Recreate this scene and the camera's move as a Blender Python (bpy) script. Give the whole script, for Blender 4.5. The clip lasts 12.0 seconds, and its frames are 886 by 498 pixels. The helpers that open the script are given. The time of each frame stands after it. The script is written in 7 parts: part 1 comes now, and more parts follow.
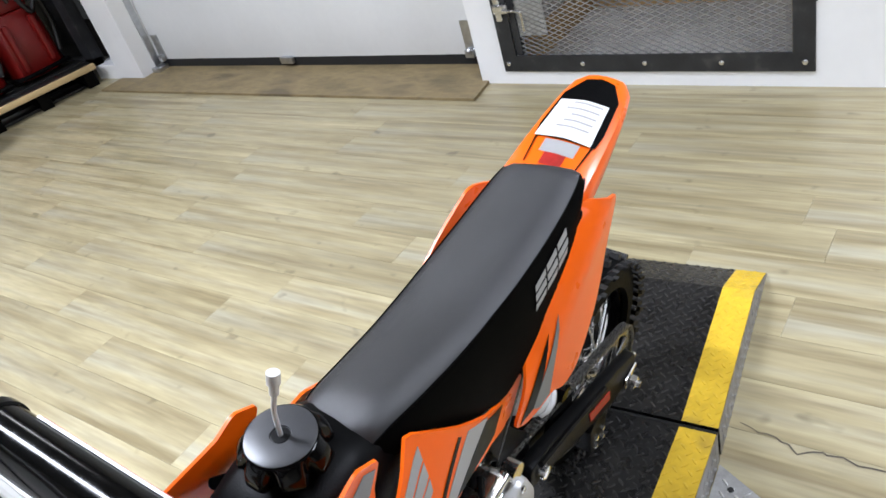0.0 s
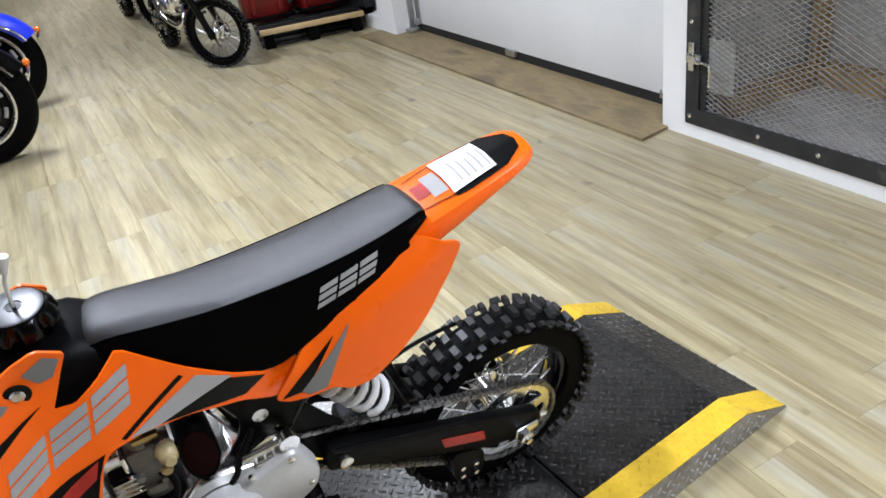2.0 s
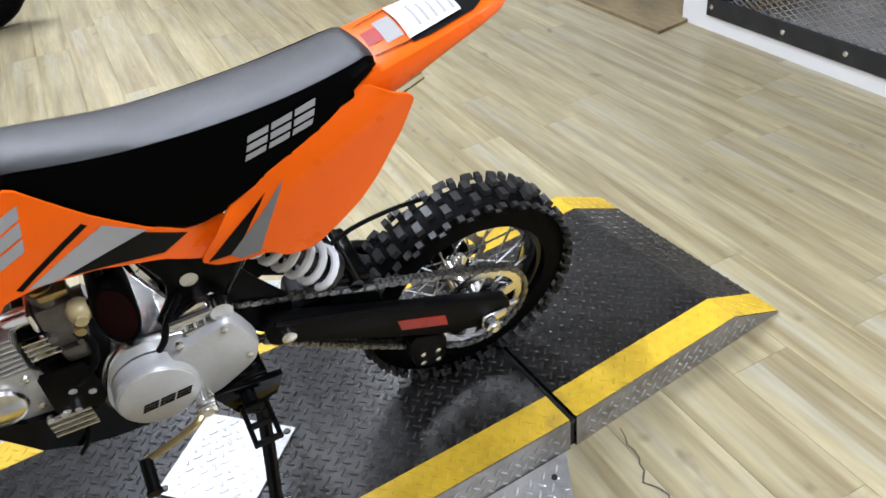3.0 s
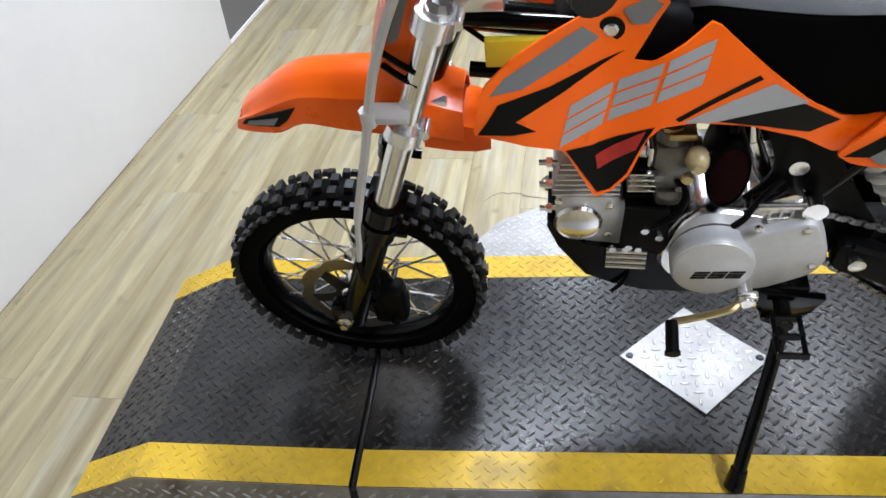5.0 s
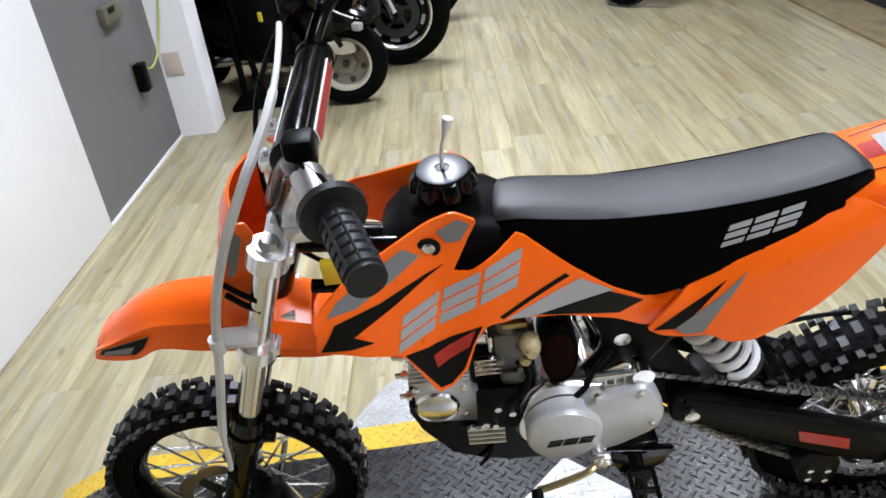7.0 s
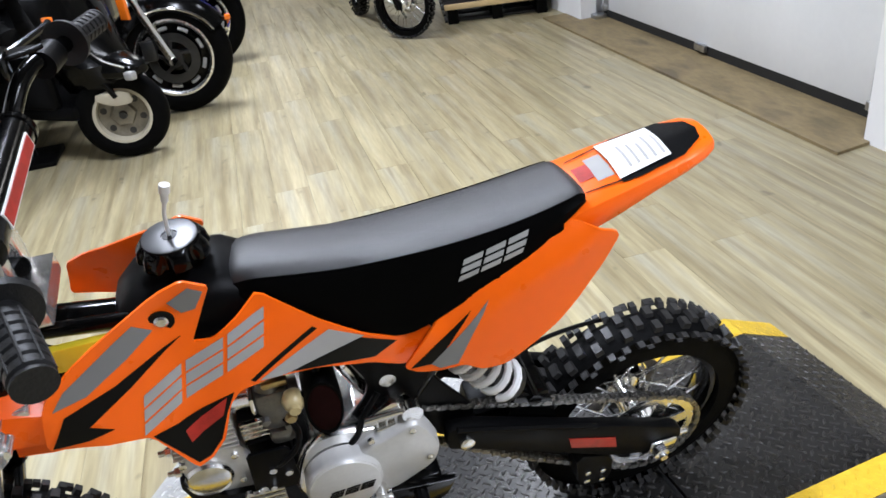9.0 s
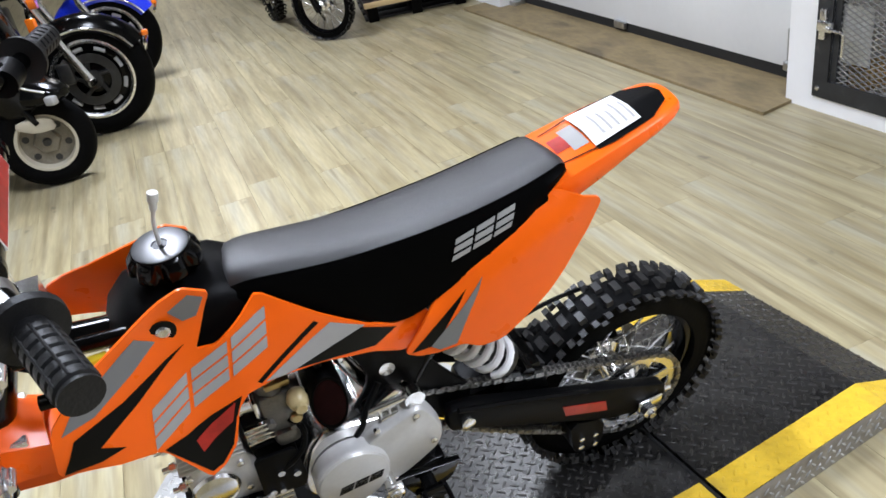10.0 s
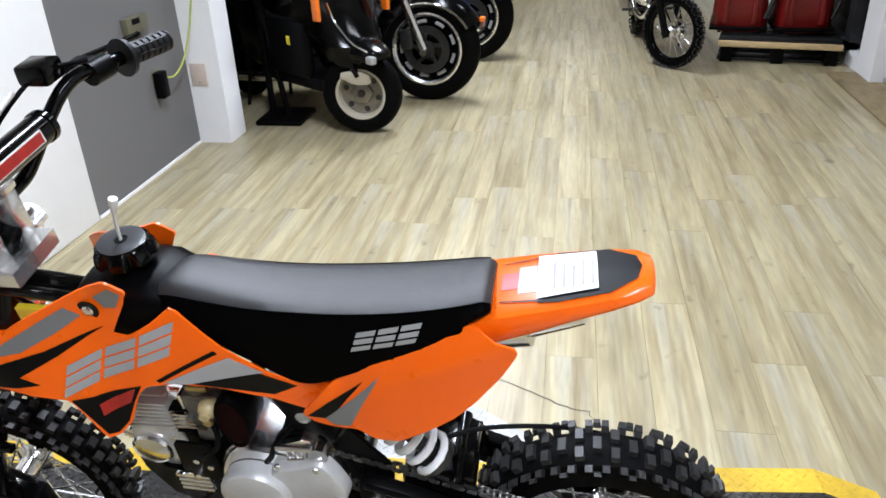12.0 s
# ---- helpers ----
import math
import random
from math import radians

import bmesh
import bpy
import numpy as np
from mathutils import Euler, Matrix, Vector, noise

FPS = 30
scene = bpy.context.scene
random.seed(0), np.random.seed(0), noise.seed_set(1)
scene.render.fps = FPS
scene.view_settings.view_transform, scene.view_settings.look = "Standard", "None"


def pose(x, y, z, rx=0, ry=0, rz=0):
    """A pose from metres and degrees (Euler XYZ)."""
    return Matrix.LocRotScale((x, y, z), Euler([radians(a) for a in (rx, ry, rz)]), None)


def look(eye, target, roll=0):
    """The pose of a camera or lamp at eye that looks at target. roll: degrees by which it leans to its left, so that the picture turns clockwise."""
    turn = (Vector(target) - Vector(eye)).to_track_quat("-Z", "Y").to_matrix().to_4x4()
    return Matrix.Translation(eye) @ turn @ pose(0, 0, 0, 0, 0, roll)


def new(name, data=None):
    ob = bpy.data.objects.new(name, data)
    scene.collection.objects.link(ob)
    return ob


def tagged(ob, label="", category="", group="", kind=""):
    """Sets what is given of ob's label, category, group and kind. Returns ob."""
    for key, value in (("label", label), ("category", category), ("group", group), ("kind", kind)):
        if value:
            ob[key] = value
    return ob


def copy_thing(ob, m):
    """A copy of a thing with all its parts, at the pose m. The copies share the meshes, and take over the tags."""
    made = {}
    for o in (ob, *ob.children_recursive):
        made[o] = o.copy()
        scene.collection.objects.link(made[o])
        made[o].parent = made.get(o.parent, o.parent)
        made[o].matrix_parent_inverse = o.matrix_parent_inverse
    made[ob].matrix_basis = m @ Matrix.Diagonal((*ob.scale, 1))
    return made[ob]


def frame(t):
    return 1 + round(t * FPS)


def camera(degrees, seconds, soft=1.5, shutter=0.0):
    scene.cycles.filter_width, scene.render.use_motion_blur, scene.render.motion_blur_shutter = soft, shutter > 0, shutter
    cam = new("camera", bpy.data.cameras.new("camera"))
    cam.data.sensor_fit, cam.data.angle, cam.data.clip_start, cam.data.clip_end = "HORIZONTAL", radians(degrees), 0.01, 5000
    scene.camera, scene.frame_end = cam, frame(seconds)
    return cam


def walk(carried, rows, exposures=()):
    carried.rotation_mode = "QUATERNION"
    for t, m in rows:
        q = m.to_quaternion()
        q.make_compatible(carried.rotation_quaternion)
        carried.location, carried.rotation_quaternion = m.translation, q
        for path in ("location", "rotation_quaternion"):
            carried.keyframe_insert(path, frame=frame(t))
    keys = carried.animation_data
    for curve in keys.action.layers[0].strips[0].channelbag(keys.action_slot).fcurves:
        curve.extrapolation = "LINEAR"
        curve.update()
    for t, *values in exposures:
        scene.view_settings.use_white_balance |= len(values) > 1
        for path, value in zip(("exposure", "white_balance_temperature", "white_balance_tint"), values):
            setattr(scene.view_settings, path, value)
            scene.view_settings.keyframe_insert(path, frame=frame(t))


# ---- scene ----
cam = camera(60.2, 12.0, 1.6)
PATH = [
    (0, (0.213, -0.653, 1.384), (1.418, 0.507, 0.288), -18.3),
    (0.5, (0.477, -0.699, 1.342), (1.613, 0.549, 0.268), -9.9),
    (1, (0.543, -0.798, 1.326), (1.401, 0.793, 0.471), -13.5),
    (1.5, (0.49, -1.0, 1.362), (1.323, 0.579, 0.459), -8.5),
    (2, (0.571, -1.091, 1.344), (1.317, 0.488, 0.369), -8.8),
    (2.5, (0.659, -1.09, 1.266), (1.326, 0.448, 0.175), -7.1),
    (2.7, (0.676, -1.08, 1.243), (1.342, 0.406, 0.082), -7.4),
    (4.3, (0.495, -1.046, 1.18), (0.549, 0.568, -0.001), -4.6),
    (4.5, (0.451, -1.043, 1.175), (0.377, 0.549, -0.034), -4.4),
    (5, (0.375, -1.057, 1.18), (0.063, 0.495, -0.042), -5.8),
    (5.5, (0.387, -1.084, 1.2), (0.035, 0.497, 0.026), -5.6),
    (6, (0.417, -1.089, 1.23), (0.128, 0.55, 0.121), -7.4),
    (6.5, (0.444, -1.081, 1.263), (0.24, 0.618, 0.227), -6.8),
    (7, (0.475, -1.05, 1.295), (0.398, 0.696, 0.322), -7.5),
    (7.2, (0.485, -1.043, 1.308), (0.468, 0.719, 0.362), -7.1),
    (9, (0.589, -1.049, 1.306), (0.96, 0.667, 0.349), -7.3),
    (9.5, (0.581, -1.03, 1.296), (1.045, 0.665, 0.341), -8.2),
    (10, (0.512, -1.043, 1.302), (1.04, 0.616, 0.318), -10.7),
    (10.5, (0.509, -1.129, 1.335), (1.045, 0.53, 0.355), -11.5),
    (11, (0.743, -1.209, 1.356), (0.88, 0.546, 0.407), -6.9),
    (11.5, (0.885, -1.168, 1.344), (0.733, 0.55, 0.331), -7.7),
    (12, (1.062, -1.035, 1.375), (0.746, 0.717, 0.464), -2.5),
]
EXPOSURE, LAMP_GLOW = 0.26, 6.0
walk(cam, [(t, look(eye, target, roll)) for t, eye, target, roll in PATH], [(0, EXPOSURE), (2.7, EXPOSURE), (4.3, 0.15), (5.5, 0.19), (7.2, 0.25), (9.5, EXPOSURE), (12, EXPOSURE)])
# The last lamp is an added fill behind the camera, with no known fixture.
LAMPS = [(0.40, 1.15, 58), (0.45, 4.2, 48), (1.9, 2.4, 14), (0.9, 7.0, 16), (1.0, 9.2, 28), (1.0, 12.8, 45), (1.8, -1.7, 58)]
# ---- light ----
world = bpy.data.worlds.new("world")
scene.world = world
world.use_nodes = True
world.node_tree.nodes["Background"].inputs[0].default_value = (0.9, 0.95, 1.0, 1)
world.node_tree.nodes["Background"].inputs[1].default_value = 0.02
scene.view_settings.exposure = EXPOSURE


# ---- materials ----
def material(name, color, rough=0.5, metal=0.0, vary=0.12, scale=8.0, bump=0.0, bump_scale=60.0, coat=0.0, stretch=(1, 1, 1), dirt=None, dirt_at=0.62, spec=0.5):
    """A principled material with colour variation at two scales, roughness variation and fine relief."""
    m = bpy.data.materials.new(name)
    m.use_nodes = True
    t = m.node_tree
    n, l = t.nodes, t.links
    p = n["Principled BSDF"]
    co = n.new("ShaderNodeTexCoord")
    mp = n.new("ShaderNodeMapping")
    mp.inputs["Scale"].default_value = stretch
    l.new(co.outputs["Object"], mp.inputs["Vector"])
    a = n.new("ShaderNodeTexNoise")
    a.inputs["Scale"].default_value, a.inputs["Detail"].default_value = scale, 4
    b = n.new("ShaderNodeTexNoise")
    b.inputs["Scale"].default_value, b.inputs["Detail"].default_value = scale * 9, 3
    l.new(mp.outputs[0], a.inputs["Vector"])
    l.new(mp.outputs[0], b.inputs["Vector"])
    mid = n.new("ShaderNodeMath")
    mid.operation = "MULTIPLY_ADD"
    mid.inputs[1].default_value = 0.4
    l.new(b.outputs[0], mid.inputs[0])
    l.new(a.outputs[0], mid.inputs[2])
    ramp = n.new("ShaderNodeMapRange")
    ramp.inputs["From Min"].default_value, ramp.inputs["From Max"].default_value = 0.45, 0.95
    ramp.inputs["To Min"].default_value, ramp.inputs["To Max"].default_value = 1 - vary, 1 + vary
    l.new(mid.outputs[0], ramp.inputs[0])
    mul = n.new("ShaderNodeVectorMath")
    mul.operation = "SCALE"
    mul.inputs[0].default_value = color
    l.new(ramp.outputs[0], mul.inputs["Scale"])
    last = mul.outputs[0]
    if dirt:
        mask = n.new("ShaderNodeMapRange")
        mask.inputs["From Min"].default_value, mask.inputs["From Max"].default_value = dirt_at, dirt_at + 0.16
        l.new(a.outputs[0], mask.inputs[0])
        mix = n.new("ShaderNodeMix")
        mix.data_type = "RGBA"
        mix.inputs["B"].default_value = (*dirt, 1)
        l.new(mask.outputs[0], mix.inputs["Factor"])
        l.new(last, mix.inputs["A"])
        last = mix.outputs["Result"]
    l.new(last, p.inputs["Base Color"])
    rr = n.new("ShaderNodeMapRange")
    rr.inputs["To Min"].default_value, rr.inputs["To Max"].default_value = max(0.02, rough - 0.08), min(1, rough + 0.08)
    l.new(b.outputs[0], rr.inputs[0])
    l.new(rr.outputs[0], p.inputs["Roughness"])
    p.inputs["Metallic"].default_value = metal
    p.inputs["Coat Weight"].default_value = coat
    p.inputs["Specular IOR Level"].default_value = spec
    p.inputs["Coat Roughness"].default_value = 0.1
    if bump:
        bt = n.new("ShaderNodeTexNoise")
        bt.inputs["Scale"].default_value, bt.inputs["Detail"].default_value = bump_scale, 3
        l.new(mp.outputs[0], bt.inputs["Vector"])
        bn = n.new("ShaderNodeBump")
        bn.inputs["Strength"].default_value, bn.inputs["Distance"].default_value = bump, 0.002
        l.new(bt.outputs[0], bn.inputs["Height"])
        l.new(bn.outputs[0], p.inputs["Normal"])
    return m


def plank_material(name, light, dark, grey):
    """Printed vinyl plank: streaks along the plank, grey clouds, a few knots, each plank a little different."""
    m = bpy.data.materials.new(name)
    m.use_nodes = True
    n, l = m.node_tree.nodes, m.node_tree.links
    p = n["Principled BSDF"]
    co, ob = n.new("ShaderNodeTexCoord"), n.new("ShaderNodeObjectInfo")
    geo = n.new("ShaderNodeNewGeometry")
    add = n.new("ShaderNodeMath")
    add.operation = "ADD"
    l.new(ob.outputs["Random"], add.inputs[0])
    l.new(geo.outputs["Random Per Island"], add.inputs[1])
    shift = n.new("ShaderNodeCombineXYZ")
    big = n.new("ShaderNodeMath")
    big.operation = "MULTIPLY"
    big.inputs[1].default_value = 37.0
    l.new(add.outputs[0], big.inputs[0])
    l.new(big.outputs[0], shift.inputs[0])
    l.new(big.outputs[0], shift.inputs[1])
    l.new(geo.outputs["Position"], (va := n.new("ShaderNodeVectorMath")).inputs[0])
    l.new(shift.outputs[0], va.inputs[1])

    def noise_at(scale, sx, sy, detail=4.0, source=va):
        mp = n.new("ShaderNodeMapping")
        mp.inputs["Scale"].default_value = (sx, sy, 1)
        l.new(source.outputs[0], mp.inputs["Vector"])
        t = n.new("ShaderNodeTexNoise")
        t.inputs["Scale"].default_value, t.inputs["Detail"].default_value = scale, detail
        l.new(mp.outputs[0], t.inputs["Vector"])
        return t

    streak, fine, cloud, knot = noise_at(2.6, 5.4, 0.42, 5), noise_at(7, 12, 1.0, 3), noise_at(1.6, 1.4, 0.7, 2, co), noise_at(9, 1.6, 1.0, 2)
    r1 = n.new("ShaderNodeMapRange")
    r1.inputs["From Min"].default_value, r1.inputs["From Max"].default_value = 0.27, 0.73
    l.new(streak.outputs[0], r1.inputs[0])
    mix1 = n.new("ShaderNodeMix")
    mix1.data_type = "RGBA"
    mix1.inputs["A"].default_value, mix1.inputs["B"].default_value = (*dark, 1), (*light, 1)
    l.new(r1.outputs[0], mix1.inputs["Factor"])
    r2 = n.new("ShaderNodeMapRange")
    r2.inputs["From Min"].default_value, r2.inputs["From Max"].default_value = 0.4, 0.62
    r2.inputs["To Max"].default_value = 0.6
    l.new(cloud.outputs[0], r2.inputs[0])
    mix2 = n.new("ShaderNodeMix")
    mix2.data_type = "RGBA"
    mix2.inputs["B"].default_value = (*grey, 1)
    l.new(r2.outputs[0], mix2.inputs["Factor"])
    l.new(mix1.outputs["Result"], mix2.inputs["A"])
    patch = noise_at(3.0, 8.0, 0.36, 6)
    r5 = n.new("ShaderNodeMapRange")
    r5.inputs["From Min"].default_value, r5.inputs["From Max"].default_value = 0.48, 0.70
    r5.inputs["To Max"].default_value = 0.72
    l.new(patch.outputs[0], r5.inputs[0])
    mix3 = n.new("ShaderNodeMix")
    mix3.data_type = "RGBA"
    mix3.inputs["B"].default_value = (dark[0] * 0.70, dark[1] * 0.64, dark[2] * 0.55, 1)
    l.new(r5.outputs[0], mix3.inputs["Factor"])
    l.new(mix2.outputs["Result"], mix3.inputs["A"])
    r3 = n.new("ShaderNodeMapRange")
    r3.inputs["From Min"].default_value, r3.inputs["From Max"].default_value = 0.3, 0.7
    r3.inputs["To Min"].default_value, r3.inputs["To Max"].default_value = 0.88, 1.11
    l.new(fine.outputs[0], r3.inputs[0])
    r4 = n.new("ShaderNodeMapRange")
    r4.inputs["From Min"].default_value, r4.inputs["From Max"].default_value = 0.66, 0.76
    r4.inputs["To Min"].default_value, r4.inputs["To Max"].default_value = 1.0, 0.62
    l.new(knot.outputs[0], r4.inputs[0])
    tone = n.new("ShaderNodeMapRange")
    frac = n.new("ShaderNodeMath")
    frac.operation = "FRACT"
    l.new(big.outputs[0], frac.inputs[0])
    l.new(frac.outputs[0], tone.inputs[0])
    tone.inputs["To Min"].default_value, tone.inputs["To Max"].default_value = 0.92, 1.06
    f = None
    for r in (r3, r4, tone):
        if f is None:
            f = r.outputs[0]
            continue
        k = n.new("ShaderNodeMath")
        k.operation = "MULTIPLY"
        l.new(f, k.inputs[0])
        l.new(r.outputs[0], k.inputs[1])
        f = k.outputs[0]
    sc = n.new("ShaderNodeVectorMath")
    sc.operation = "SCALE"
    l.new(mix3.outputs["Result"], sc.inputs[0])
    l.new(f, sc.inputs["Scale"])
    l.new(sc.outputs[0], p.inputs["Base Color"])
    rr = n.new("ShaderNodeMapRange")
    rr.inputs["To Min"].default_value, rr.inputs["To Max"].default_value = 0.25, 0.42
    l.new(cloud.outputs[0], rr.inputs[0])
    l.new(rr.outputs[0], p.inputs["Roughness"])
    bn = n.new("ShaderNodeBump")
    bn.inputs["Strength"].default_value, bn.inputs["Distance"].default_value = 0.2, 0.0006
    l.new(fine.outputs[0], bn.inputs["Height"])
    l.new(bn.outputs[0], p.inputs["Normal"])
    return m


def glow_material(name, color, strength):
    m = bpy.data.materials.new(name)
    m.use_nodes = True
    p = m.node_tree.nodes["Principled BSDF"]
    p.inputs["Emission Color"].default_value, p.inputs["Emission Strength"].default_value = (*color, 1), strength
    return m


PLANK = plank_material("vinyl_plank", (0.445, 0.383, 0.228), (0.25, 0.205, 0.113), (0.35, 0.333, 0.258))
SUBFLOOR = material("subfloor", (0.09, 0.075, 0.055), 0.8)
WALL_WHITE = material("white_wall_paint", (0.87, 0.87, 0.87), 0.55, vary=0.03, scale=2, bump=0.15, bump_scale=120)
# Grey holds the recess wall's shade; unseen walls use it to limit bounce.
SHADE_GREY = material("shaded_wall_grey", (0.15, 0.147, 0.145), 0.6, vary=0.06, scale=2, bump=0.15, bump_scale=120, dirt=(0.36, 0.33, 0.31), dirt_at=0.7)
# The ceiling is unseen; this dark grey is assumed, to reduce bounced light.
CEILING = material("ceiling_grey", (0.20, 0.20, 0.20), 0.8, vary=0.03)
DOOR_WHITE = material("garage_door_white", (0.78, 0.79, 0.79), 0.4, vary=0.03, scale=3, bump=0.2, bump_scale=300)
GALV = material("galvanised_steel", (0.55, 0.56, 0.57), 0.35, 1.0, vary=0.15, scale=30)
RUBBER_SEAL = material("black_seal", (0.012, 0.012, 0.012), 0.7)
PLYWOOD = material("plywood", (0.24, 0.18, 0.09), 0.6, vary=0.45, scale=4, stretch=(1.5, 0.6, 1), bump=0.4, bump_scale=40, dirt=(0.12, 0.09, 0.05), dirt_at=0.52)
STUD = material("pine_stud", (0.52, 0.33, 0.13), 0.6, vary=0.2, scale=6, stretch=(8, 8, 1))
PALLET_WOOD = material("pallet_wood", (0.55, 0.40, 0.20), 0.65, vary=0.2, scale=5, stretch=(1, 8, 8))
BLACK_FRAME = material("dark_steel_frame", (0.030, 0.031, 0.033), 0.5, 0.3, vary=0.35, scale=12, dirt=(0.09, 0.085, 0.08), dirt_at=0.6)
MESH_STEEL = material("expanded_steel", (0.34, 0.34, 0.34), 0.45, 0.5, vary=0.2)
CONCRETE = material("concrete_block", (0.76, 0.75, 0.73), 0.8, vary=0.12, bump=0.4)
PLATE_BLACK = material("worn_black_tread_plate", (0.012, 0.0113, 0.0104), 0.28, 0.0, vary=0.6, scale=4, bump=0.25, bump_scale=90, dirt=(0.034, 0.028, 0.021), dirt_at=0.56, spec=0.55)
LUG_WORN = material("worn_tread_lug", (0.026, 0.024, 0.022), 0.30, 0.0, vary=0.5, scale=7, spec=0.35)
YELLOW = material("worn_yellow_paint", (0.60, 0.39, 0.03), 0.42, vary=0.25, scale=7, bump=0.25, bump_scale=70, dirt=(0.30, 0.20, 0.04), dirt_at=0.60, spec=0.35)
ALUMINIUM = material("bright_tread_plate", (0.36, 0.355, 0.34), 0.45, 0.6, vary=0.25, scale=12)
ORANGE = material("orange_plastic", (0.95, 0.130, 0.003), 0.30, vary=0.05, scale=3, coat=0.06, spec=0.4)
FOAM_RED = material("dark_red_foam", (0.010, 0.0016, 0.0016), 0.8, vary=0.3, scale=60, bump=0.3, bump_scale=800, spec=0.05)
ORANGE_DARK = material("burnt_orange_plastic", (0.72, 0.10, 0.006), 0.35, vary=0.05, scale=3, coat=0.2)
BLACK_PLASTIC = material("black_plastic", (0.0018, 0.0018, 0.002), 0.42, vary=0.2, scale=20, bump=0.12, bump_scale=500, spec=0.08)
BLACK_GLOSS = material("black_gloss_paint", (0.0015, 0.0015, 0.0015), 0.14, vary=0.2, spec=0.20)
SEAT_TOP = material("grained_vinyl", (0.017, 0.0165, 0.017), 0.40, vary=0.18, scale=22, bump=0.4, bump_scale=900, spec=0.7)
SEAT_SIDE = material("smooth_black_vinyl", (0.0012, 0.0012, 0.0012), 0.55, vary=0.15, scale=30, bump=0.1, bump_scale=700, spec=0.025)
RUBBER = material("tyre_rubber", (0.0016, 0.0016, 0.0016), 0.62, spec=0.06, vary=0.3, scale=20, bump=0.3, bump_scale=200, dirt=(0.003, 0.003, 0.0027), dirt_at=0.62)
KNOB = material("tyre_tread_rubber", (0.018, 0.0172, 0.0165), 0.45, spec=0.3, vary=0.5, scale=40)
GRIP = material("grip_rubber", (0.010, 0.010, 0.0105), 0.5, vary=0.2, bump=0.3, bump_scale=300, spec=0.25)
CHROME = material("chrome", (0.83, 0.82, 0.80), 0.09, 1.0, vary=0.03)
FORK_TUBE = material("hard_chrome_tube", (0.78, 0.76, 0.72), 0.16, 1.0, vary=0.05)
SPOKE = material("bright_spoke_steel", (0.78, 0.78, 0.78), 0.25, 1.0, vary=0.05)
ENGINE_SILVER = material("silver_engine_paint", (0.54, 0.535, 0.52), 0.40, 0.3, vary=0.10, scale=14, bump=0.1, bump_scale=300)
HEAD_SILVER = material("bright_silver_casting", (0.60, 0.595, 0.58), 0.38, 0.5, vary=0.12, scale=25)
POLISHED = material("polished_alloy", (0.80, 0.79, 0.77), 0.18, 1.0, vary=0.06, scale=15)
STEEL_DARK = material("dark_steel", (0.05, 0.05, 0.05), 0.4, 0.8, vary=0.3)
CHAIN_STEEL = material("chain_steel", (0.20, 0.195, 0.185), 0.28, 0.9, vary=0.3, scale=60)
DISC_STEEL = material("brake_disc_steel", (0.36, 0.34, 0.31), 0.3, 1.0, vary=0.12, scale=20)
CAST_BRIGHT = material("bright_cast_alloy", (0.86, 0.86, 0.86), 0.24, 0.85, vary=0.06, scale=15)
CLAMP_GREY = material("dull_clamp_alloy", (0.30, 0.29, 0.28), 0.34, 0.9, vary=0.3, scale=50)
CARB_GREY = material("grey_cast_metal", (0.16, 0.155, 0.145), 0.4, 0.7, vary=0.3, scale=30)
CAP_METAL = material("dull_cap_metal", (0.05, 0.05, 0.052), 0.34, 0.2, vary=0.1, scale=20)
PLATE_LUG = material("bright_tread_lug", (0.62, 0.61, 0.59), 0.35, 0.8, vary=0.15, scale=12)
SKIRT_STEEL = material("worn_skirt_steel", (0.30, 0.28, 0.25), 0.45, 0.6, vary=0.35, scale=9, dirt=(0.16, 0.14, 0.11), dirt_at=0.55)
BRASS = material("zinc_yellow_steel", (0.55, 0.42, 0.20), 0.32, 0.9, vary=0.2)
WHITE_PAINT = material("white_gloss_paint", (0.82, 0.82, 0.82), 0.25, vary=0.03, coat=0.3)
WHITE_HOSE = material("white_hose", (0.56, 0.55, 0.52), 0.45, vary=0.08)
CLEAR_HOSE = material("frosted_hose", (0.62, 0.61, 0.58), 0.3, vary=0.05)
DECAL_GREY = material("silver_decal", (0.17, 0.17, 0.17), 0.35, vary=0.05, spec=0.6)
DECAL_LIGHT = material("light_grey_decal", (0.33, 0.325, 0.315), 0.35, vary=0.06)
DECAL_BLACK = material("black_decal", (0.003, 0.003, 0.003), 0.35, vary=0.1, spec=0.15)
DECAL_RED = material("red_decal", (0.36, 0.016, 0.010), 0.4, vary=0.3, scale=40)
DECAL_WHITE = material("white_paper_label", (0.74, 0.73, 0.70), 0.4, vary=0.05, scale=30)
DECAL_YELLOW = material("yellow_label", (0.75, 0.60, 0.03), 0.4, vary=0.08)
PRINT_GREY = material("grey_print", (0.36, 0.355, 0.34), 0.6)
RED_PLASTIC = material("red_machine_plastic", (0.18, 0.006, 0.005), 0.35, vary=0.15, scale=6, coat=0.1)
BLUE_PLASTIC = material("blue_plastic", (0.010, 0.03, 0.55), 0.3, vary=0.08, coat=0.3)
AMBER = material("amber_lens", (0.85, 0.18, 0.01), 0.2, vary=0.05, coat=0.5)
FILTER_CREAM = material("yellowed_plastic", (0.50, 0.40, 0.20), 0.35, vary=0.1)
CREAM = material("cream_plastic", (0.42, 0.38, 0.29), 0.45, vary=0.05)
WHEEL_DISC = material("dusty_wheel_disc", (0.20, 0.18, 0.14), 0.5, 0.3, vary=0.35, scale=14)
FADED = material("faded_wall_plate", (0.62, 0.52, 0.45), 0.5, vary=0.08)
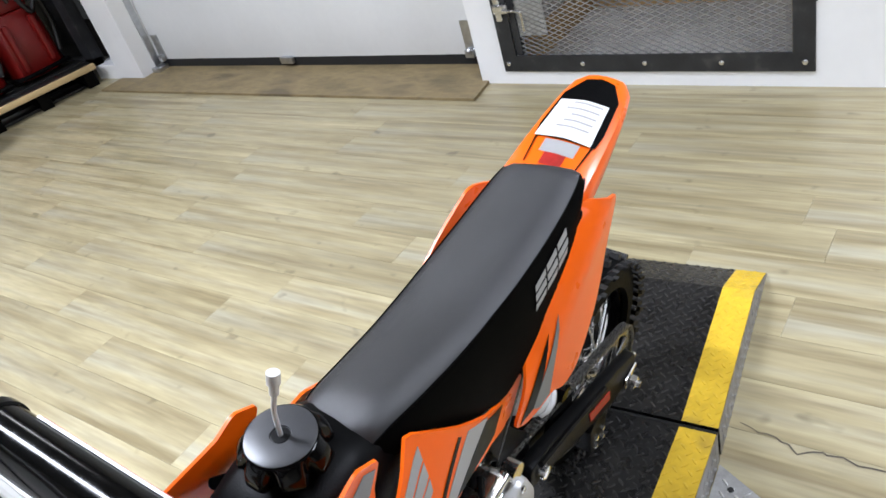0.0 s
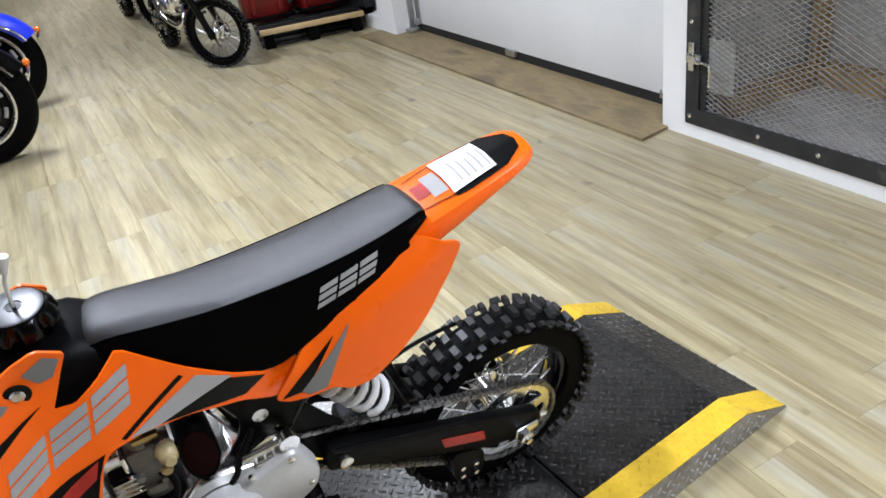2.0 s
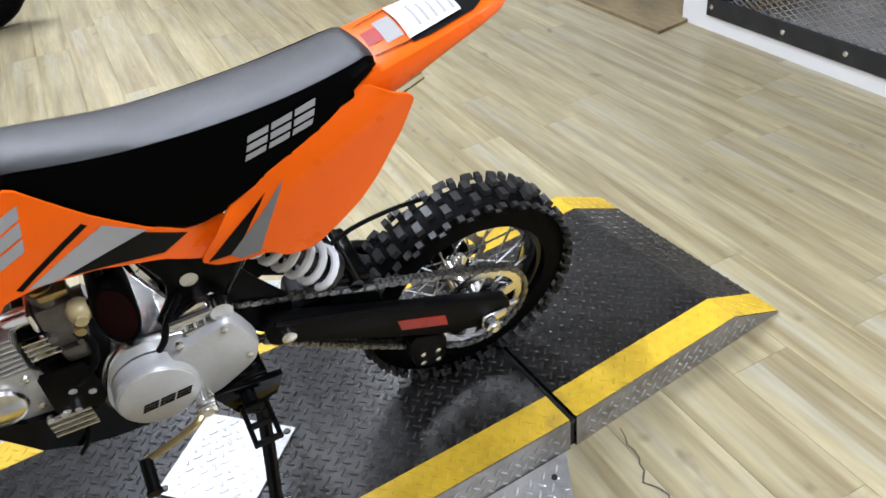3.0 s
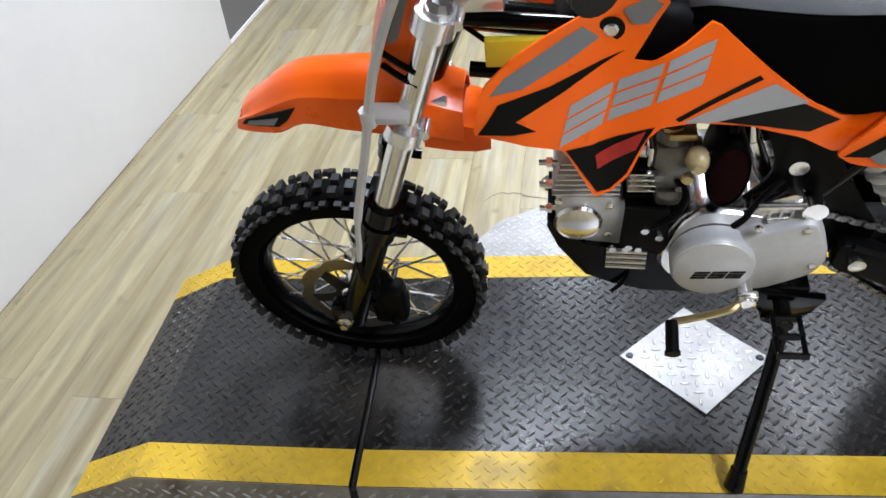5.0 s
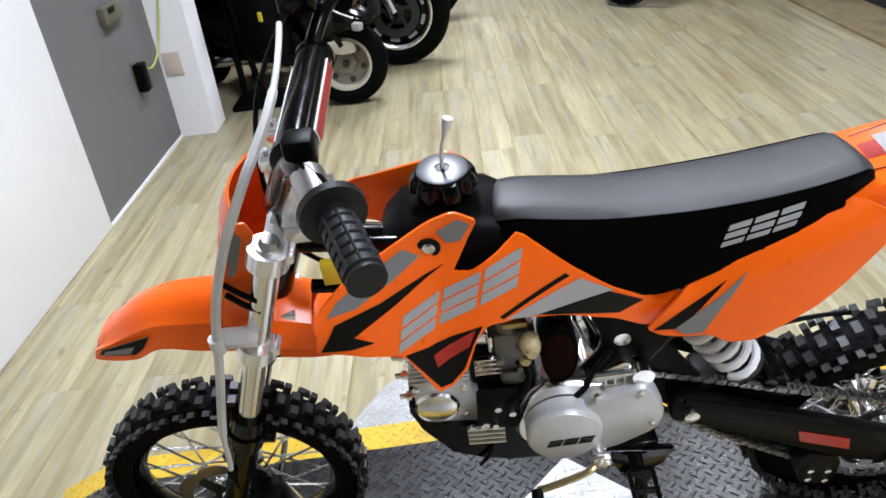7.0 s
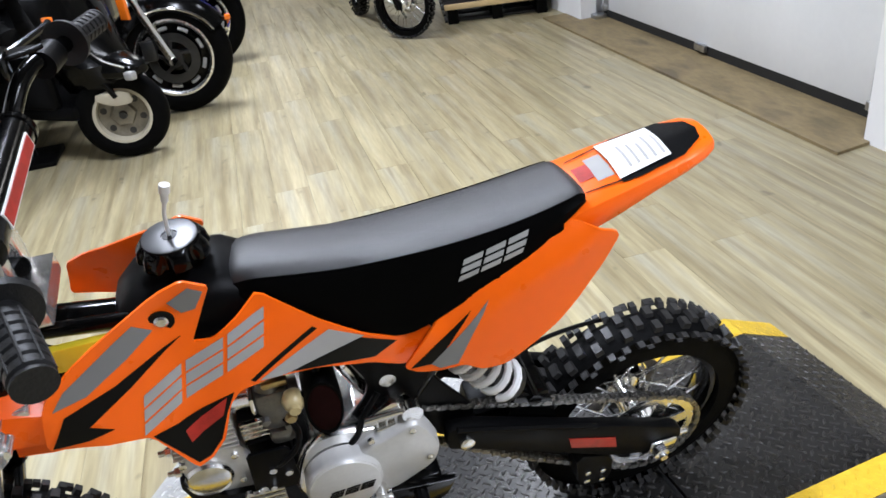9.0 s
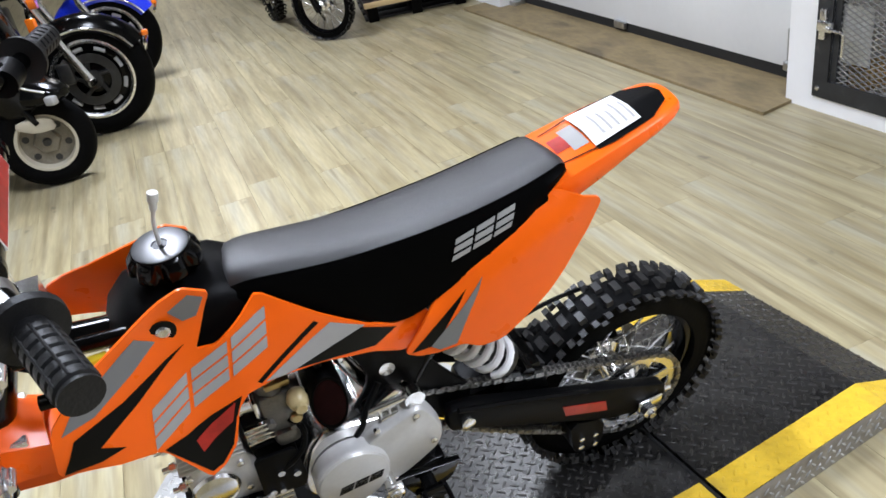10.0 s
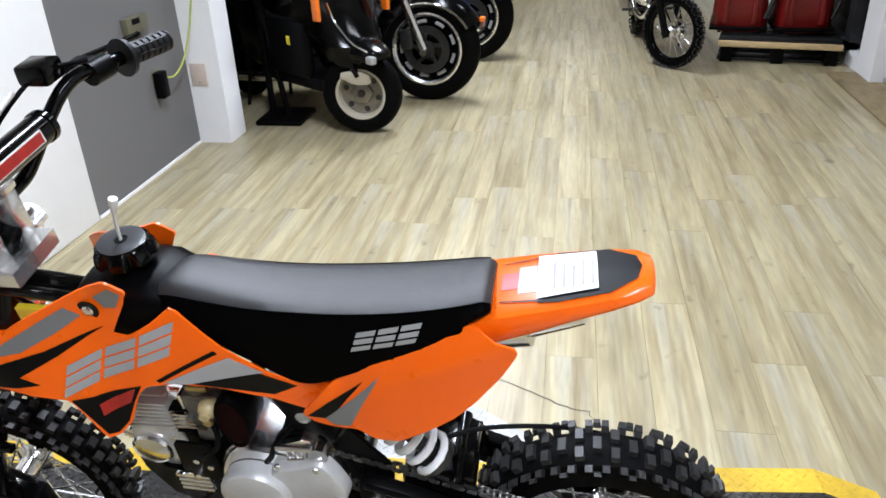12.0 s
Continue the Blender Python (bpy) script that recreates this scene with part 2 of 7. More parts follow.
BEIGE = material("beige_box", (0.12, 0.112, 0.07), 0.5, vary=0.08)
CORD = material("yellow_green_cord", (0.42, 0.47, 0.10), 0.5)
CARDBOARD = material("cardboard", (0.42, 0.29, 0.16), 0.8, vary=0.1)
DARK_DOOR = material("dark_grey_door", (0.014, 0.0138, 0.014), 0.5, vary=0.15)
GLOW = glow_material("lamp_diffuser", (1.0, 0.97, 0.92), LAMP_GLOW)


# ---- mesh helpers ----
def part(name, bm, mat, parent=None, label="", smooth=True, mats=()):
    """Links a bmesh as one mesh object under a thing or a part."""
    bmesh.ops.recalc_face_normals(bm, faces=bm.faces)
    me = bpy.data.meshes.new(name)
    bm.to_mesh(me)
    bm.free()
    for m in (mat, *mats):
        me.materials.append(m)
    if smooth:
        me.shade_smooth()
        me.set_sharp_from_angle(angle=radians(38))
    ob = new(name, me)
    if parent is not None:
        ob.parent = parent
    if label:
        tagged(ob, label)
    return ob


def thing(name, m, label, category, group="", kind=""):
    ob = new(name)
    ob.empty_display_size = 0.1
    ob.matrix_world = m
    return tagged(ob, label, category, group, kind)


def merged(*bms):
    out = bmesh.new()
    for b in bms:
        me = bpy.data.meshes.new("tmp")
        b.to_mesh(me)
        b.free()
        out.from_mesh(me)
        bpy.data.meshes.remove(me)
    return out


def box(x0, x1, y0, y1, z0, z1, bevel=0.0, segments=2):
    bm = bmesh.new()
    bmesh.ops.create_cube(bm, size=1)
    bmesh.ops.scale(bm, vec=(x1 - x0, y1 - y0, z1 - z0), verts=bm.verts)
    bmesh.ops.translate(bm, vec=((x0 + x1) / 2, (y0 + y1) / 2, (z0 + z1) / 2), verts=bm.verts)
    if bevel:
        bmesh.ops.bevel(bm, geom=bm.edges[:], offset=bevel, segments=segments, affect="EDGES", profile=0.5)
    return bm


def lathe(profile, seg=24, axis="z", at=(0, 0, 0), closed=False):
    """Turns (radius, height) pairs round an axis. A profile that is closed makes a ring."""
    bm = bmesh.new()
    rings = []
    for k in range(seg):
        a = 2 * math.pi * k / seg
        rings.append([bm.verts.new((r * math.cos(a), r * math.sin(a), h)) for r, h in profile])
    n = len(profile)
    for k in range(seg):
        p, q = rings[k], rings[(k + 1) % seg]
        for j in range(n if closed else n - 1):
            bm.faces.new((p[j], q[j], q[(j + 1) % n], p[(j + 1) % n]))
    if not closed:
        bm.faces.new([r[0] for r in rings][::-1])
        bm.faces.new([r[-1] for r in rings])
    bmesh.ops.remove_doubles(bm, verts=bm.verts, dist=1e-5)
    turn = {"z": Matrix(), "y": Matrix.Rotation(radians(-90), 4, "X"), "x": Matrix.Rotation(radians(90), 4, "Y")}[axis]
    bm.transform(Matrix.Translation(at) @ turn)
    return bm


def rod(a, b, r0, r1=None, seg=12):
    """A round bar from a to b."""
    a, b = Vector(a), Vector(b)
    r1 = r0 if r1 is None else r1
    bm = bmesh.new()
    bmesh.ops.create_cone(bm, cap_ends=True, segments=seg, radius1=r0, radius2=r1, depth=(b - a).length)
    bm.transform(Matrix.Translation((a + b) / 2) @ (b - a).to_track_quat("Z", "Y").to_matrix().to_4x4())
    return bm


def spline(points, steps=6):
    """A smooth way through points."""
    p = [Vector(v) for v in points]
    p = [2 * p[0] - p[1], *p, 2 * p[-1] - p[-2]]
    out = []
    for i in range(1, len(p) - 2):
        for s in range(steps):
            t = s / steps
            out.append(0.5 * (2 * p[i] + (p[i + 1] - p[i - 1]) * t + (2 * p[i - 1] - 5 * p[i] + 4 * p[i + 1] - p[i + 2]) * t * t + (3 * p[i] - p[i - 1] - 3 * p[i + 1] + p[i + 2]) * t ** 3))
    return [*out, p[-2]]


def pipe(points, r, seg=8, steps=6, smooth=True):
    """A tube swept along points."""
    way = spline(points, steps) if smooth else [Vector(v) for v in points]
    bm = bmesh.new()
    side = None
    rings = []
    for i, v in enumerate(way):
        d = (way[min(i + 1, len(way) - 1)] - way[max(i - 1, 0)]).normalized()
        if side is None:
            side = d.orthogonal().normalized()
        side = (side - d * side.dot(d)).normalized()
        up = d.cross(side)
        rad = r(i / (len(way) - 1)) if callable(r) else r
        rings.append([bm.verts.new(v + rad * (math.cos(a) * side + math.sin(a) * up)) for a in (2 * math.pi * k / seg for k in range(seg))])
    for p, q in zip(rings, rings[1:]):
        for k in range(seg):
            bm.faces.new((p[k], p[(k + 1) % seg], q[(k + 1) % seg], q[k]))
    bm.faces.new(rings[0][::-1])
    bm.faces.new(rings[-1])
    return bm


def loft(sections, caps=True, material_of=None):
    """A skin over rings of equally many points."""
    bm = bmesh.new()
    rings = [[bm.verts.new(v) for v in s] for s in sections]
    n = len(rings[0])
    for p, q in zip(rings, rings[1:]):
        for k in range(n):
            f = bm.faces.new((p[k], p[(k + 1) % n], q[(k + 1) % n], q[k]))
            if material_of:
                f.material_index = material_of(k)
    if caps:
        bm.faces.new(rings[0][::-1])
        bm.faces.new(rings[-1])
    return bm


def rounded(outline, cut=0.22, times=2):
    """Corner cutting of a closed outline."""
    pts = [Vector(p) for p in outline]
    for _ in range(times):
        out = []
        for a, b in zip(pts, pts[1:] + pts[:1]):
            out += [a.lerp(b, cut), a.lerp(b, 1 - cut)]
        pts = out
    return [tuple(p) for p in pts]


def sheet(outline, depth, step=0.02, thick=0.003, side=-1):
    """A thin shell over an outline in x and z; depth(x, z) is its distance from the middle plane, side its sign."""
    bm = bmesh.new()
    bm.faces.new([bm.verts.new((x, 0, z)) for x, z in outline])
    xs, zs = [p[0] for p in outline], [p[1] for p in outline]
    for axis, lo, hi in ((0, min(xs), max(xs)), (2, min(zs), max(zs))):
        for k in range(1, int((hi - lo) / step) + 1):
            co, no = [0, 0, 0], [0, 0, 0]
            co[axis], no[axis] = lo + k * step + 0.0003, 1
            bmesh.ops.bisect_plane(bm, geom=bm.verts[:] + bm.edges[:] + bm.faces[:], plane_co=co, plane_no=no, dist=1e-6)
    inner = thick > 0
    for v in bm.verts:
        v.co.y = side * depth(v.co.x, v.co.z)
    if inner:
        g = bmesh.ops.extrude_face_region(bm, geom=bm.faces[:])
        for v in g["geom"]:
            if isinstance(v, bmesh.types.BMVert):
                v.co.y -= side * thick
    return bm


def prism(outline, y0, y1, bevel=0.0):
    """A plate with an outline in x and z, from y0 to y1."""
    bm = bmesh.new()
    f = bm.faces.new([bm.verts.new((x, y0, z)) for x, z in outline])
    g = bmesh.ops.extrude_face_region(bm, geom=[f])
    for v in g["geom"]:
        if isinstance(v, bmesh.types.BMVert):
            v.co.y = y1
    if bevel:
        bmesh.ops.recalc_face_normals(bm, faces=bm.faces)
        edges = [e for e in bm.edges if abs(e.verts[0].co.y - e.verts[1].co.y) < 1e-6]
        bmesh.ops.bevel(bm, geom=edges, offset=bevel, segments=2, affect="EDGES", profile=0.5)
    return bm


def slab(outline, z0, z1):
    """A flat piece with an outline in x and y."""
    bm = bmesh.new()
    f = bm.faces.new([bm.verts.new((x, y, z0)) for x, y in outline])
    g = bmesh.ops.extrude_face_region(bm, geom=[f])
    for v in g["geom"]:
        if isinstance(v, bmesh.types.BMVert):
            v.co.z = z1
    return bm


def structure(name, bm, mat, label, category, smooth=False):
    return tagged(part(name, bm, mat, None, label, smooth), label, category, kind="structure")


# ---- room ----
GX, DX, WX = 2.91, 3.08, -0.98
CEIL = 2.9
structure("ground", box(-4.2, 4.2, -4.2, 15.7, -0.12, -0.012), SUBFLOOR, "dark subfloor under the vinyl planks", "floor")
structure("ceiling", box(-4.2, 4.2, -4.2, 15.7, CEIL, CEIL + 0.1), CEILING, "plain workshop ceiling out of view, dark grey to limit bounced light", "ceiling")
# South and west walls are unseen; their assumed grey keeps the fill low.
structure("wall_south", box(-4.2, 4.2, -4.2, -4.0, 0, CEIL), SHADE_GREY, "plain wall out of view, grey to limit bounced light", "wall")
structure("wall_north", box(-4.2, 4.2, 15.5, 15.7, 0, CEIL), WALL_WHITE, "plain white painted wall", "wall")
structure("wall_west", box(-4.2, -4.0, -4.0, 15.5, 0, CEIL), SHADE_GREY, "plain wall out of view, grey to limit bounced light", "wall")
# gate wall with its opening
GY0, GY1, GZ0, GZ1 = -0.05, 1.205, 0.075, 2.05
structure("wall_east", merged(box(GX, GX + 0.12, -4.0, GY0, 0, CEIL), box(GX, GX + 0.12, GY1, 1.36, 0, CEIL), box(GX, GX + 0.12, GY0, GY1, 0, GZ0), box(GX, GX + 0.12, GY0, GY1, GZ1, CEIL), box(GX + 0.12, DX + 0.1, 1.24, 1.36, 0, CEIL)), WALL_WHITE, "white painted wall round a mesh gate opening", "wall")
# wall over and beside the garage door
structure("wall_door", merged(box(DX + 0.05, DX + 0.2, 1.36, 4.1, 2.15, CEIL), box(GX, DX + 0.2, 4.08, 4.36, 0, CEIL), box(GX + 0.01, DX + 0.2, 4.36, 4.64, 0, 0.10), box(GX + 0.01, DX + 0.2, 4.36, 6.0, 2.1, CEIL), box(GX, DX + 0.2, 5.75, 15.5, 0, CEIL)), WALL_WHITE, "white painted wall and pillar beside the garage door", "wall")
# west partition in two planes, and its return
structure("wall_partition", box(WX - 0.11, WX, -4.0, 1.76, 0, CEIL, 0.006), WALL_WHITE, "bright white partition wall", "wall", True)
# The recess stands in shade, which is put into its grey colour.
structure("wall_recess", box(WX - 0.13, WX - 0.008, 1.76, 2.80, 0, CEIL), SHADE_GREY, "wall set back from the partition, its shade put into a grey colour", "wall")
structure("wall_return", box(WX - 0.13, -0.80, 2.80, 3.0, 0, CEIL), WALL_WHITE, "short white wall end beside the shaded recess wall", "wall")
structure("baseboard", box(WX - 0.008, WX - 0.003, 1.77, 2.798, 0, 0.014), WALL_WHITE, "thin pale baseboard along the shaded recess wall", "baseboard")

# ---- garage door ----
gd = thing("door_garage", Matrix.Translation((DX, 0, 0)), "white sectional garage door with galvanised hinges, closed", "garage door", kind="structure")
z = 0.065
for h in (0.535, 0.53, 0.53, 0.53):
    part("panel", box(0, 0.045, 1.40, 4.075, z, z + h - 0.004, 0.006), DOOR_WHITE, gd)
    z += h
part("bottom_seal", box(0.004, 0.04, 1.40, 4.075, 0.012, 0.065), RUBBER_SEAL, gd, "black rubber seal")
for y in (1.56, 2.80, 3.98):
    for zz in (0.60, 1.13, 1.66):
        part("hinge", merged(prism([(-0.028, zz), (0.028, zz), (0.012, zz - 0.085), (-0.012, zz - 0.085)], 0, -0.004), prism([(-0.028, zz), (0.028, zz), (0.012, zz + 0.085), (-0.012, zz + 0.085)], 0, -0.004), rod((-0.03, -0.006, zz), (0.03, -0.006, zz), 0.007)), GALV, gd, "galvanised hinge", False).matrix_local = pose(-0.001, y, 0, 0, 0, -90)
for y in (1.50, 4.02):
    part("corner_bracket", merged(box(-0.004, 0, y - 0.035, y + 0.035, 0.07, 0.24), box(-0.03, 0, y - 0.02, y + 0.03, 0.06, 0.1, 0.004), lathe([(0.018, 0), (0.018, 0.02)], 12, "y", (-0.02, y - 0.01, 0.09))), GALV, gd, "galvanised bracket", False)
part("lift_handle", box(-0.025, 0, 2.76, 2.86, 0.035, 0.075, 0.004), GALV, gd, "small galvanised step plate")
for y in (1.385, 4.085):
    part("track", box(-0.055, -0.01, y - 0.012, y + 0.012, 0.02, 2.2), GALV, gd, "galvanised track")
part("track_foot", box(-0.1, -0.01, 3.99, 4.07, 0.012, 0.045, 0.006), GALV, gd)
tagged(part("threshold_board", slab([(2.735, 1.30), (DX + 0.06, 1.362), (DX + 0.06, 4.078), (GX - 0.005, 4.078), (GX - 0.005, 4.34), (2.725, 4.34)], 0.0, 0.014), PLYWOOD), "worn plywood board laid before the garage door", "board")

# ---- mesh gate ----
gate = thing("mesh_gate", Matrix.Translation((GX, 0, 0)), "dark steel angle gate with expanded metal mesh, closed", "gate")
f = 0.06
for nm, b in (("frame_rail", box(-0.008, 0.0, GY0 - 0.012, GY1 + 0.012, GZ0 - 0.012, GZ0 + f)), ("frame_rail", box(-0.008, 0.0, GY0 - 0.012, GY1 + 0.012, GZ1 - f, GZ1 + 0.012)), ("frame_stile", box(-0.0085, 0.0, GY1 - f, GY1 + 0.012, GZ0, GZ1)), ("frame_stile", box(-0.0085, 0.0, GY0 - 0.012, GY0 + f, GZ0, GZ1))):
    part(nm, b, BLACK_FRAME, gate)
part("inner_bar", box(0.002, 0.03, GY1 - f - 0.03, GY1 - f, GZ0 + f, GZ1 - f), BLACK_FRAME, gate)
for y, zz in ((1.19, 0.10), (0.83, 0.10), (0.56, 0.10), (0.26, 0.10), (-0.03, 0.10), (-0.03, 0.42), (-0.03, 0.9), (1.19, 0.5), (1.19, 0.95)):
    part("bolt", lathe([(0.011, 0), (0.010, 0.004), (0.004, 0.007)], 10, "x", (0, 0, 0)), SPOKE, gate, "round bolt head").matrix_local = pose(-0.0085, y, zz, 0, 0, 180)


def expanded_mesh(y0, y1, z0, z1, px=0.047, pz=0.0215, w=0.0036, d=0.004):
    """Rows of zigzag strands that meet at their corners."""
    verts, faces = [], []
    rows = int((z1 - z0) / (pz / 2))
    cols = int((y1 - y0) / (px / 2))
    for r in range(rows):
        base = z0 + r * pz / 2
        first = len(verts)
        for c in range(cols + 1):
            zc = base + (pz / 4 if (c + r) % 2 else -pz / 4)
            y = y0 + c * px / 2
            for dx, dz in ((0, -w / 2), (0, w / 2), (d, w / 2), (d, -w / 2)):
                verts.append((dx, y, zc + dz))
        for c in range(cols):
            a = first + 4 * c
            for k in range(4):
                faces.append((a + k, a + (k + 1) % 4, a + 4 + (k + 1) % 4, a + 4 + k))
    me = bpy.data.meshes.new("mesh_panel")
    me.from_pydata(verts, [], faces)
    me.materials.append(MESH_STEEL)
    return me


mesh_panel = new("mesh_panel", expanded_mesh(GY0 + 0.01, GY1 - 0.02, GZ0 + 0.01, 1.4))
mesh_panel.parent = gate
mesh_panel.location.x = 0.006
part("strap_hinge", box(-0.016, -0.0085, GY0 - 0.02, GY0 + 0.035, 0.32, 0.42, 0.003), BLACK_FRAME, gate)
part("slide_latch", merged(box(-0.03, -0.0085, 1.13, 1.20, 0.335, 0.375, 0.004), pipe([(-0.03, 1.15, 0.355), (-0.045, 1.12, 0.355), (-0.05, 1.06, 0.352), (-0.05, 1.05, 0.335), (-0.05, 1.05, 0.265)], 0.006), box(-0.022, -0.0085, 1.165, 1.195, 0.30, 0.42, 0.003)), SPOKE, gate, "bright slide latch with a bent handle")
part("latch_plate", box(0.012, 0.018, 0.98, 1.13, 0.22, 0.44), GALV, gate, "steel plate behind the latch", False)
# the store behind the gate
structure("wall_store", merged(box(GX + 0.80, GX + 0.84, -0.6, 1.24, 0, CEIL), box(GX + 0.12, GX + 0.80, -0.64, -0.60, 0, CEIL), box(GX + 0.12, GX + 0.80, 1.20, 1.238, 0, CEIL)), CONCRETE, "pale grey lining behind the gate", "wall")
structure("floor_store", box(GX + 0.12, GX + 0.80, -0.6, 1.2, -0.01, 0.06), CONCRETE, "pale dusty floor behind the gate", "floor")
for y0, y1 in ((1.13, 1.17), (0.60, 0.69), (0.03, 0.11)):
    tagged(part("wall_stud", box(GX + 0.70, GX + 0.79, y0, y1, 0.15, CEIL, 0.003), STUD), "bare pine stud against the pale lining", "stud", "studs behind the gate")
tagged(part("sole_plate", box(GX + 0.69, GX + 0.795, -0.58, 1.19, 0.06, 0.15, 0.003), STUD), "bare pine sole plate under the studs", "timber")
tagged(part("gate_post", box(GX + 0.035, GX + 0.115, GY0 - 0.02, GY0 + 0.075, 0.062, 1.9, 0.003), PLYWOOD), "weathered timber post beside the gate hinge", "post")
tagged(part("side_ledger", box(GX + 0.15, GX + 0.69, 1.10, 1.19, 0.06, 0.15, 0.003), STUD), "bare pine timber along the store side", "timber")

# ---- platform ----
PA = 0.0596
PM = pose(0, -0.321, 0, 0, 0, math.degrees(PA))
PW, STRIPE = 0.6205, 0.0757
PX = [(-0.518, 0.006), (-0.37, 0.078), (0.027, 0.082), (1.235, 0.082), (1.69, 0.078), (1.85, 0.006)]


def skew(x):
    """The two end plates sit a little askew on their hinges."""
    return 0.035 * max(0.0, 0.029 - x) + 0.055 * max(0.0, x - 1.236)



def plat_z(x):
    for (a, za), (b, zb) in zip(PX, PX[1:]):
        if x <= b:
            return za + (zb - za) * (x - a) / (b - a)
    return PX[-1][1]


platform = thing("drive_on_platform", PM, "low black tread plate platform with yellow painted edges", "platform")


def deck(x0, x1):
    xs = [x0, *[p[0] for p in PX if x0 < p[0] < x1], x1]
    bm = bmesh.new()
    top = [[bm.verts.new((x, y + skew(x), plat_z(x))) for y in (0, PW)] for x in xs]
    low = [[bm.verts.new((x, y + skew(x), 0.001)) for y in (0, PW)] for x in xs]
    for i in range(len(xs) - 1):
        bm.faces.new((top[i][0], top[i + 1][0], top[i + 1][1], top[i][1]))
        bm.faces.new((low[i][0], low[i + 1][0], top[i + 1][0], top[i][0]))
        bm.faces.new((low[i][1], top[i][1], top[i + 1][1], low[i + 1][1]))
    for i in (0, -1):
        bm.faces.new((low[i][0], top[i][0], top[i][1], low[i][1]))
    return bm


def stripe(x0, x1, y0, y1):
    xs = [x0, *[p[0] for p in PX if x0 < p[0] < x1], x1]
    bm = bmesh.new()
    rows = [[bm.verts.new((x, y + skew(x), plat_z(x) + 0.0008)) for y in (y0, y1)] for x in xs]
    for a, b in zip(rows, rows[1:]):
        bm.faces.new((a[0], b[0], b[1], a[1]))
    return bm


JOINTS = [(-0.518, 0.022), (0.036, 1.228), (1.244, 1.85)]
for nm, (a, b) in zip(("front_ramp", "middle_deck", "rear_ramp"), JOINTS):
    d = part(nm, deck(a, b), PLATE_BLACK, platform, "worn black tread plate", False)
    for y0, y1 in ((0.0, STRIPE), (PW - STRIPE, PW)):
        part("edge_stripe", stripe(a, b, y0, y1), YELLOW, d, "worn yellow paint stripe", False)
for x in (0.029, 1.236):
    part("hinge_gap", box(x - 0.02, x + 0.02, 0.006, PW - 0.006, 0.0, 0.055), RUBBER_SEAL, platform, "dark joint between the plates", False)
    part("hinge_rod", rod((x, 0.0, 0.073), (x, PW, 0.073), 0.006), STEEL_DARK, platform)


def lugs(spots, length, width, height, zf, tilt=45, yf=lambda x: 0.0):
    """Raised tread lugs: long slim lozenges with a flat top."""
    verts, faces, mat = [], [], []
    for x, y, k, m in spots:
        a = radians(tilt if k else -tilt)
        c, s = math.cos(a), math.sin(a)
        first = len(verts)
        for u, v, h in ((-1, 0, 0), (-0.45, -1, 0), (0.45, -1, 0), (1, 0, 0), (0.45, 1, 0), (-0.45, 1, 0), (-0.6, 0, 1), (-0.3, -0.5, 1), (0.3, -0.5, 1), (0.6, 0, 1), (0.3, 0.5, 1), (-0.3, 0.5, 1)):
            px, py = x + c * u * length / 2 - s * v * width / 2, y + s * u * length / 2 + c * v * width / 2
            verts.append((px, py + yf(px), zf(px) + (height if h else 0.0002)))
        for i in range(6):
            faces.append((first + i, first + (i + 1) % 6, first + 6 + (i + 1) % 6, first + 6 + i))
            mat.append(m)
        faces.append(tuple(first + 6 + i for i in range(6)))
        mat.append(m)
    return verts, faces, mat


def lug_object(name, spots, length, width, height, zf, mats, parent, yf=lambda x: 0.0):
    v, fcs, mt = lugs(spots, length, width, height, zf, 45, yf)
    me = bpy.data.meshes.new(name)
    me.from_pydata(v, [], fcs)
    for m in mats:
        me.materials.append(m)
    me.polygons.foreach_set("material_index", mt)
    ob = new(name, me)
    ob.parent = parent
    return ob


def weave(x0, x1, y0, y1, pitch):
    """Rows of lugs that lean one way, then the other, each row set half a step along."""
    d = pitch / math.sqrt(2)
    out = []
    for j in range(int((y1 - y0) / d)):
        for i in range(int((x1 - x0) / (2 * d)) + 1):
            out.append((x0 + (2 * i + j % 2) * d, y0 + (j + 0.5) * d, j % 2))
    return out


spots = []
for x, y, k in weave(-0.50, 1.835, 0.0, PW, 0.0214):
    if min(abs(x - 0.029), abs(x - 1.236)) > 0.017 and 0.006 < y < PW - 0.006:
        spots.append((x, y, k, 1 if (y < STRIPE or y > PW - STRIPE) else 0))
near_lugs = [q for q in spots if 0.40 < q[0] < 0.62 and q[1] < 0.56][:300]
lug_mesh = {}
for x, y, k, m_ in near_lugs:
    if (k, m_) not in lug_mesh:
        v_, f_, _ = lugs([(0, 0, k, 0)], 0.0225, 0.0062, 0.0022, lambda x: 0.0)
        me = bpy.data.meshes.new("tread_lug")
        me.from_pydata(v_, [], f_)
        me.materials.append(YELLOW if m_ else LUG_WORN)
        lug_mesh[k, m_] = me
    o = new("tread_lug", lug_mesh[k, m_])
    o.parent = platform
    o.location = (x, y, plat_z(x))
chosen = set(near_lugs)
spots = [q for q in spots if q not in chosen]
tagged(lug_object("tread_pattern", spots, 0.0225, 0.0062, 0.0022, plat_z, (LUG_WORN, YELLOW), platform, skew), kind="stuff")

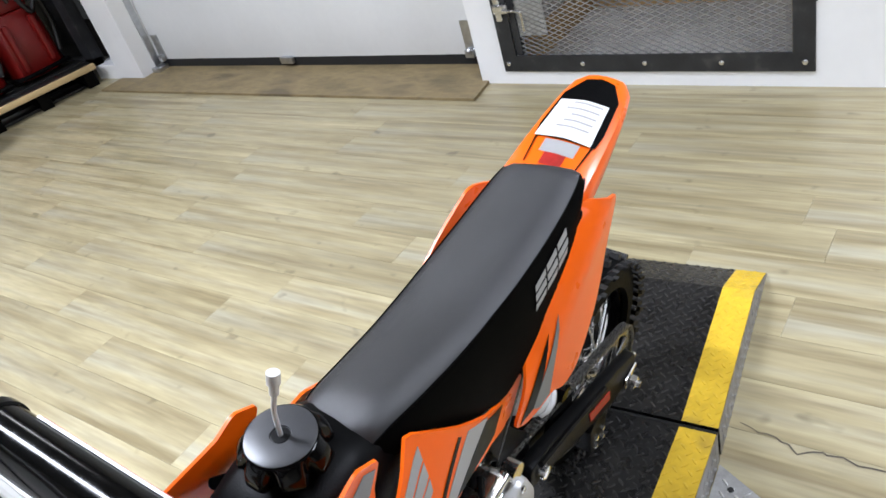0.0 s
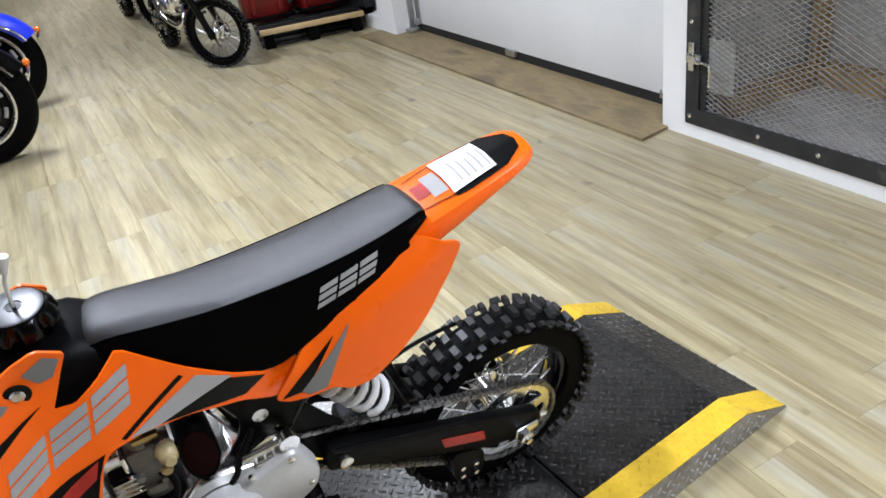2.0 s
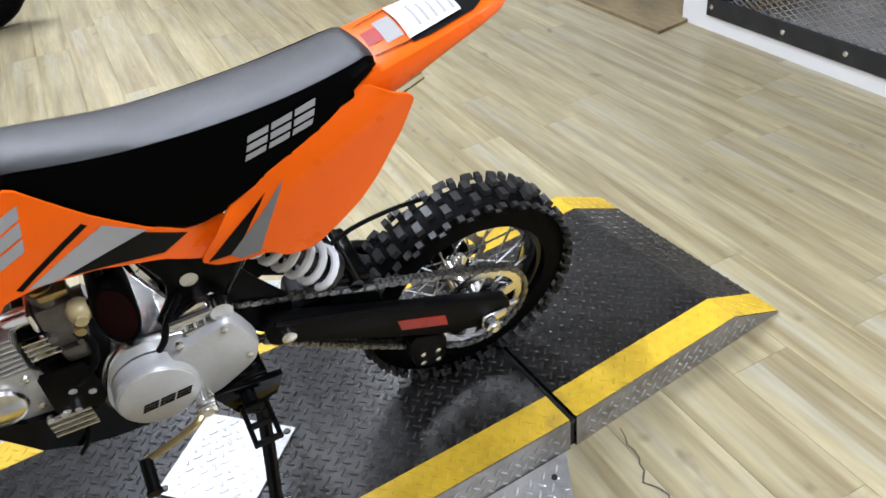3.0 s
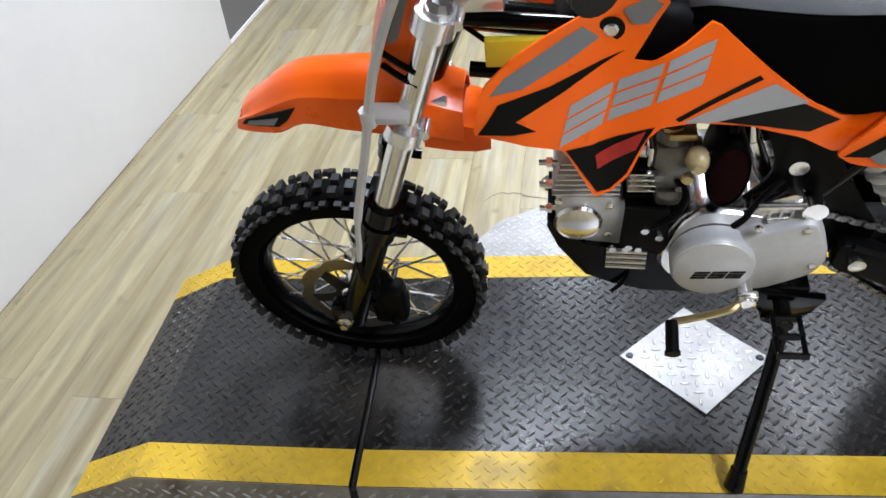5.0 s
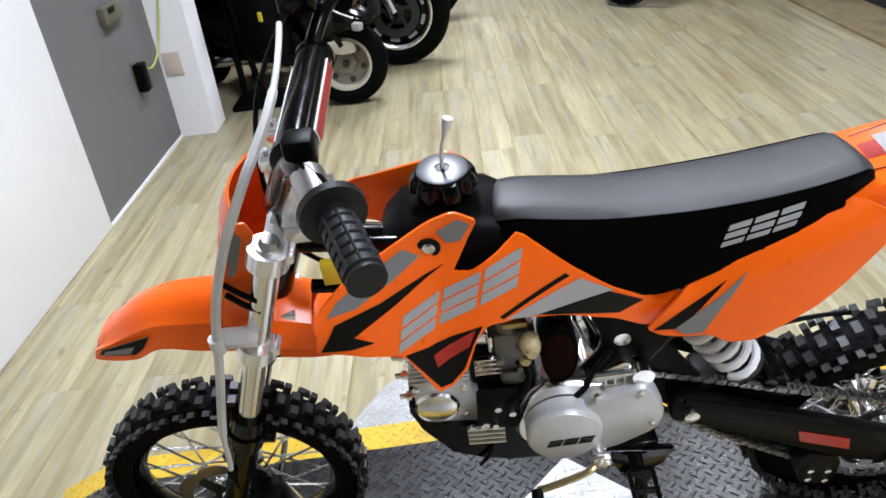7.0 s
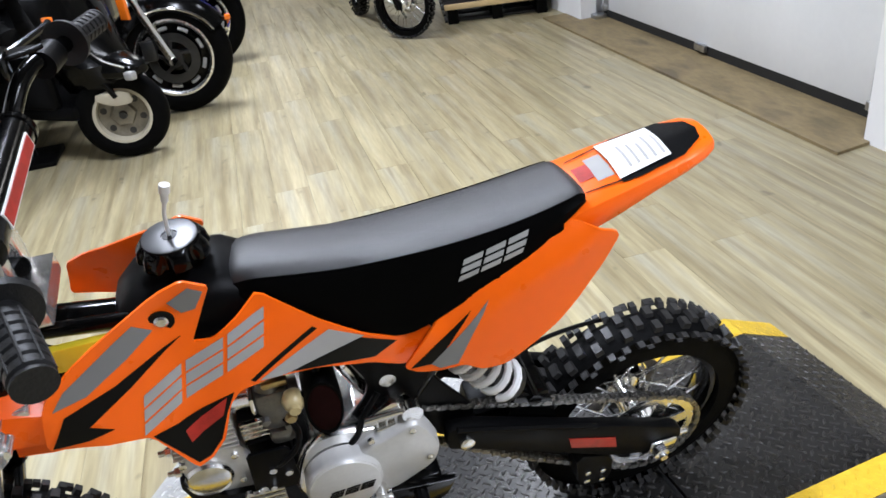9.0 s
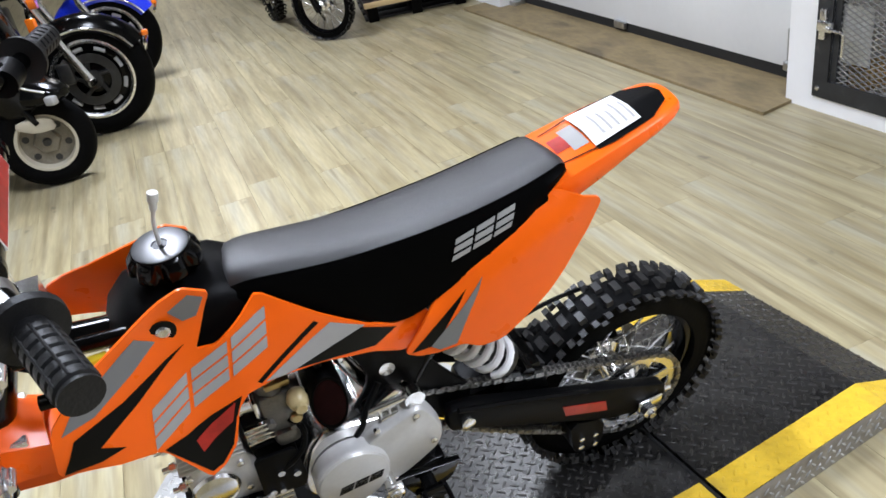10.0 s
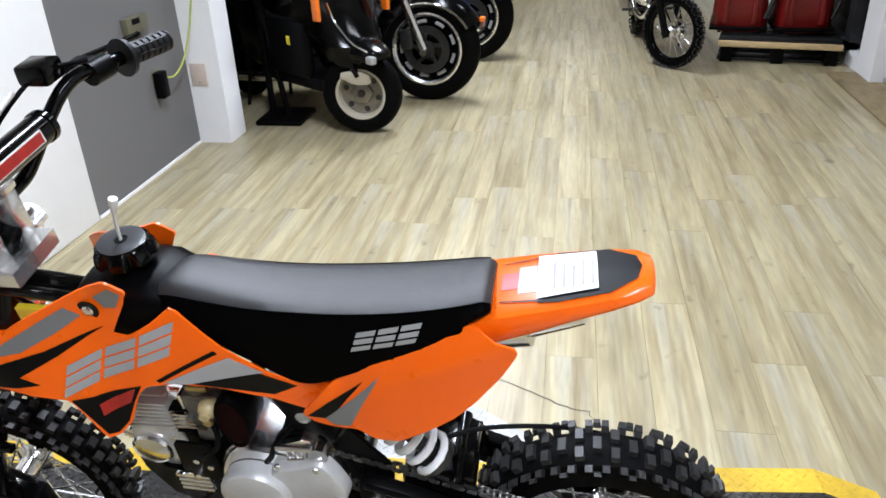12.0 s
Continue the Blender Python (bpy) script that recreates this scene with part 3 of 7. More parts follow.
# worn steel skirts with lugs down the two long sides
def skirt(a, b, y, s):
    xs = [a, *[p[0] for p in PX if a < p[0] < b], b]
    bm = bmesh.new()
    rows = [[bm.verts.new((x, y + skew(x), z)) for z in (0.002, plat_z(x) - 0.001)] for x in xs]
    for p, q in zip(rows, rows[1:]):
        bm.faces.new((p[0], q[0], q[1], p[1]))
    r = bmesh.ops.extrude_face_region(bm, geom=bm.faces[:])
    for v in r["geom"]:
        if isinstance(v, bmesh.types.BMVert):
            v.co.y += s * 0.0015
    return bm


for (a, b) in JOINTS:
    for y, s in ((-0.0003, -1), (PW + 0.0003, 1)):
        part("side_skirt", skirt(a, b, y, s), SKIRT_STEEL, platform, "worn steel side skirt", False)
verts, faces, mt = [], [], []
for s in (-1, 1):
    flat = [(x, z, k, 0) for x, z, k in weave(-0.47, 1.80, 0.004, 0.078, 0.0214) if z + 0.010 < plat_z(x) and min(abs(x - 0.029), abs(x - 1.236)) > 0.02]
    v_, f_, _ = lugs(flat, 0.0225, 0.0062, 0.0022, lambda x: 0.0)
    first = len(verts)
    verts += [((x, skew(x) - 0.0018 - h, z) if s < 0 else (x, skew(x) + PW + 0.0018 + h, z)) for x, z, h in v_]
    faces += [tuple(first + q for q in f) for f in f_]
me = bpy.data.meshes.new("skirt_tread")
me.from_pydata(verts, [], faces)
me.materials.append(ALUMINIUM)
o = new("skirt_tread", me)
o.parent = platform
tagged(o, kind="stuff")

# side wings of bright tread plate on the floor
def tread_plate(name, outline, m, thick, label, pitch=0.0214):
    ob = thing(name, m, label, "metal plate")
    part("plate", slab(outline, 0.0, thick), ALUMINIUM, ob, smooth=False)
    xs, ys = [p[0] for p in outline], [p[1] for p in outline]

    def inside(x, y):
        c = False
        for (x0, y0), (x1, y1) in zip(outline, outline[1:] + outline[:1]):
            if (y0 > y) != (y1 > y) and x < (x1 - x0) * (y - y0) / (y1 - y0) + x0:
                c = not c
        return c

    s = []
    for x, y, k in weave(min(xs), max(xs), min(ys), max(ys), pitch):
        if all(inside(x + a, y + b) for a in (-0.009, 0.009) for b in (-0.009, 0.009)):
            s.append((x, y, k, 0))
    tagged(lug_object("plate_pattern", s, 0.0215, 0.0058, 0.0016, lambda x: thick, (PLATE_LUG,), ob), kind="stuff")
    return ob


tread_plate("tread_plate_wing", [(0.10, 0.605), (1.10, 0.605), (1.02, 0.80), (0.86, 0.92), (0.40, 0.92), (0.26, 0.84)], PM @ Matrix.Translation((0, 0.024, 0)), 0.006, "bright aluminium tread plate lying on the floor beside the platform")
wing = tread_plate("tread_plate_wing", [(0.10, -0.005), (0.30, -0.23), (1.08, -0.23), (1.215, -0.005)], PM, 0.006, "bright aluminium tread plate on the floor along the platform edge")
for x, y in ((1.16, -0.04), (0.35, -0.2)):
    part("screw", lathe([(0.007, 0), (0.006, 0.002)], 10), STEEL_DARK, wing).matrix_local = pose(x, y, 0.006)
kp = tread_plate("tread_plate_square", [(-0.098, -0.098), (0.098, -0.098), (0.098, 0.098), (-0.098, 0.098)], pose(0.625, 0.014, 0.0838, 0, 0, 47), 0.004, "square bright tread plate screwed onto the black platform")
for a in (-0.085, 0.085):
    part("screw", lathe([(0.008, 0), (0.006, 0.003)], 10), STEEL_DARK, kp).matrix_local = pose(a, -a, 0.004)


# ---- the dirt bike: x to its rear, y to its right, z up from the tyres' line ----
def wheel(parent, name, x, zc, R, rim_r, half, rows, spokes=32, disc_side=-1, disc_r=0.09, hub_r=0.03, wide=0.055, across=0.0):
    """Knobbly tyre, black rim, bright spokes and hub."""
    w = thing(name, Matrix(), "", "")
    for k in ("label", "category"):
        if k in w:
            del w[k]
    w.parent = parent
    w.location = (x, across, zc)
    th = R - rim_r
    prof = []
    crown = R - 0.009
    for k in range(17):
        a = math.pi * (k / 16)
        y = -half * math.cos(a)
        prof.append((rim_r + 0.006 + (crown - rim_r - 0.006) * (max(0, math.sin(a)) ** 0.55), y * (1.0 if 3 < k < 13 else 0.86)))
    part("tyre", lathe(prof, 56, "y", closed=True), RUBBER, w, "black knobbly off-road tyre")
    verts, faces = [], []

    def knob(a, y, along, wide_k, tall, lean):
        first = len(verts)
        rad = crown - 0.004 if abs(y) < half * 0.6 else crown - 0.011
        for h in (0, 1):
            for da, dy in ((-1, -1), (1, -1), (1, 1), (-1, 1)):
                s = 1.0 if h == 0 else 0.82
                aa = a + da * along * s / 2 / R
                yy = y + dy * wide_k * s / 2 + h * lean * tall
                rr = rad + h * tall
                verts.append((rr * math.cos(aa), yy, rr * math.sin(aa)))
        for q in ((4, 5, 6, 7), (0, 1, 5, 4), (1, 2, 6, 5), (2, 3, 7, 6), (3, 0, 4, 7)):
            faces.append(tuple(first + i for i in q))

    n = rows
    for k in range(n):
        a = 2 * math.pi * k / n
        if k % 2:
            knob(a, 0.0, 0.0165, half * 0.62, 0.0115, 0)
        else:
            knob(a, -half * 0.36, 0.0165, half * 0.52, 0.0115, -0.1)
            knob(a, half * 0.36, 0.0165, half * 0.52, 0.0115, 0.1)
        for s in (-1, 1):
            knob(a + math.pi / n, s * half * 0.80, 0.0145, half * 0.34, 0.0105, s * 0.75)
            if k % 2:
                knob(a, s * half * 1.02, 0.014, half * 0.2, 0.006, s * 0.9)
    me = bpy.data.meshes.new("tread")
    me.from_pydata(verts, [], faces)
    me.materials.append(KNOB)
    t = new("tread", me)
    t.parent = w
    tagged(t, kind="stuff")
    part("rim", lathe([(rim_r + 0.008, -half * 0.62), (rim_r + 0.008, half * 0.62), (rim_r - 0.004, half * 0.55), (rim_r - 0.012, half * 0.25), (rim_r - 0.014, 0), (rim_r - 0.012, -half * 0.25), (rim_r - 0.004, -half * 0.55)], 56, "y", closed=True), BLACK_GLOSS, w, "black alloy rim")
    sp = []
    for k in range(spokes):
        s = 1 if k % 2 else -1
        a = 2 * math.pi * k / spokes
        b = a + (0.55 if (k // 2) % 2 else -0.55)
        sp.append(rod((hub_r * 1.1 * math.cos(b), s * wide * 0.6, hub_r * 1.1 * math.sin(b)), ((rim_r - 0.010) * math.cos(a), s * 0.004, (rim_r - 0.010) * math.sin(a)), 0.0023, seg=5))
    part("spokes", merged(*sp), SPOKE, w, "bright steel spokes")
    part("hub", lathe([(0.012, -wide), (0.022, -wide), (hub_r * 1.25, -wide * 0.7), (hub_r * 1.25, -wide * 0.55), (hub_r * 0.75, -wide * 0.4), (hub_r * 0.75, wide * 0.4), (hub_r * 1.25, wide * 0.55), (hub_r * 1.25, wide * 0.7), (0.022, wide), (0.012, wide)], 24, "y"), POLISHED, w, "polished hub")
    dy = disc_side * (wide - 0.004)
    ring = []
    for k in range(48):
        a = 2 * math.pi * k / 48
        ring.append(disc_r * (1.0 if k % 6 < 4 else 0.93))
    bm = bmesh.new()
    o_, i_ = [], []
    for k in range(48):
        a = 2 * math.pi * k / 48
        o_.append(bm.verts.new((ring[k] * math.cos(a), dy, ring[k] * math.sin(a))))
        i_.append(bm.verts.new((disc_r * 0.74 * math.cos(a), dy, disc_r * 0.74 * math.sin(a))))
    for k in range(48):
        bm.faces.new((o_[k], o_[(k + 1) % 48], i_[(k + 1) % 48], i_[k]))
    g = bmesh.ops.extrude_face_region(bm, geom=bm.faces[:])
    for v in g["geom"]:
        if isinstance(v, bmesh.types.BMVert):
            v.co.y += 0.003
    part("brake_disc", bm, DISC_STEEL, w, "wavy brake disc")
    star = []
    for k in range(24):
        a = 2 * math.pi * k / 24
        rad = disc_r * 0.80 if k % 4 == 0 else (disc_r * 0.74 if k % 4 == 1 else disc_r * 0.36)
        star.append((rad * math.cos(a), rad * math.sin(a)))
    part("disc_carrier", prism(star, dy - 0.001, dy + 0.002), STEEL_DARK, w, "dark disc carrier", False)
    return w


bike = thing("dirt_bike", pose(0.004, 0.016, 0.083, 12.3, 0, 0.25), "orange and black small dirt bike leaning on its kickstand", "motorcycle")
FAX, RAX, AZ = 0.008, 1.134, 0.228
wheel(bike, "front_wheel", FAX, AZ + 0.004, 0.233, 0.176, 0.036, 56, disc_r=0.099, across=0.006)
wheel(bike, "rear_wheel", RAX, AZ + 0.002, 0.230, 0.158, 0.046, 50, 32, 1, 0.085, across=0.012)

# fork
RAKE = Vector((0.357, 0, 1)).normalized()


def on_fork(z, y, ahead=0.0):
    """A place on a fork leg's line at height z."""
    return Vector((0.013 - 0.357 * (AZ - z) + 0.0 + ahead, y, z))


for s in (-1, 1):
    nm = "fork_leg"
    part(nm, rod(on_fork(0.505, s * 0.085), on_fork(0.832, s * 0.085), 0.0175, seg=20), FORK_TUBE, bike, "bright chromed fork tube")
    part("fork_cap", rod(on_fork(0.830, s * 0.085), on_fork(0.840, s * 0.085), 0.016, 0.011, 8), CLAMP_GREY, bike)
    part("fork_slider", merged(rod(on_fork(0.222, s * 0.085), on_fork(0.47, s * 0.085), 0.0225, 0.0225, 18), rod(on_fork(0.45, s * 0.085), on_fork(0.515, s * 0.085), 0.028, 0.026, 18), rod(on_fork(0.47, s * 0.085), on_fork(0.482, s * 0.085), 0.031, 0.031, 18), box(-0.022, 0.032, s * 0.082 - 0.018, s * 0.082 + 0.018, AZ - 0.012, AZ + 0.034, 0.008), rod(on_fork(0.455, s * 0.085) + Vector((0.02, 0, 0)), on_fork(0.455, s * 0.085) + Vector((0.045, 0, -0.004)), 0.009)), BLACK_GLOSS, bike, "black lower fork leg")
    part("axle_nut", lathe([(0.008, 0), (0.014, 0), (0.014, 0.012), (0.007, 0.014), (0.007, 0.022)], 6, "y"), SPOKE, bike).matrix_local = pose(0.004, s * 0.100, AZ + 0.014, 0, 0, 180 if s < 0 else 0)
for z0, th, nm in ((0.655, 0.022, "lower_clamp"), (0.815, 0.026, "upper_clamp")):
    bits = []
    for s in (-1, 1):
        bits.append(rod(on_fork(z0 - th / 2, s * 0.085), on_fork(z0 + th / 2, s * 0.085), 0.027, seg=20))
        bits.append(rod(on_fork(z0, s * 0.085, 0.026) + Vector((0, -0.014, 0)), on_fork(z0, s * 0.085, 0.026) + Vector((0, 0.014, 0)), 0.007))
    c = on_fork(z0, 0)
    bits.append(prism([(c.x - 0.012, z0 - th / 2), (c.x + 0.012, z0 - th / 2), (c.x + 0.02, z0 + th / 2), (c.x - 0.006, z0 + th / 2)], -0.085, 0.085, 0.002))
    bits.append(lathe([(0.03, -th / 2), (0.03, th / 2)], 20, "z", (c.x + 0.035, 0, z0)))
    bits.append(box(c.x - 0.005, c.x + 0.05, -0.045, 0.045, z0 - th / 2, z0 + th / 2, 0.004))
    if z0 > 0.7:
        bits.append(prism([(c.x + 0.02, z0 - th / 2), (c.x + 0.075, z0 - th / 2), (c.x + 0.075, z0 + th / 2), (c.x + 0.02, z0 + th / 2)], -0.055, 0.055, 0.004))
    part(nm, merged(*bits), CAST_BRIGHT, bike, "bright cast alloy fork clamp")
part("head_tube", rod((0.168, 0, 0.645), (0.262, 0, 0.86), 0.026, seg=20), BLACK_GLOSS, bike)
part("steering_nut", lathe([(0.018, 0), (0.018, 0.014), (0.01, 0.018)], 6, "z", (0.262, 0, 0.835)), CHROME, bike)
for y in (-0.032, 0.032):
    part("bar_riser", merged(box(0.235, 0.275, y - 0.015, y + 0.015, 0.825, 0.905, 0.004), box(0.233, 0.279, y - 0.016, y + 0.016, 0.908, 0.926, 0.004), *[rod((0.24 + dx, y, 0.92), (0.24 + dx, y, 0.932), 0.005, seg=8) for dx in (0, 0.03)]), CAST_BRIGHT, bike, "bright handlebar riser")
# handlebar
bar_side = [(0.258, 0.0, 0.908), (0.258, 0.075, 0.908), (0.268, 0.11, 0.925), (0.305, 0.165, 1.0), (0.325, 0.205, 1.025), (0.352, 0.25, 1.026), (0.395, 0.365, 1.018)]
part("handlebar", pipe([(x, -y, z) for x, y, z in bar_side[::-1]][:-1] + bar_side, 0.0112, 12, 6), BLACK_GLOSS, bike, "glossy black handlebar")
part("bar_pad", merged(rod((0.305, -0.125, 0.985), (0.305, 0.125, 0.985), 0.0235, seg=24), *[lathe([(0.020, 0), (0.0255, 0.004), (0.0255, 0.014), (0.020, 0.018)], 24, "y", (0.305, y, 0.985)) for y in (-0.13, 0.112)]), BLACK_GLOSS, bike, "round black handlebar pad")
for ang in (20, 200):
    b = box(-0.0075, 0.0075, -0.085, 0.085, 0.0230, 0.0247)
    part("pad_badge", b, DECAL_RED, bike, "red badge with a white rim").matrix_local = pose(0.305, 0, 0.985, 0, ang + 60, 0)
    part("pad_badge_rim", box(-0.0095, 0.0095, -0.088, 0.088, 0.0218, 0.0240), DECAL_WHITE, bike).matrix_local = pose(0.305, 0, 0.985, 0, ang + 60, 0)
for s in (-1, 1):
    a, b = Vector((0.3645, s * 0.281, 1.024)), Vector((0.396, s * 0.367, 1.018))
    d = (b - a).normalized()
    gr = part("grip", pipe([a.lerp(b, k / 60) for k in range(61)], lambda t: 0.0150 + (0.0024 if 0.16 < t < 0.93 and (t * 7.5) % 1 > 0.22 else 0.0) + (0.002 if t > 0.95 else 0.0), 20, 1), GRIP, bike, "ribbed rubber grip with a round flange")
    part("grip_flange", merged(rod(a - d * 0.003, a + d * 0.005, 0.031, 0.030, 28)), GRIP, gr)
    for q in range(8):
        u = Matrix.Rotation(q * math.pi / 4, 3, d) @ d.orthogonal().normalized()
        part("grip_rib", rod(a + d * 0.016 + u * 0.0165, b - d * 0.008 + u * 0.0165, 0.0016, seg=6), GRIP, gr)
    # lever, its clamp and switch
    p0 = Vector((0.343, s * 0.240, 1.022))
    if s > 0:
        part("lever_clamp", merged(rod(p0 - Vector((0.004, s * 0.02, 0)), p0 + Vector((0.006, s * 0.02, 0)), 0.019, seg=14), box(p0.x - 0.045, p0.x - 0.008, min(p0.y - 0.022, p0.y + 0.022), max(p0.y - 0.022, p0.y + 0.022), p0.z - 0.012, p0.z + 0.016, 0.006)), BLACK_PLASTIC, bike)
    else:
        part("lever_clamp", merged(rod(p0 + Vector((-0.006, 0.022, 0)), p0 + Vector((0.008, -0.024, 0)), 0.0165, seg=18), rod(p0 + Vector((-0.012, 0.012, -0.020)), p0 + Vector((-0.002, -0.012, -0.020)), 0.007, seg=10), rod(p0 + Vector((-0.003, 0.006, 0)), p0 + Vector((-0.020, 0.010, -0.034)), 0.0065, seg=10)), CLAMP_GREY, bike, "dull alloy bar clamp")
    if s > 0:
        part("lever", pipe([p0 + Vector((-0.04, 0, 0.0)), p0 + Vector((-0.065, s * 0.03, -0.004)), p0 + Vector((-0.045, s * 0.09, -0.006)), p0 + Vector((-0.02, s * 0.155, -0.008)), p0 + Vector((-0.018, s * 0.165, -0.008))], 0.0055, 8), BLACK_GLOSS, bike)
part("brake_reservoir", box(0.265, 0.315, 0.155, 0.205, 1.03, 1.062, 0.006), BLACK_GLOSS, bike, "square black brake fluid reservoir")
part("kill_switch", box(0.315, 0.345, -0.205, -0.175, 1.03, 1.052, 0.005), BLACK_PLASTIC, bike)
for pts, r, m, nm in (
    ([(0.258, 0.14, 1.005), (0.262, 0.08, 0.998), (0.262, 0.02, 0.988), (0.256, -0.03, 0.975), (0.243, -0.075, 0.957), (0.226, -0.102, 0.932), (0.182, -0.110, 0.85), (0.146, -0.114, 0.76), (0.115, -0.116, 0.64), (0.080, -0.114, 0.512), (0.070, -0.112, 0.45), (0.060, -0.108, 0.405)], lambda t: 0.0062 if 0.2 < t < 0.82 else 0.0042, WHITE_HOSE, "brake_hose"),
    ([(0.315, -0.2, 1.0), (0.276, -0.13, 0.965), (0.248, -0.07, 0.90), (0.240, -0.03, 0.80), (0.30, 0.03, 0.74), (0.45, 0.0, 0.66)], 0.0035, BLACK_PLASTIC, "clutch_cable"),
    ([(0.34, 0.22, 1.02), (0.27, 0.17, 1.01), (0.215, 0.06, 0.92), (0.235, -0.02, 0.78), (0.36, -0.03, 0.70), (0.49, -0.05, 0.645)], 0.0035, BLACK_PLASTIC, "throttle_cable"),
):
    part(nm, pipe(pts, r, 8), m, bike)
part("caliper_hose", merged(pipe([(0.060, -0.108, 0.408), (0.058, -0.106, 0.36), (0.064, -0.092, 0.29)], 0.0036, 8), rod((0.061, -0.108, 0.412), (0.059, -0.108, 0.392), 0.0062, seg=8)), BLACK_PLASTIC, bike)
part("hose_clip", merged(lathe([(0.010, -0.012), (0.010, 0.012)], 10, "z", (0.130, -0.115, 0.70)), box(0.130, 0.18, -0.118, -0.085, 0.69, 0.70, 0.002)), WHITE_HOSE, bike, "white hose clip")
part("brake_caliper", merged(box(0.045, 0.105, -0.082, -0.035, AZ - 0.03, AZ + 0.055, 0.012), box(0.02, 0.07, -0.085, -0.06, AZ + 0.03, AZ + 0.085, 0.008), *[rod((0.06 + dx, -0.09, AZ + dz), (0.06 + dx, -0.08, AZ + dz), 0.008, seg=8) for dx, dz in ((0, 0.04), (0.025, -0.01))]), BLACK_PLASTIC, bike, "black brake caliper")

TILT_BARS = Matrix.Translation((-0.010, 0, 0.888)) @ Matrix.Rotation(radians(-2.5), 4, "X") @ Matrix.Translation((0, 0, -0.908))
for o in bike.children:
    if o.name.split(".")[0] in ("handlebar", "bar_pad", "pad_badge", "pad_badge_rim", "grip", "lever_clamp", "lever", "brake_reservoir", "kill_switch"):
        o.matrix_basis = TILT_BARS @ o.matrix_basis

def dense(rows, n):
    """Rows of numbers, filled in smoothly."""
    groups = [[r[i:i + 3] + (0.0,) * (3 - len(r[i:i + 3])) for r in rows] for i in range(0, len(rows[0]), 3)]
    ways = [spline(g, n) for g in groups]
    return [sum((tuple(w[k]) for w in ways), ())[:len(rows[0])] for k in range(len(ways[0]))]


# front fender
def fender_section(x, z, w, drop, ridge):
    pts = []
    for k in range(-5, 6):
        u = k / 5
        pts.append((x, u * w, z - drop * abs(u) ** 6.0 + ridge * (1 - abs(u)) * 0.5 - (0.006 if 0.45 < abs(u) < 0.75 else 0)))
    return pts + [(p[0], p[1] * 0.94, p[2] - 0.004) for p in pts[::-1]]


FENDER = [(-0.090, 0.622, 0.033, 0.006, 0.0), (-0.084, 0.632, 0.042, 0.012, 0.006), (-0.055, 0.650, 0.050, 0.029, 0.014), (-0.02, 0.672, 0.054, 0.048, 0.022), (0.018, 0.684, 0.056, 0.043, 0.026), (0.07, 0.687, 0.060, 0.053, 0.026), (0.13, 0.686, 0.062, 0.060, 0.024), (0.19, 0.678, 0.06, 0.06, 0.016), (0.235, 0.66, 0.055, 0.055, 0.008)]


def fender_half(x, z):
    return float(np.interp(x, [r[0] for r in FENDER], [r[2] for r in FENDER]))


part("front_fender", loft([fender_section(*r) for r in dense(FENDER, 3)]), ORANGE, bike, "orange front mudguard")
part("fender_rear", loft([fender_section(x, z, w, d, 0) for x, z, w, d in ((0.18, 0.642, 0.055, 0.045), (0.22, 0.640, 0.056, 0.050), (0.25, 0.630, 0.055, 0.042), (0.270, 0.608, 0.05, 0.020))]), ORANGE, bike, "orange rear part of the mudguard")
part("fender_decal", sheet([(-0.074, 0.632), (-0.018, 0.634), (-0.002, 0.646), (0.014, 0.668), (-0.03, 0.655), (-0.066, 0.642)], lambda x, z: fender_half(x, z) + 0.0012, 0.012, 0.002, -1), DECAL_BLACK, bike, "black and grey corner decal")
part("fender_decal", sheet([(-0.066, 0.634), (-0.024, 0.637), (-0.014, 0.650), (-0.060, 0.641)], lambda x, z: fender_half(x, z) + 0.0024, 0.012, 0.002, -1), DECAL_GREY, bike)
# front number plate
part("number_plate", loft([[(x + bow * (1 - (k / 4) ** 2), k / 4 * w, z) for k in range(-4, 5)] + [(x + 0.004 + bow * (1 - (k / 4) ** 2), k / 4 * w, z) for k in range(4, -5, -1)] for x, z, w, bow in ((0.110, 0.668, 0.050, -0.010), (0.128, 0.705, 0.062, -0.012), (0.145, 0.76, 0.078, -0.016), (0.166, 0.81, 0.086, -0.02), (0.178, 0.845, 0.080, -0.02), (0.187, 0.868, 0.058, -0.014))]), ORANGE, bike, "orange front number plate")
for s in (-1, 1):
    part("plate_side", prism(rounded([(0.128, 0.690), (0.153, 0.782), (0.170, 0.842), (0.180, 0.860), (0.204, 0.860), (0.210, 0.840), (0.192, 0.781), (0.170, 0.700)], 0.1, 1), s * 0.071, s * 0.076, 0.0015), ORANGE, bike, "orange side of the number plate")
for s in (-1, 1):
    part("plate_decal", sheet([(0.160, 0.775), (0.174, 0.785), (0.194, 0.838), (0.188, 0.850), (0.176, 0.835)], lambda x, z: 0.0772, 0.03, 0.002, s), DECAL_GREY, bike)
    for dz in (0.0, 0.05):
        part("plate_strap", pipe([(0.15, s * 0.078, 0.75 + dz * 0.4), (0.175, s * 0.092, 0.742 + dz * 0.4), (0.195, s * 0.1, 0.735 + dz * 0.4)], 0.004, 6), BLACK_PLASTIC, bike)

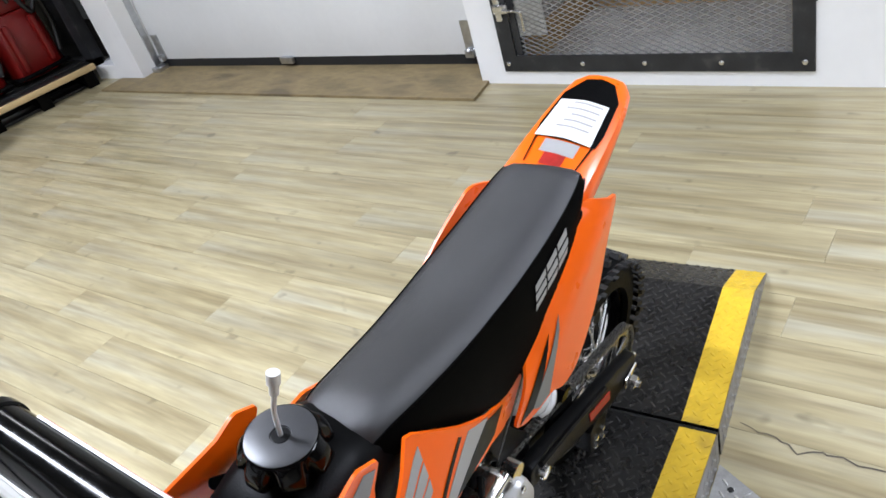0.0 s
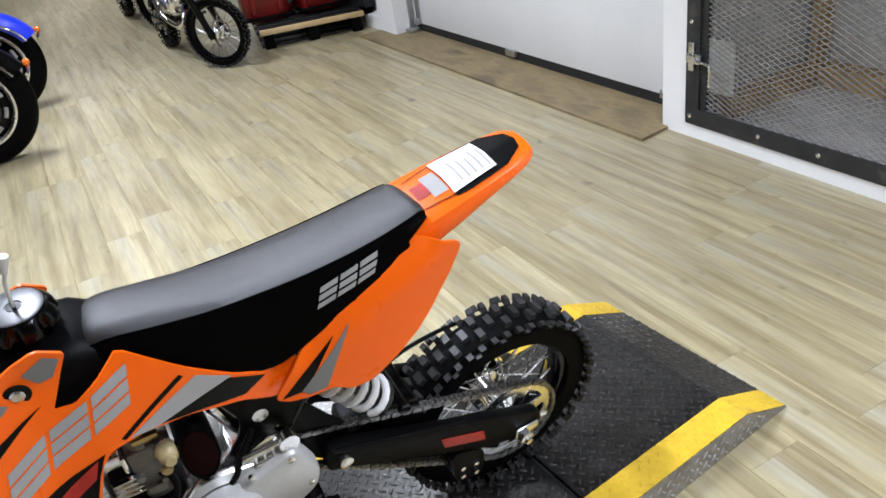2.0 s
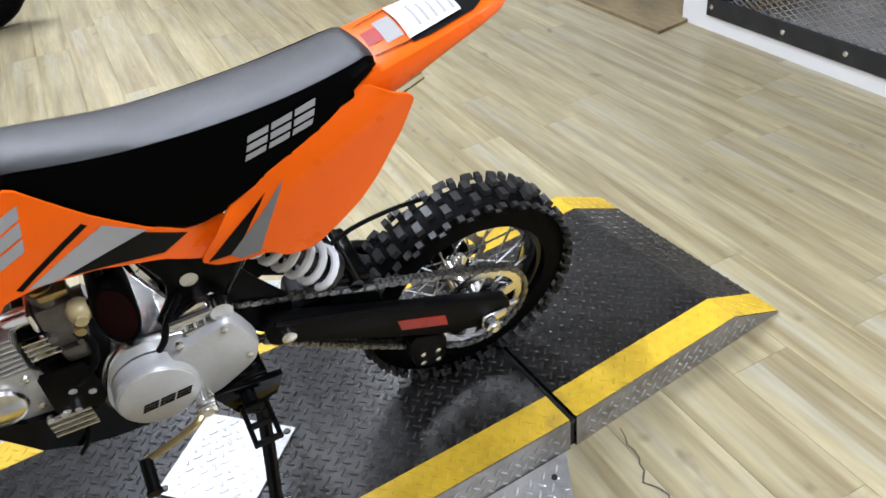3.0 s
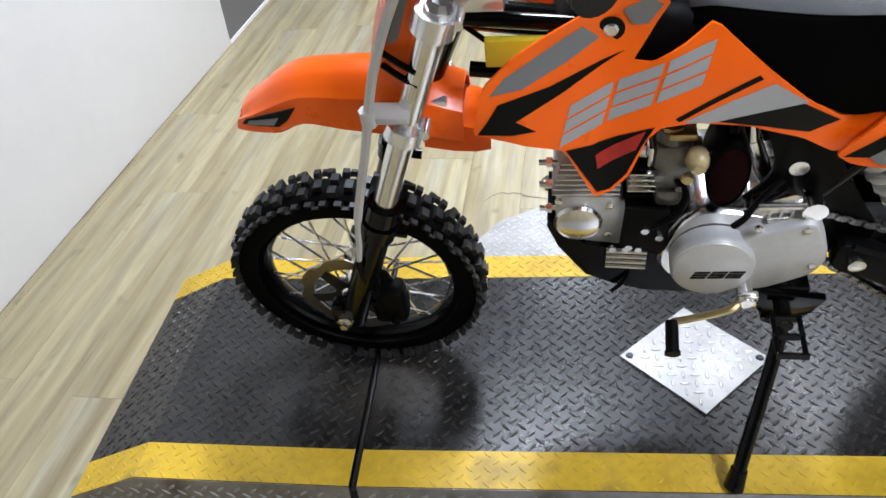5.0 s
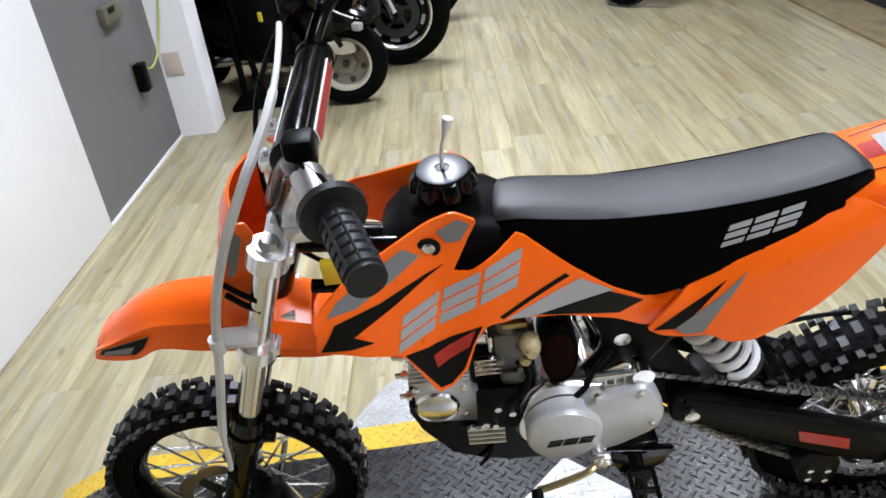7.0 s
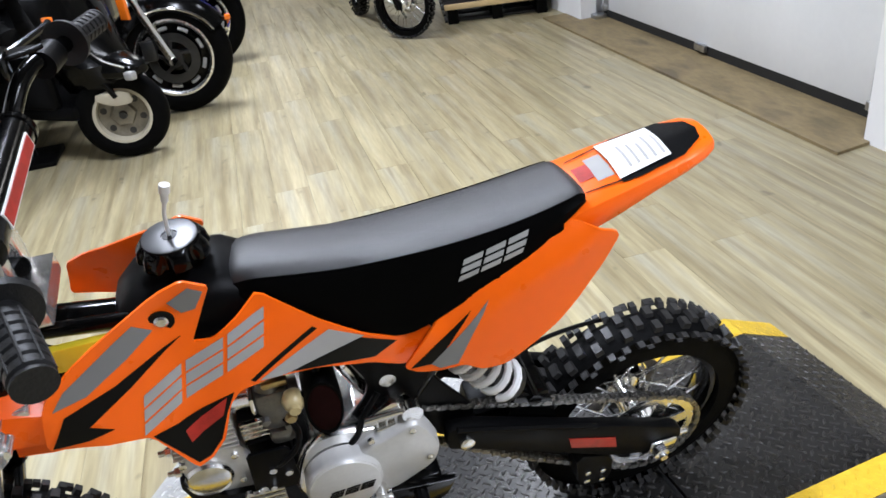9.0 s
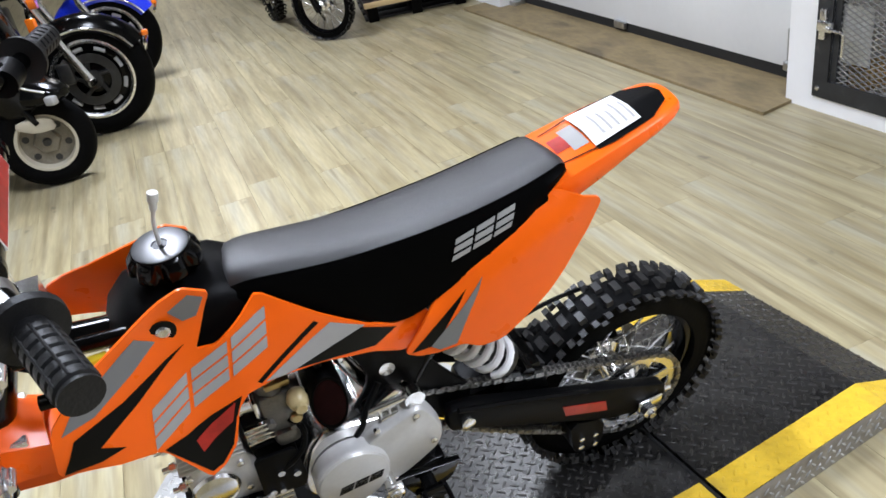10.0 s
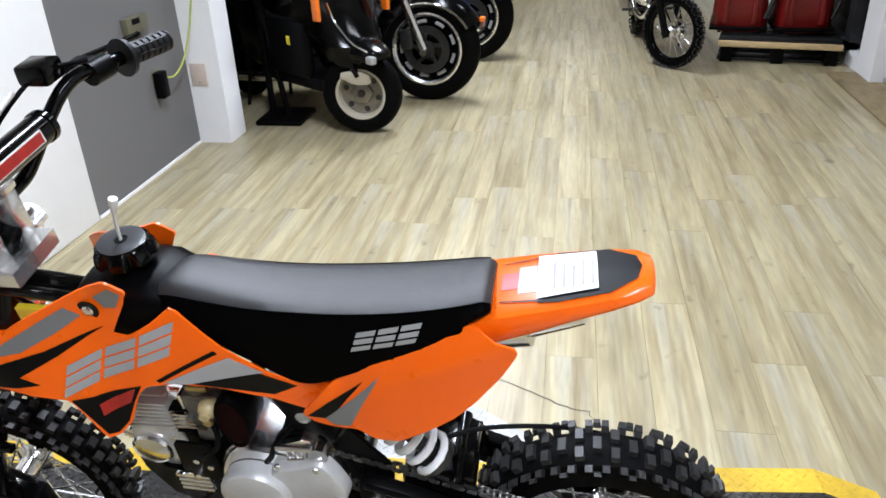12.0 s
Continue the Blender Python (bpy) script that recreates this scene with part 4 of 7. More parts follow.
# frame
part("frame", merged(pipe([(0.235, 0, 0.77), (0.33, 0, 0.755), (0.52, 0, 0.72), (0.62, 0, 0.665), (0.68, 0, 0.56), (0.72, 0, 0.42)], 0.021, 12), *[pipe([(0.60, s * 0.02, 0.69), (0.72, s * 0.055, 0.70), (0.86, s * 0.055, 0.745), (0.97, s * 0.05, 0.77)], 0.011, 10) for s in (-1, 1)], *[pipe([(0.70, s * 0.05, 0.49), (0.78, s * 0.055, 0.62), (0.87, s * 0.055, 0.74)], 0.010, 10) for s in (-1, 1)]), BLACK_GLOSS, bike, "black tubular frame")
for s in (-1, 1):
    part("frame_plate", prism(rounded([(0.60, 0.66), (0.665, 0.645), (0.705, 0.60), (0.765, 0.50), (0.80, 0.45), (0.795, 0.40), (0.755, 0.385), (0.72, 0.42), (0.70, 0.525), (0.655, 0.507), (0.609, 0.474), (0.600, 0.488), (0.634, 0.534), (0.641, 0.569), (0.62, 0.62)], 0.2, 1), s * 0.052, s * 0.060, 0.002), BLACK_PLASTIC, bike, "black side plate of the frame")
    part("plate_boss", lathe([(0.0125, 0), (0.0125, 0.003), (0.009, 0.004)], 16, "y", (0.670, s * 0.0615 - (0.004 if s > 0 else 0), 0.562)), POLISHED, bike, "bright boss on the side plate")
    part("pivot_bolt", merged(lathe([(0.019, 0), (0.019, 0.004), (0.012, 0.005), (0.012, 0.016), (0.006, 0.018)], 16, "y")), SPOKE, bike, "bright pivot bolt").matrix_local = pose(0.775, s * 0.085, 0.410, 0, 0, 180 if s < 0 else 0)
part("tool_tag", box(0.272, 0.345, -0.058, -0.046, 0.728, 0.766, 0.002), DECAL_YELLOW, bike, "yellow label on the frame")
for z0 in (0.786, 0.712):
    part("frame_tube", rod((0.25, -0.038, z0), (0.42, -0.048, z0 - 0.01), 0.010), BLACK_GLOSS, bike)

# tank and cap
def tank_section(x, w, z0, z1, flat=0.6):
    pts = []
    for k in range(16):
        a = 2 * math.pi * k / 16
        c, s_ = math.cos(a), math.sin(a)
        pts.append((x, w * (abs(c) ** flat) * (1 if c > 0 else -1), (z0 + z1) / 2 + (z1 - z0) / 2 * (abs(s_) ** flat) * (1 if s_ > 0 else -1)))
    return pts


part("fuel_tank", loft([tank_section(x, w, a, b) for x, w, a, b in ((0.345, 0.035, 0.70, 0.75), (0.36, 0.055, 0.69, 0.782), (0.385, 0.066, 0.68, 0.805), (0.42, 0.070, 0.67, 0.812), (0.47, 0.070, 0.67, 0.814), (0.495, 0.066, 0.68, 0.812), (0.54, 0.06, 0.70, 0.78))]), BLACK_PLASTIC, bike, "black plastic fuel tank")
CAP_N = 96
rings = []
for r, h, deep in ((0.030, -0.004, 0.0), (0.0445, 0.0, 0.22), (0.0455, 0.003, 0.22), (0.0425, 0.016, 0.20), (0.0385, 0.021, 0.10), (0.0355, 0.0245, 0.0), (0.0335, 0.0255, 0.0)):
    ring_ = []
    for k in range(CAP_N):
        a = 2 * math.pi * k / CAP_N
        q = r * (1 - deep * max(0.0, math.cos(a * 7)) ** 1.5)
        ring_.append((0.443 + q * math.cos(a), q * math.sin(a), 0.827 + h))
    rings.append(ring_)
fc = part("filler_cap", loft(rings), BLACK_GLOSS, bike, "black scalloped fuel filler cap")
part("cap_disc", lathe([(0.0335, 0), (0.0335, 0.002), (0.0305, 0.003), (0.010, 0.003), (0.0095, 0.0015), (0.0, 0.0015)], 36, "z", (0.443, 0, 0.8515)), CAP_METAL, fc, "dull metal disc")
# The dark of the centre hole is painted as a black disc.
part("hole_shade", lathe([(0.0085, 0), (0.0085, 0.0012), (0.0, 0.0013)], 16, "z", (0.443, 0, 0.8528)), DECAL_BLACK, fc)
part("vent_hose", merged(pipe([(0.443, 0, 0.852), (0.446, 0.001, 0.884), (0.452, 0, 0.904)], 0.0025, 8), rod((0.4515, 0, 0.903), (0.4545, 0, 0.914), 0.0045, seg=12), rod((0.4545, 0, 0.914), (0.4575, 0, 0.925), 0.0064, seg=12)), CLEAR_HOSE, bike, "clear breather hose with a white end")

# seat
ROLL = 0.19


def seat_ring(x, zt, zc, wc, zb, wb):
    """Half widths at crease and bottom; the crown is soft."""
    left = [(0, zt), (wc * 0.45, zt - 0.001), (wc * 0.78, zt - (zt - zc) * 0.28), (wc, zc + 0.001), (wc * 1.06, zc - 0.007), ((wc * 1.06 + wb) / 2 + 0.003, (zc + zb) / 2), (wb, zb), (wb * 0.8, zb - 0.004)]
    pts = [(x, -y, z + ROLL * y) for y, z in left] + [(x, y, z - ROLL * y) for y, z in left[:0:-1]]
    return pts


SEAT = [(0.496, 0.789, 0.781, 0.043, 0.764, 0.047), (0.503, 0.804, 0.787, 0.049, 0.760, 0.055), (0.53, 0.810, 0.791, 0.055, 0.753, 0.066), (0.58, 0.803, 0.785, 0.059, 0.721, 0.075), (0.64, 0.794, 0.779, 0.062, 0.684, 0.080), (0.70, 0.790, 0.778, 0.064, 0.655, 0.083), (0.76, 0.792, 0.780, 0.066, 0.677, 0.085), (0.83, 0.798, 0.786, 0.066, 0.713, 0.083), (0.89, 0.806, 0.795, 0.064, 0.745, 0.078), (0.935, 0.815, 0.804, 0.060, 0.777, 0.069), (0.955, 0.818, 0.808, 0.056, 0.788, 0.062), (0.966, 0.811, 0.803, 0.052, 0.792, 0.056)]
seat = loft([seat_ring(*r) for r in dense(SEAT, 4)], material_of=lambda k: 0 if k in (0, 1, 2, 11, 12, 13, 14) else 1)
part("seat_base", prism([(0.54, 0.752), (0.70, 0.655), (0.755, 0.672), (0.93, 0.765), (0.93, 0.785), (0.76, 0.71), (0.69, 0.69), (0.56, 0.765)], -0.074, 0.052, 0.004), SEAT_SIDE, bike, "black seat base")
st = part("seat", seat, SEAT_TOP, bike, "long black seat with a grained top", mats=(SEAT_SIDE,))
for s in (-1, 1):
    part("seam", pipe([(r[0], s * (r[3] + 0.0006), r[2] + 0.0012 - s * ROLL * r[3]) for r in SEAT[1:-1]], 0.0011, 6, 4), SEAT_SIDE, st)

# side panels
def shroud_y(x, z):
    """How far the front panel stands out from the middle plane."""
    fade = min(1.0, max(0.0, (0.70 - x) / 0.22))
    y = 0.079 + fade * (0.33 * max(0.0, 0.80 - z)) + 0.34 * max(0.0, 0.42 - x)
    y -= 0.010 * max(0.0, min(1.0, (x - 0.48) / 0.04)) * max(0.0, min(1.0, (z - 0.74) / 0.05))
    return min(y, 0.150)


SHROUD = [(0.262, 0.702), (0.276, 0.762), (0.31, 0.787), (0.405, 0.828), (0.450, 0.844), (0.478, 0.827), (0.462, 0.795), (0.442, 0.760), (0.465, 0.757), (0.50, 0.775), (0.528, 0.795), (0.60, 0.735), (0.65, 0.692), (0.69, 0.668), (0.735, 0.672), (0.745, 0.655), (0.712, 0.610), (0.693, 0.612), (0.650, 0.643), (0.58, 0.672), (0.52, 0.684), (0.480, 0.683), (0.464, 0.668), (0.447, 0.625), (0.425, 0.603), (0.406, 0.599), (0.368, 0.668), (0.33, 0.682), (0.30, 0.692)]


def rear_y(x, z):
    y = 0.089 + 0.012 * math.sin(max(0, min(1, (x - 0.68) / 0.33)) * math.pi) + 0.10 * max(0, 0.70 - z)
    edge = 0.676 + (x - 0.735) * 0.552
    tuck = max(0.0, min(1.0, 1 - (edge - z) / 0.034)) * max(0.0, min(1.0, (x - 0.70) / 0.05))
    return y - (0.016 + 0.10 * max(0.0, x - 0.80)) * tuck * tuck


def wide_y(x, z):
    """The right panel bulges out over the silencer."""
    return 0.090 + 0.030 * math.sin(max(0, min(1, (x - 0.68) / 0.33)) * math.pi) ** 0.7


REAR = [(0.690, 0.622), (0.735, 0.676), (0.79, 0.712), (0.85, 0.742), (0.90, 0.768), (0.945, 0.792), (1.006, 0.768), (0.98, 0.718), (0.945, 0.672), (0.915, 0.642), (0.88, 0.618), (0.835, 0.592), (0.80, 0.592), (0.775, 0.608), (0.74, 0.606), (0.71, 0.610)]
for s in (-1, 1):
    sh = part("front_panel", sheet(rounded(SHROUD, 0.10, 1), shroud_y, 0.02, 0.004, s), ORANGE, bike, "orange front side panel with grey and black decals")
    rp = part("rear_panel", sheet(rounded(REAR, 0.14, 2), rear_y if s < 0 else wide_y, 0.02, 0.004, s), ORANGE, bike, "orange rear side panel")

    if s > 0:
        sh.location.z = -0.018
        rp.location.z = -0.036

    def decal(outline, mat, on=sh, lift=0.0012, fn=shroud_y, name="decal"):
        part(name, sheet(outline, lambda x, z: fn(x, z) + lift, 0.02, 0.0006, s), mat, on)

    # dark blade, grey flash and sweep at the front
    decal([(0.284, 0.752), (0.30, 0.768), (0.385, 0.806), (0.404, 0.790), (0.37, 0.772), (0.32, 0.752)], DECAL_GREY)
    decal([(0.428, 0.818), (0.455, 0.833), (0.470, 0.823), (0.456, 0.800), (0.440, 0.799)], DECAL_GREY)
    decal([(0.268, 0.703), (0.292, 0.740), (0.35, 0.748), (0.432, 0.772), (0.365, 0.738), (0.312, 0.716), (0.335, 0.700), (0.30, 0.702)], DECAL_BLACK)
    # the slanted maker's mark: three blocks of slanted bars
    ex, ez = Vector((0.0525, 0.0185)), Vector((0.012, 0.047))
    o0 = Vector((0.362, 0.674))
    for k in range(3):
        o = o0 + ex * k * 1.04
        w = 0.93
        for a, b in ((0.0, 0.29), (0.355, 0.645), (0.71, 1.0)):
            q = [o + ez * a, o + ex * w + ez * a, o + ex * w + ez * b, o + ez * b]
            decal([tuple(v) for v in q], DECAL_LIGHT, name="mark_bar")
    # lines, grey wedge and black wedge towards the seat's low point
    decal([(0.495, 0.692), (0.583, 0.736), (0.588, 0.731), (0.50, 0.688)], DECAL_BLACK)
    decal([(0.505, 0.687), (0.602, 0.724), (0.645, 0.695), (0.61, 0.682), (0.53, 0.683)], DECAL_LIGHT)
    decal([(0.545, 0.683), (0.640, 0.694), (0.688, 0.664), (0.655, 0.652), (0.60, 0.669)], DECAL_BLACK, lift=0.0016)
    # dark lower corner with a red badge
    decal([(0.370, 0.668), (0.40, 0.668), (0.472, 0.684), (0.458, 0.660), (0.443, 0.627), (0.424, 0.608), (0.409, 0.606)], DECAL_BLACK)
    decal([(0.405, 0.655), (0.462, 0.680), (0.452, 0.658), (0.408, 0.637)], DECAL_RED, lift=0.0022, name="badge")
    # Flat black disc stands in for the shaded recess round the bolt.
    part("recess_shade", lathe([(0.0155, 0), (0.0155, 0.0012), (0.0, 0.0013)], 18, "y"), DECAL_BLACK, sh).matrix_local = pose(0.416, s * 0.0835, 0.797 - (0.018 if s > 0 else 0), 0, 0, 180 if s < 0 else 0)
    part("panel_bolt", lathe([(0.0085, 0), (0.0085, 0.002), (0.006, 0.0035), (0.003, 0.003)], 14, "y"), SPOKE, sh).matrix_local = pose(0.416, s * 0.0845, 0.797 - (0.018 if s > 0 else 0), 0, 0, 180 if s < 0 else 0)
    decal([(0.700, 0.620), (0.735, 0.652), (0.79, 0.695), (0.765, 0.665), (0.735, 0.622)], DECAL_BLACK, rp, fn=rear_y if s < 0 else wide_y)
    decal([(0.728, 0.622), (0.775, 0.668), (0.815, 0.708), (0.79, 0.664), (0.765, 0.614), (0.74, 0.612)], DECAL_GREY, rp, 0.0016, rear_y if s < 0 else wide_y)

    # seat side mark
    def seat_y(x, z):
        for a, b in zip(SEAT, SEAT[1:]):
            if a[0] <= x <= b[0]:
                t = (x - a[0]) / (b[0] - a[0])
                zc, wc, zb, wb = (a[i] + (b[i] - a[i]) * t for i in (2, 3, 4, 5))
                ztop, zmid = zc - 0.007, (zc + zb) / 2
                w0, w1, w2 = wc * 1.06, (wc * 1.06 + wb) / 2 + 0.003, wb
                if z > zmid:
                    return w1 + (w0 - w1) * (z - zmid) / (ztop - zmid)
                return w2 + (w1 - w2) * (z - zb) / (zmid - zb)
        return 0.08

    ex, ez = Vector((0.0285, 0.007)), Vector((0.011, 0.030))
    for k in range(3 if s < 0 else 0):
        o = Vector((0.778, 0.742)) + ex * k * 1.1
        for a, b in ((0.0, 0.25), (0.38, 0.63), (0.75, 1.0)):
            q = [o + ez * a, o + ex * 0.95 + ez * a, o + ex * 0.95 + ez * b, o + ez * b]
            part("mark_bar", sheet([tuple(v) for v in q], lambda x, z: seat_y(x, z + s * ROLL * 0.074) + 0.0022, 0.01, 0.0006, s), DECAL_LIGHT, st)

# tail
def tail_ring(x, z, w, drop):
    top = [(-1.0, -drop), (-1.0, -0.012), (-0.94, -0.004), (-0.8, 0), (-0.4, 0.003), (0, 0.004), (0.4, 0.003), (0.8, 0), (0.94, -0.004), (1.0, -0.012), (1.0, -drop)]
    return [(x, u * w, z + v) for u, v in top] + [(x, u * w * 0.93, z + v - 0.006) for u, v in top[::-1]]


TAIL = [(0.90, 0.755, 0.066, 0.030), (0.94, 0.786, 0.066, 0.040), (0.965, 0.797, 0.065, 0.042), (1.02, 0.810, 0.062, 0.034), (1.07, 0.821, 0.058, 0.024), (1.12, 0.832, 0.052, 0.018), (1.15, 0.838, 0.045, 0.014), (1.166, 0.838, 0.034, 0.012), (1.170, 0.834, 0.026, 0.010)]
tl = part("tail_fender", loft([tail_ring(*r) for r in TAIL]), ORANGE, bike, "orange rear mudguard with a black insert")


def tail_top(x):
    for a, b in zip(TAIL, TAIL[1:]):
        if a[0] <= x <= b[0]:
            return a[1] + (b[1] - a[1]) * (x - a[0]) / (b[0] - a[0])
    return 0.838


def tail_sheet(name, outline, mat, lift, label="", curve=0.0):
    bm = bmesh.new()
    bm.faces.new([bm.verts.new((x, y, 0)) for x, y in outline])
    for axis, lo, hi in ((0, 0.94, 1.19), (1, -0.06, 0.06)):
        for k in range(1, 20):
            co, no = [0, 0, 0], [0, 0, 0]
            co[axis], no[axis] = lo + (hi - lo) * k / 20, 1
            bmesh.ops.bisect_plane(bm, geom=bm.verts[:] + bm.edges[:] + bm.faces[:], plane_co=co, plane_no=no, dist=1e-6)
    for v in bm.verts:
        v.co.z = tail_top(v.co.x) + lift + 0.004 * (1 - abs(v.co.y) / 0.055) + curve * (1 - (v.co.y / 0.045) ** 2)
    part(name, bm, mat, tl, label)


tail_sheet("insert", [(1.025, -0.046), (1.05, -0.048), (1.115, -0.042), (1.148, -0.022), (1.154, 0), (1.148, 0.022), (1.115, 0.042), (1.05, 0.048), (1.025, 0.046)], BLACK_PLASTIC, 0.0016, "black tail insert")
tail_sheet("paper_label", [(1.023, -0.040), (1.100, -0.034), (1.098, 0.039), (1.023, 0.045)], DECAL_WHITE, 0.003, "white paper label", 0.003)
for k in range(5):
    x = 1.043 + k * 0.012
    tail_sheet("label_print", [(x, -0.028), (x + 0.004, -0.028), (x + 0.004, 0.022 - 0.006 * (k % 3)), (x, 0.022 - 0.006 * (k % 3))], PRINT_GREY, 0.0034, "", 0.003)
tail_sheet("grey_patch", [(0.998, -0.026), (1.022, -0.026), (1.022, 0.026), (0.998, 0.026)], DECAL_LIGHT, 0.0016, "silver patch")
tail_sheet("red_patch", [(0.976, -0.016), (0.998, -0.016), (0.998, 0.016), (0.976, 0.016)], DECAL_RED, 0.0016, "red patch")
for s in (-1, 1):
    tail_sheet("slot", [(0.975, s * 0.036), (1.03, s * 0.041), (1.03, s * 0.044), (0.975, s * 0.038)], DECAL_BLACK, 0.002, "dark slot")
part("under_tail", loft([[(x, -w, z), (x, w, z), (x, w * 0.8, z - d), (x, -w * 0.8, z - d)] for x, z, w, d in ((0.80, 0.73, 0.055, 0.04), (0.90, 0.765, 0.058, 0.05), (1.0, 0.79, 0.05, 0.03), (1.06, 0.805, 0.045, 0.015))]), BLACK_PLASTIC, bike, "black under-seat tray")
part("number_bracket", box(1.0, 1.05, -0.035, -0.012, 0.765, 0.785, 0.003), STEEL_DARK, bike)

# engine
eng = thing("engine", Matrix(), "", "")
for k in ("label", "category"):
    if k in eng:
        del eng[k]
eng.parent = bike
tagged(eng, "silver air-cooled single cylinder engine")
eng.scale.y = 0.95
eng.location.z = -0.014
part("crankcase", loft([[(0.61 + (x - 0.61) * k_, y, 0.45 + (z - 0.45) * k_) for x, z in rounded([(0.50, 0.40), (0.535, 0.36), (0.66, 0.36), (0.72, 0.40), (0.725, 0.46), (0.70, 0.50), (0.62, 0.515), (0.575, 0.522), (0.54, 0.515), (0.515, 0.47)], 0.25, 2)] for y, k_ in ((-0.090, 0.93), (-0.084, 0.99), (-0.076, 1.0), (0.08, 1.0), (0.085, 0.98))]), POLISHED, eng, "polished alloy crankcase")
cover = [(0.578 + 0.059 * math.cos(a), 0.439 + 0.061 * math.sin(a)) for a in (2 * math.pi * k / 40 for k in range(40))]
part("flywheel_cover", loft([[(0.578 + (x - 0.578) * s_, y, 0.434 + (z - 0.439) * s_) for x, z in cover] for y, s_ in ((-0.092, 0.97), (-0.112, 0.985), (-0.119, 0.98), (-0.1225, 0.955), (-0.1228, 0.935), (-0.1250, 0.92), (-0.1262, 0.88))]), ENGINE_SILVER, eng, "silver flywheel cover")
part("sprocket_cover", loft([[(0.655 + (x - 0.655) * s_, y, 0.44 + (z - 0.44) * s_) for x, z in rounded([(0.59, 0.385), (0.615, 0.368), (0.655, 0.370), (0.680, 0.384), (0.722, 0.410), (0.733, 0.446), (0.715, 0.495), (0.697, 0.521), (0.645, 0.500), (0.625, 0.496), (0.60, 0.475)], 0.2, 2)] for y, s_ in ((-0.084, 1.02), (-0.102, 1.0), (-0.109, 0.96), (-0.111, 0.91))]), ENGINE_SILVER, eng, "silver sprocket cover")
for x, z_ in ((0.628, 0.507), (0.712, 0.432), (0.640, 0.376), (0.690, 0.506)):
    part("cover_bolt", lathe([(0.0055, 0), (0.0055, 0.006), (0.003, 0.007)], 8, "y"), SPOKE, eng).matrix_local = pose(x, -0.108, z_, 0, 0, 180)
ex, ez = Vector((0.022, 0.0012)), Vector((0.006, 0.0155))
for k in range(3):
    o = Vector((0.549, 0.414)) + ex * k * 1.08
    for a, b in ((0.0, 0.26), (0.38, 0.62), (0.76, 1.0)):
        part("mark_bar", prism([tuple(v) for v in (o + ez * a, o + ex * 0.95 + ez * a, o + ex * 0.95 + ez * b, o + ez * b)], -0.1262, -0.1272), DECAL_BLACK, eng, smooth=False)
part("cylinder", box(0.452, 0.515, -0.062, 0.062, 0.425, 0.52, 0.006), BLACK_PLASTIC, eng, "black cylinder")
for k in range(6):
    part("cooling_fin", box(0.454, 0.502, -0.074, 0.070, 0.528 + k * 0.0105, 0.5315 + k * 0.0105, 0.001), POLISHED if k % 5 else BLACK_PLASTIC, eng, "bright-edged cooling fin")
part("cylinder_core", box(0.458, 0.498, -0.060, 0.060, 0.515, 0.585, 0.004), BLACK_PLASTIC, eng)
part("cylinder_head", prism(rounded([(0.357, 0.430), (0.405, 0.396), (0.461, 0.408), (0.454, 0.520), (0.358, 0.520)], 0.10, 2), -0.064, 0.064, 0.004), HEAD_SILVER, eng, "silver cylinder head")
part("head_core", box(0.366, 0.440, -0.050, 0.050, 0.515, 0.590, 0.005), HEAD_SILVER, eng)
for k in range(7):
    part("head_fin", box(0.352 + 0.002 * k, 0.446, -0.066, 0.066, 0.523 + k * 0.0098, 0.5265 + k * 0.0098, 0.001), HEAD_SILVER, eng, "thin silver cooling fin")
for y in (-0.050, 0.050):
    for z_ in (0.482, 0.532, 0.574):
        part("head_nut", merged(rod((0.334, y, z_), (0.36, y, z_), 0.0042, seg=8), rod((0.344, y, z_), (0.352, y, z_), 0.0075, seg=6)), SPOKE, eng)
part("head_cover", lathe([(0.034, 0.0), (0.0355, 0.006), (0.032, 0.011), (0.030, 0.009), (0.027, 0.010), (0.0, 0.012)], 32, "y"), POLISHED, eng, "polished round head cover").matrix_local = pose(0.390, -0.064, 0.471, 0, 0, 180)
for x, z_ in ((0.434, 0.445), (0.434, 0.505), (0.362, 0.512)):
    part("head_bolt", lathe([(0.0055, 0), (0.0055, 0.005), (0.003, 0.006)], 8, "y"), SPOKE, eng).matrix_local = pose(x, -0.064, z_, 0, 0, 180)
part("engine_bracket", prism(rounded([(0.452, 0.528), (0.512, 0.524), (0.517, 0.448), (0.507, 0.429), (0.449, 0.440)], 0.08, 1), -0.094, -0.088, 0.001), BLACK_PLASTIC, eng, "black plate over the cylinder")
for x, z_ in ((0.482, 0.484), (0.462, 0.448), (0.503, 0.470)):
    part("bracket_bolt", lathe([(0.006, 0), (0.006, 0.005)], 6, "y"), SPOKE, eng).matrix_local = pose(x, -0.094, z_, 0, 0, 180)
part("gear_housing", merged(prism(rounded([(0.618, 0.525), (0.637, 0.536), (0.674, 0.552), (0.704, 0.505), (0.702, 0.485), (0.647, 0.474), (0.628, 0.485)], 0.15, 1), -0.088, 0.0, 0.004), lathe([(0.016, 0), (0.016, 0.02), (0.010, 0.024)], 18, "y", (0.695, -0.102, 0.530)), rod((0.625, -0.090, 0.530), (0.690, -0.092, 0.535), 0.006), rod((0.640, -0.092, 0.505), (0.706, -0.088, 0.510), 0.005)), POLISHED, eng, "polished upper gearbox castings")
